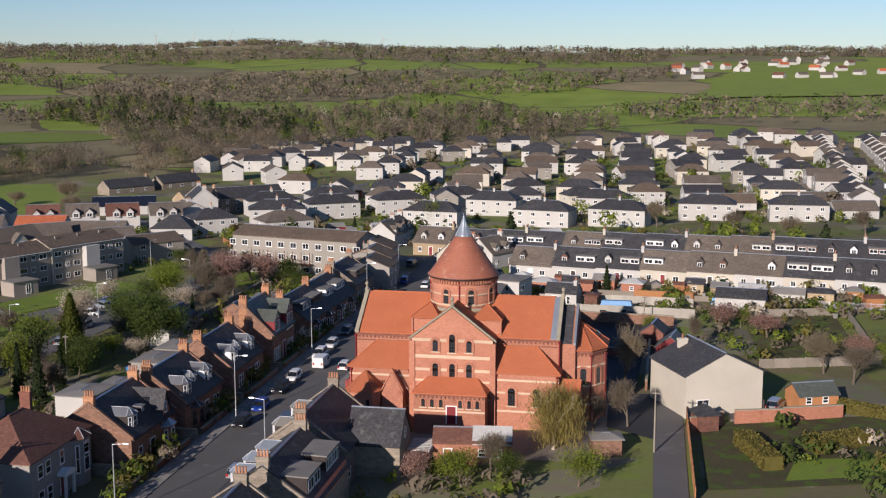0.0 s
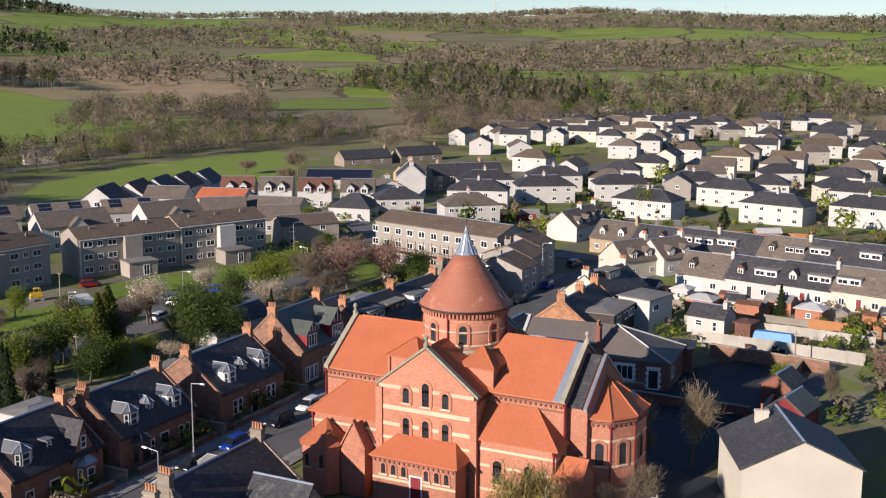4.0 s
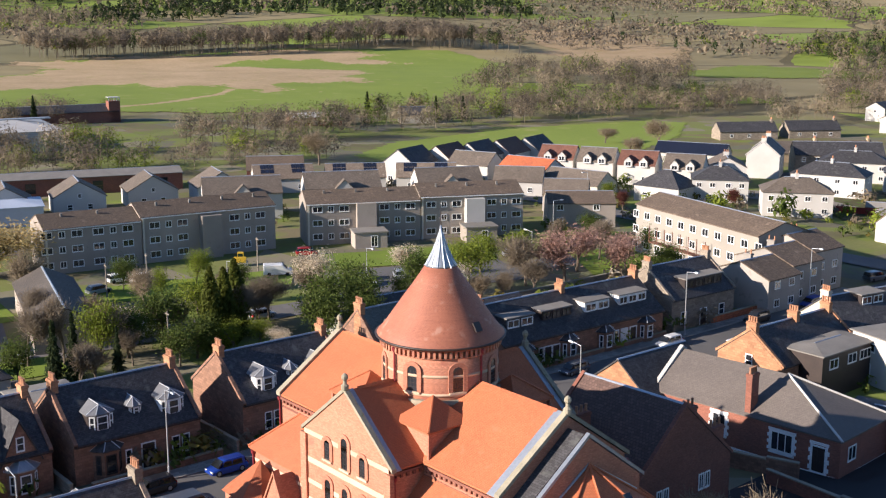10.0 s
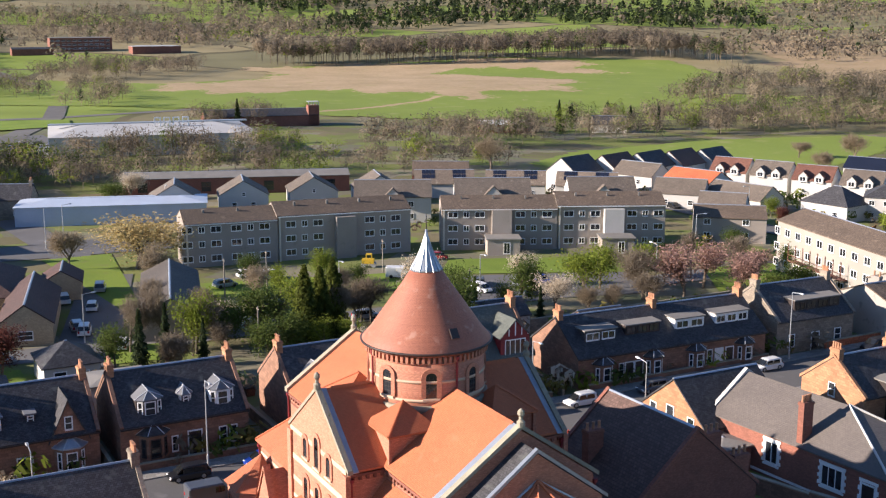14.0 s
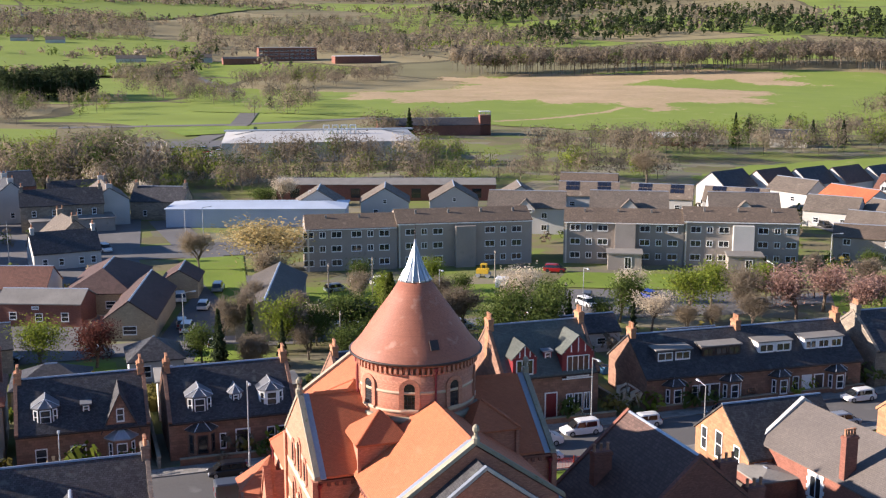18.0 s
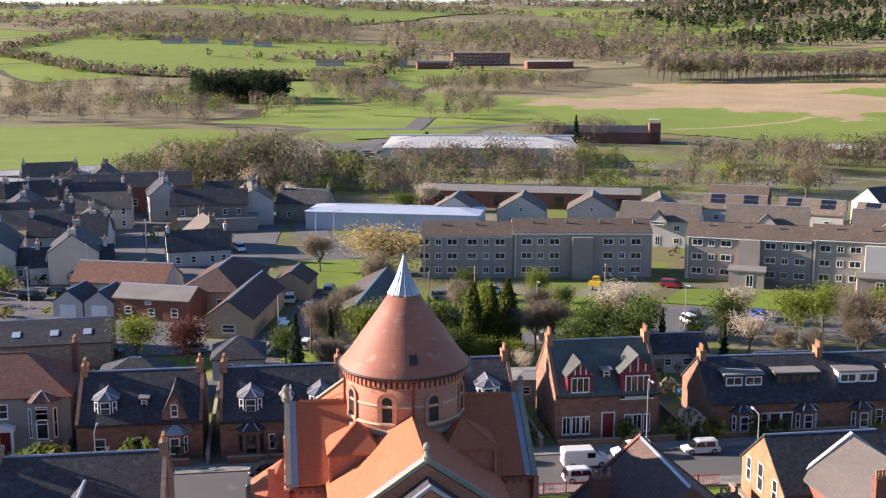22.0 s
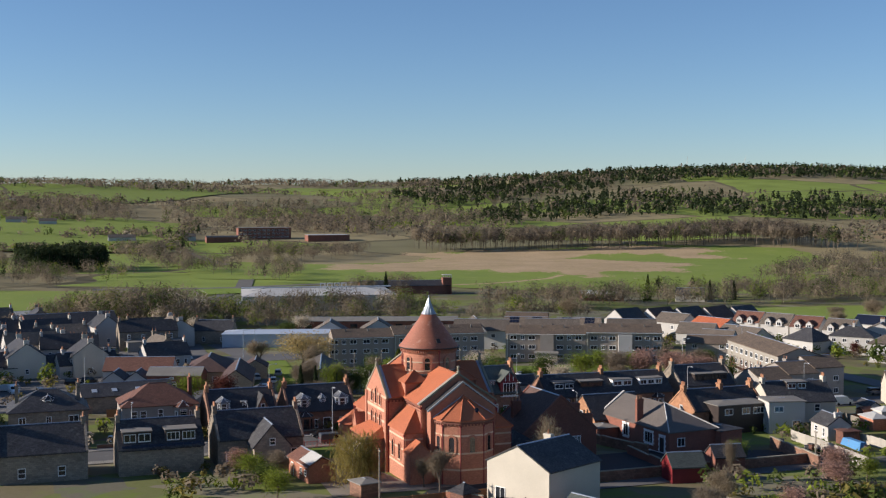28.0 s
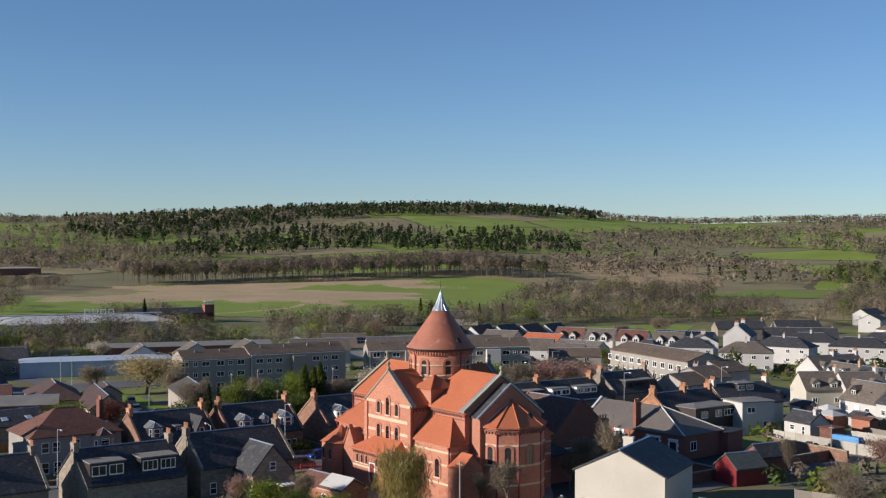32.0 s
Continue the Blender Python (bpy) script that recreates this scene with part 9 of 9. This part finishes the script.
fence("board_fence", "green trellis fence between allotments", [(40, 78), (80, 72)], 1.2, steel_roof, 2.4, False)
run("garden_wall", "orange red brick garden wall", "wall", [(37.5, -4.0), (44, -2.2), (52, 0.5)], 1.9, brick, 0.3, cope_stone)
run("garden_wall", "orange red brick garden wall", "wall", [(36, -4.6), (31.6, -8.5)], 1.9, brick, 0.3, cope_stone)
run("garden_wall", "pinkish brick wall beside the footway", "wall", [(-33.2, 78), (-33.2, 92)], 1.1, orange_tile, 0.3, cope_stone)
for i, (x0, x1, y) in enumerate(((-34.6, -47, -33), (-34.6, -60, -17.6), (-34.6, -58, 0.2), (-34.6, -58, 18.6), (-34.6, -58, 35.5), (-34.6, -58, 69.6))):
    run("garden_wall", "low stone wall between front gardens", "wall", [(x0 + 1.4, y), (x1, y)], 1.2, greystone, 0.3, cope_stone)
for y0, y1 in ((-66, -54), (-52, -34), (-31, -19.5), (-15.5, -1.5), (2, 17), (20.5, 34), (39, 68)):
    run("front_wall", "low red sandstone front wall", "wall", [(-33.4, y0), (-33.4, y1)], 0.7, sandstone, 0.3, cope_stone, "low front walls")
run("back_wall", "stone wall behind the gardens", "wall", [(-60, 38), (-60, 100)], 1.8, greystone, 0.35, cope_stone)
for i, (pts, h, w) in enumerate((([(38, -12.5), (41, -22.5)], 1.9, 2.4), ([(46, -15), (53, -10.5)], 1.8, 2.6), ([(52, 4), (62, -2)], 1.5, 2.0), ([(-52.5, -16.6), (-58.5, -16.4)], 1.6, 1.2))):
    (x0, y0), (x1, y1) = pts
    L = math.hypot(x1 - x0, y1 - y0)
    hg = thing("clipped_hedge", "clipped tan green garden hedge", "hedge", Matrix.Translation((x0, y0, zg(x0, y0))) @ pose(0, 0, 0, 0, 0, math.degrees(math.atan2(y1 - y0, x1 - x0))), "clipped hedges")
    nr = np.random.RandomState(i)
    n = int(900 * L / 6)
    c = np.stack([nr.uniform(0, L, n), nr.uniform(-w / 2, w / 2, n), nr.uniform(0.05, h, n)], 1)
    face = nr.randint(0, 3, n)
    c[face == 0, 2] = h + nr.normal(0, 0.05, (face == 0).sum())
    c[face == 1, 1] = -w / 2 + nr.normal(0, 0.05, (face == 1).sum())
    c[face == 2, 1] = w / 2 + nr.normal(0, 0.05, (face == 2).sum())
    part("leaves", quads_mesh("leaves", c, nr.normal(0, 1, (n, 3)), nr.uniform(0.1, 0.2, n), [hedge_leaf], None, 1.0), None, hg)
    bm = bmesh.new()
    box(bm, 0.06, -w / 2 + 0.06, 0, L - 0.06, w / 2 - 0.06, h - 0.05)
    part("core", bm, hedge_leaf, hg)
# close-set garden fences and huts through the estate, too many to count
gf = random.Random(17)
yards = [(x, y) for x, y in spots if y < 470] + [(x, y) for x, y in ((-9, 212), (14, 213), (42, 230), (70, 226), (-44, 208), (-30, 246), (8, 250), (-84, 228), (-64, 244))]
yards += [(-2 + 9.6 * i, 96 - 2.3 * i) for i in range(10)] + [(-32 + 9.8 * i, 160 - 2.3 * i) for i in range(14)]
lines, huts = bmesh.new(), bmesh.new()
for x, y in yards:
    front = y < 175
    for dx, dy, L, turn in ((-6, 9.5, 13, 0), (-6.5, 4, 9, 90), (6.5, 4.5, 8, 90)) if not front else ((-4.6, -6, 10, 90), (-4.4, -6, 8.5, 0)):
        if gf.random() < 0.2:
            continue
        ax, ay = x + dx + gf.uniform(-1, 1), y + dy + gf.uniform(-1, 1)
        box(lines, 0, -0.05, -0.2, L, 0.05, gf.uniform(1.1, 1.8), gf.randrange(5), pose(ax, ay, zg(ax, ay), 0, 0, turn + gf.uniform(2, 9) - (14 if front else 0)))
    for _ in range(gf.choice((1, 1, 2))):
        hx, hy = x + gf.uniform(-6, 6), y + (gf.uniform(8, 11) if not front else gf.uniform(-5, 3))
        w, d, h, k = gf.uniform(1.8, 4.2), gf.uniform(1.6, 2.6), gf.uniform(1.8, 2.3), gf.randrange(5)
        m = pose(hx, hy, zg(hx, hy), 0, 0, gf.choice((0, 90)) + gf.uniform(-8, 8))
        box(huts, -w / 2, -d / 2, -0.2, w / 2, d / 2, h, k, m)
        c = [huts.verts.new(m @ Vector(p)) for p in ((-w / 2 - 0.1, -d / 2 - 0.15, h), (w / 2 + 0.1, -d / 2 - 0.15, h), (w / 2 + 0.1, d / 2 + 0.15, h), (-w / 2 - 0.1, d / 2 + 0.15, h), (-w / 2 - 0.1, 0, h + 0.6), (w / 2 + 0.1, 0, h + 0.6))]
        for f in ((0, 1, 5, 4), (2, 3, 4, 5), (0, 4, 3), (1, 2, 5), (3, 2, 1, 0)):
            huts.faces.new([c[i] for i in f]).material_index = 5 + k % 2
tagged(new("garden_fences", mesh_of("garden_fences", lines, [timber, timber_grey, pale_fence, timber_grey, hedge_leaf])), "timber fences and low hedges between back gardens", "fence", kind="stuff")
tagged(new("garden_huts", mesh_of("garden_huts", huts, [timber_grey, timber, white_wall, brick, timber_grey, grey_felt, rust_tile])), "small timber huts and sheds in back gardens", "shed", kind="stuff")
gt = thing("garden_table", "round garden table with a closed dark parasol", "garden table", pose(41.5, -0.6, zg(41.5, -0.6) + 0.06))
bm = bmesh.new()
tube(bm, 0, 0, [(0.75, 0.70), (0.78, 0.72), (0.78, 0.75), (0.74, 0.76)], 20)
part("tabletop", bm, galv, gt)
for a in range(4):
    bm = bmesh.new()
    rod(bm, (0.25 * math.cos(a * 1.571), 0.25 * math.sin(a * 1.571), 0.7), (0.55 * math.cos(a * 1.571), 0.55 * math.sin(a * 1.571), 0), 0.03, 0.03, 6)
    part("leg", bm, galv, gt)
bm = bmesh.new()
tube(bm, 0, 0, [(0.03, 0.76), (0.03, 1.3), (0.22, 1.35), (0.12, 2.4), (0.02, 2.5)], 10)
part("parasol", bm, dark_paint, gt, "closed dark parasol")
# boats, tanks and tarpaulins in the gardens
for x, y, r, L in ((19, 72.5, -10, 6.5), (39.5, 76, -9, 4.0), (-113, -69, 80, 9)):
    ob = thing("covered_trailer", "trailer under a pale blue tarpaulin", "trailer", pose(x, y, zg(x, y), 0, 0, r), "garden clutter")
    bm = bmesh.new()
    solid(bm, [(-L / 2, -1, 0.3), (L / 2, -1, 0.3), (L / 2, 1, 0.3), (-L / 2, 1, 0.3)], [(-L / 2 + 0.2, -0.6, 1.5), (L / 2 - 0.4, -0.5, 1.7), (L / 2 - 0.4, 0.5, 1.7), (-L / 2 + 0.2, 0.6, 1.5)])
    part("cover", bm, blue_sheet if L < 8 else white_sheet, ob)
nb = random.Random(21)
for i in range(28):
    x, y = nb.choice(((nb.uniform(10, 24), nb.uniform(61, 66)), (nb.uniform(-58, -48), nb.uniform(-50, 60)), (nb.uniform(34, 60), nb.uniform(60, 90)), (nb.uniform(-20, 20), nb.uniform(82, 92))))
    ob = thing("bin", nb.choice(("green wheeled bin in a back garden", "grey wheeled bin beside a wall", "pale stone pile in a garden")), "bin", pose(x, y, zg(x, y), 0, 0, nb.uniform(0, 360)), "bins and clutter")
    w = nb.uniform(0.5, 1.3)
    bm = bmesh.new()
    solid(bm, [(-w * 0.4, -w * 0.4, 0), (w * 0.4, -w * 0.4, 0), (w * 0.4, w * 0.4, 0), (-w * 0.4, w * 0.4, 0)], [(-w * 0.5, -w * 0.5, 1.0), (w * 0.5, -w * 0.5, 1.0), (w * 0.5, w * 0.5, 1.0), (-w * 0.5, w * 0.5, 1.0)])
    part("body", bm, nb.choice((kerb_stone, leaf_dark, slate, rust_tile, blue_sheet)), ob)
    bm = bmesh.new()
    box(bm, -w * 0.53, -w * 0.53, 1.003, w * 0.53, w * 0.53, 1.07)
    part("lid", bm, slate, ob)
# wind turbines and pylons on the skyline
for i, (x, y) in enumerate(((-1380, 3300), (-1290, 3360), (-1180, 3400), (-1460, 3200), (-820, 3420), (-3000, 1900), (-2920, 2050))):
    ob = thing("wind_turbine", "distant white wind turbine on the hill", "wind turbine", pose(x, y, zg(x, y)), "wind turbines")
    bm = bmesh.new()
    tube(bm, 0, 0, [(1.8, 0), (1.1, 55)], 8)
    part("tower", bm, white_sheet, ob)
    for k in range(3):
        a = radians(120 * k + 25 * i)
        bm = bmesh.new()
        rod(bm, (0, -2, 55), (30 * math.sin(a), -2, 55 + 30 * math.cos(a)), 1.0, 0.25, 5)
        part("blade", bm, white_sheet, ob)
